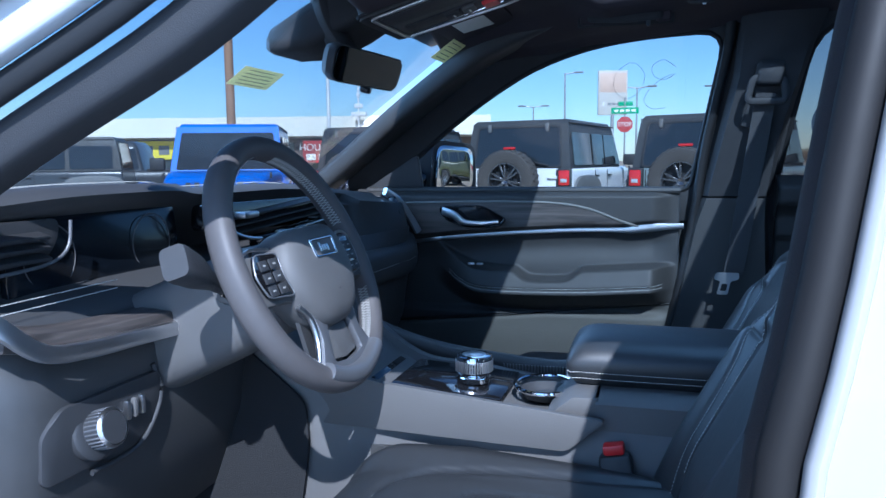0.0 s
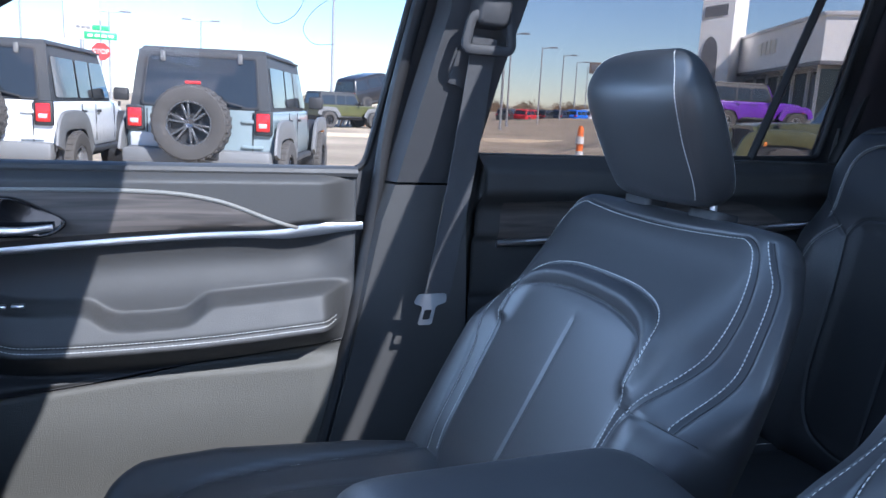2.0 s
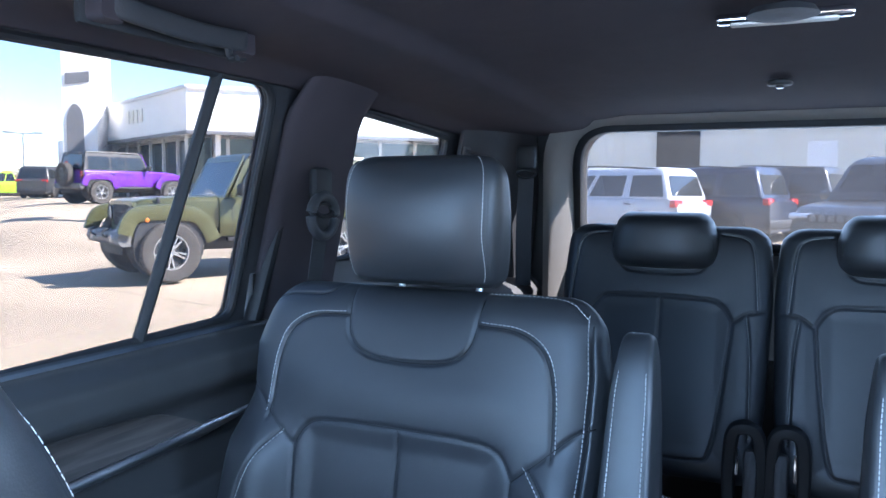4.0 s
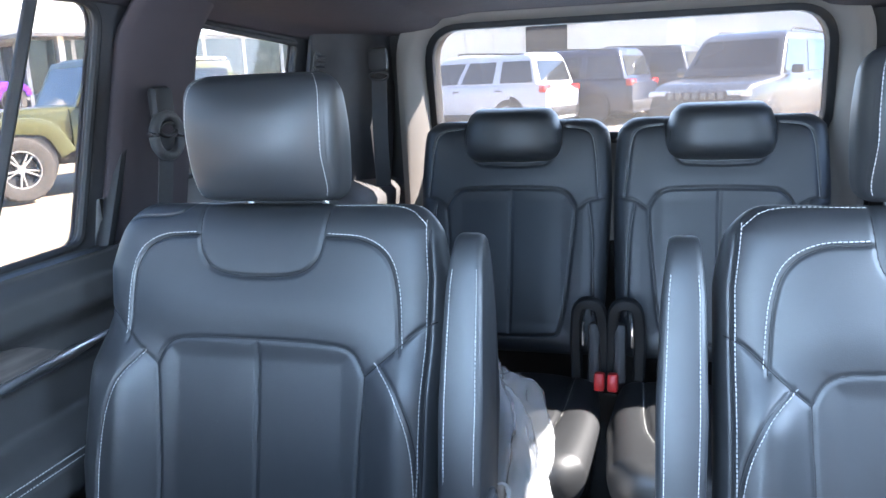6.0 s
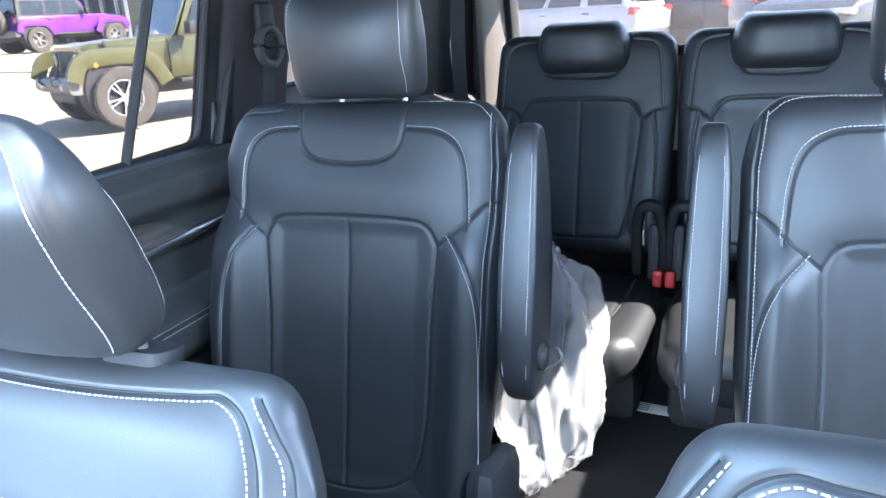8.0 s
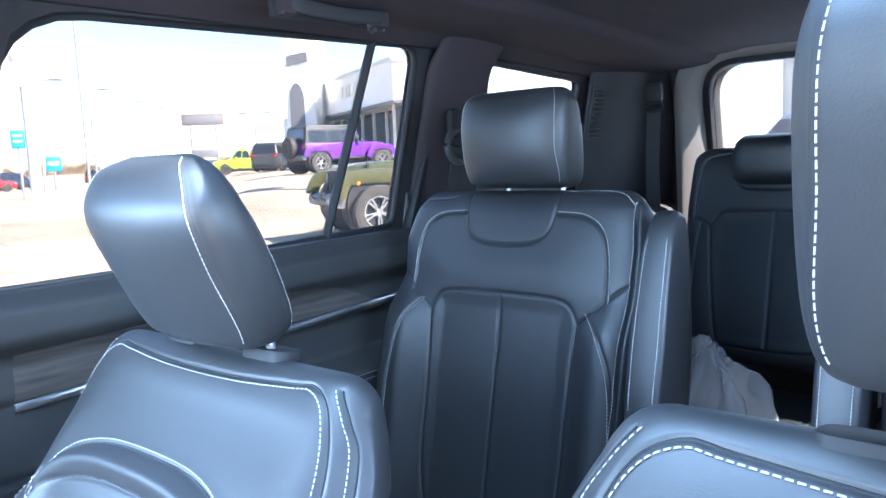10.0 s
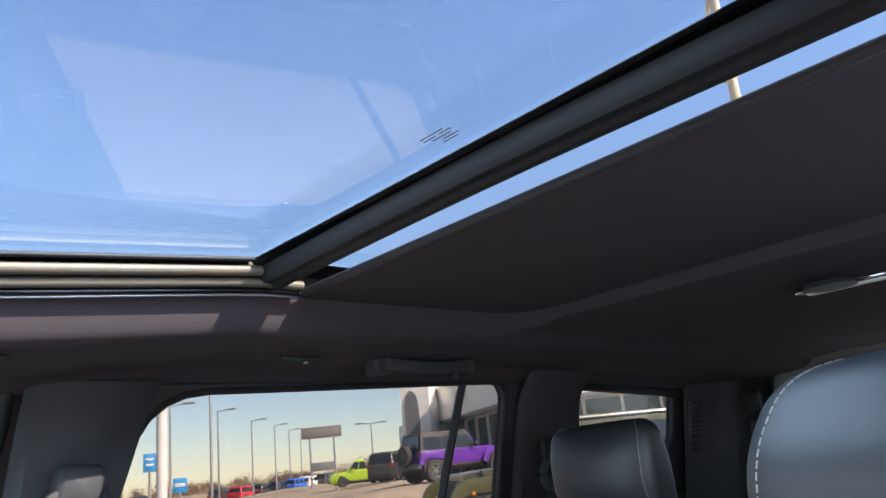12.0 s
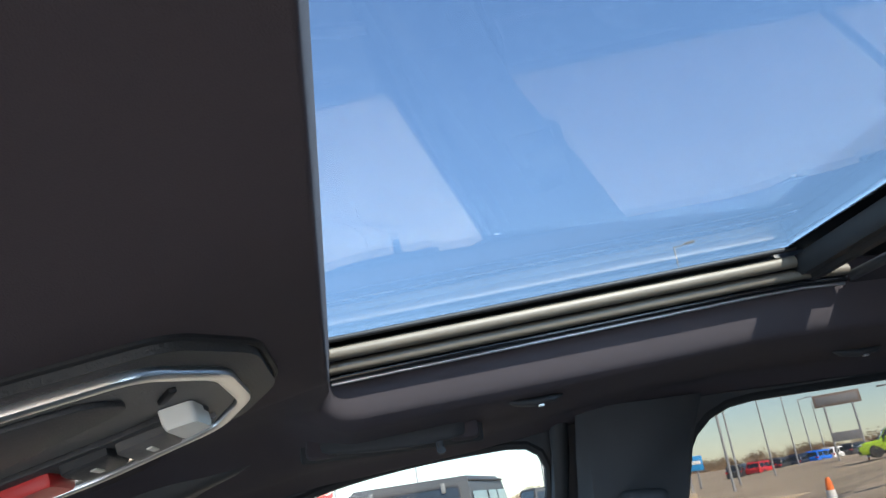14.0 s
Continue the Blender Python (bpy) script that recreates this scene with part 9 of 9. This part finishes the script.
wc_ = thing("sign_column", "thick white painted steel column on a pale base", "sign column", (*polar(22.05, 48), 0))
put("column", lathe([(0, 0.2), (0.30, 0.2), (0.30, 13.0), (0, 13.0)], 24), M_FRAME, wc_, "white painted column")
put("base", rbox(1.3, 1.3, 0.34, 0.04, (0, 0, 0.17)), M_KERB, wc_, "pale concrete base")
wc_.rotation_euler.z = radians(-20)
pb = put("panel", rbox(2.7, 0.40, 3.3, 0.05, (-1.15, -0.12, 7.75)), M_BEIGE, wc_, "pale blank sign panel")
put("panel_band", rbox(2.5, 0.42, 0.55, 0.03, (-1.15, -0.12, 6.55)), M_FRAME, pb, "lighter band of the panel")
for k in range(4):
    put("text_bar", rbox(0.30, 0.42, 0.42, 0.02, (-1.75 + 0.40 * k, -0.13, 7.6)), M_LETTER, pb, "unreadable sign letters")
st = thing("street_sign", "green street sign over a red stop sign on a post", "street sign", (*polar(-3.05, 27), 0), (0, 0, 1))
put("post", tube(np.array([(0, 0, 0), (0, 0, 3.45)]), 0.03, 8), M_POLE, st)
put("green_blade", rbox(0.95, 0.02, 0.22, 0.01, (0, -0.03, 2.98)), M_SIGNGREEN, st, "green street name blade")
put("green_blade", rbox(0.50, 0.02, 0.16, 0.01, (0.02, -0.01, 3.22)), M_SIGNGREEN, st, "green street name blade")
for k in range(4):
    put("name_bar", rbox(0.14, 0.02, 0.08, 0.0, (-0.30 + 0.2 * k, -0.036, 2.98)), M_PAPER, st, "unreadable street name")
octo = [(0.29 * math.cos(v), 0.29 * math.sin(v)) for v in np.linspace(math.pi / 8, 2 * math.pi + math.pi / 8, 8, endpoint=False)]
stop = put("stop_plate", slab(octo, (), lambda a, b, d: (a, -0.045 - d, 2.50 + b), 0.01), M_SIGNRED, st, "red eight-sided plate")
lettering("STOP", 0.20, (0, -0.062, 2.50), (90, 0, 0), M_PAPER, stop, "white letters")

for at in (polar(30.8, 15.5), polar(33.8, 62)):
    cn = thing("traffic_cone", "orange and white striped traffic tube on the asphalt", "traffic cone", (*at, 0), group="traffic cones")
    put("tube", lathe([(0, 0.03), (0.09, 0.03), (0.07, 0.55), (0.06, 1.0), (0.035, 1.08), (0, 1.08)], 20), surface("orange_plastic", (0.75, 0.16, 0.02), 0.6), cn, "orange plastic tube")
    for z in (0.42, 0.72):
        put("band", lathe([(0.075, z), (0.082, z), (0.080, z + 0.15), (0.072, z + 0.15)], 20), M_FRAME, cn, "white reflecting band")
    put("foot", rbox(0.36, 0.36, 0.04, 0.015, (0, 0, 0.02)), M_BLACKTRIM, cn)

# display ramp with a car on it
rp_ = thing("display_ramp", "rusty steel display ramp with white posts", "display ramp", (*polar(15.8, 44), 0), (0, 0, -20))
put("deck", rbox(4.0, 1.8, 0.12, 0.02, (0, 0, 1.35), (0, -14, 0)), M_RUST, rp_)
for k in range(6):
    put("strut", tube(np.array([(-1.8 + 0.7 * k, -0.7, 0), (-1.4 + 0.6 * k, 0.6, 1.2)]), 0.05, 8), M_RUST, rp_)
    put("post", tube(np.array([(-2.6 + 0.25 * k, -1.0, 0), (-2.4 + 0.25 * k, -0.9, 1.1)]), 0.06, 8), M_FRAME, rp_)
ds = station("dark SUV parked up on the display ramp", polar(15.8, 44), 60, P_BLACK, 4.6, 1.7)
ds.matrix_basis = pose(*polar(15.8, 44), 1.30, 0, -12, 30)
offroader("dark green off-road car beside the display ramp", polar(13.6, 41), 70, P_GREEN, rear=False)

# utility pole seen through the roof glass, with cross arms
up = thing("power_pole", "wooden power pole with a transformer can", "power pole", (*polar(67, 20), 0), (0, 0, 30))
put("pole", lathe([(0, 0), (0.17, 0), (0.12, 13.5), (0, 13.5)], 14), surface("grey_wood_pole", (0.42, 0.35, 0.26), 0.85, scale=3, grain=0.5, grain_scale=30), up, "weathered wooden pole")
put("cross_arm", rbox(2.4, 0.12, 0.14, 0.02, (0, 0.1, 12.7)), surface("cross_arm_wood", (0.44, 0.38, 0.29), 0.85), up, "wooden cross arm")
for k in (-1.0, -0.4, 0.5, 1.0):
    put("insulator", lathe([(0, 0), (0.04, 0), (0.05, 0.08), (0.03, 0.16), (0, 0.18)], 12), M_FRAME, up).matrix_basis = pose(k, 0.1, 12.77)
put("transformer", move(lathe([(0, 0), (0.22, 0), (0.24, 0.05), (0.24, 0.8), (0.18, 0.88), (0, 0.9)], 20), (0.35, 0.0, 10.2)), M_BEIGE, up, "grey transformer can")

# far bushes and low trees, bare
def scrub(az0, az1, d, n, h):
    rng = random.Random(int(az0 * 10))
    verts, faces = [], []
    for _ in range(n):
        az, dd = rng.uniform(az0, az1), d * rng.uniform(0.96, 1.06)
        bx, by = polar(az, dd)
        hh = h * rng.uniform(0.5, 1.0)
        for _ in range(46):
            p = np.array((bx + rng.gauss(0, 0.5) * hh * 0.3, by + rng.gauss(0, 0.4) * hh * 0.3, rng.uniform(0.0, 0.4) * hh))
            q = p + np.array((rng.gauss(0, 0.28) * hh, rng.gauss(0, 0.28) * hh, rng.uniform(0.25, 0.65) * hh))
            w = 0.05 * hh * rng.uniform(0.4, 1.0)
            k = len(verts)
            verts += [p + (w, 0, 0), p - (w, 0, 0), q]
            faces.append((k, k + 1, k + 2))
            for _ in range(5):
                c = p + (q - p) * rng.uniform(0.4, 1.0) + np.array([rng.gauss(0, 0.10) * hh for _ in range(3)])
                r = 0.07 * hh * rng.uniform(0.5, 1.0)
                k = len(verts)
                verts += [c + (r, 0, 0), c + (-r * 0.5, r * 0.8, 0.3 * r), c + (-r * 0.4, -r * 0.6, r)]
                faces.append((k, k + 1, k + 2))
    return np.array(verts), faces


M_SCRUB = surface("bare_twigs", (0.34, 0.25, 0.17), 0.95, scale=0.6, spread=0.3)
wd = put("far_scrub", scrub(34.5, 40.5, 110, 60, 3.6), M_SCRUB, label="bare brown shrubs along the far edge", smooth=False)
tagged(wd, category="shrubs", kind="stuff")
wd = put("far_trees", scrub(-48, -12, 150, 90, 7.0), M_SCRUB, label="bare brown trees behind the far store", smooth=False)
tagged(wd, category="trees", kind="stuff")
wd = put("far_woods", scrub(2, 34, 240, 120, 5.0), M_SCRUB, label="bare brown trees on the horizon", smooth=False)
tagged(wd, category="trees", kind="stuff")

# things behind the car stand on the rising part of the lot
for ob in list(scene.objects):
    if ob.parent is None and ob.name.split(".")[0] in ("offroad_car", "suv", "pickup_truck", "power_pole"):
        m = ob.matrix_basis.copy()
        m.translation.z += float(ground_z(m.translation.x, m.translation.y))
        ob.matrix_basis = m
shed.matrix_basis = pose(0, 0, 0.40)
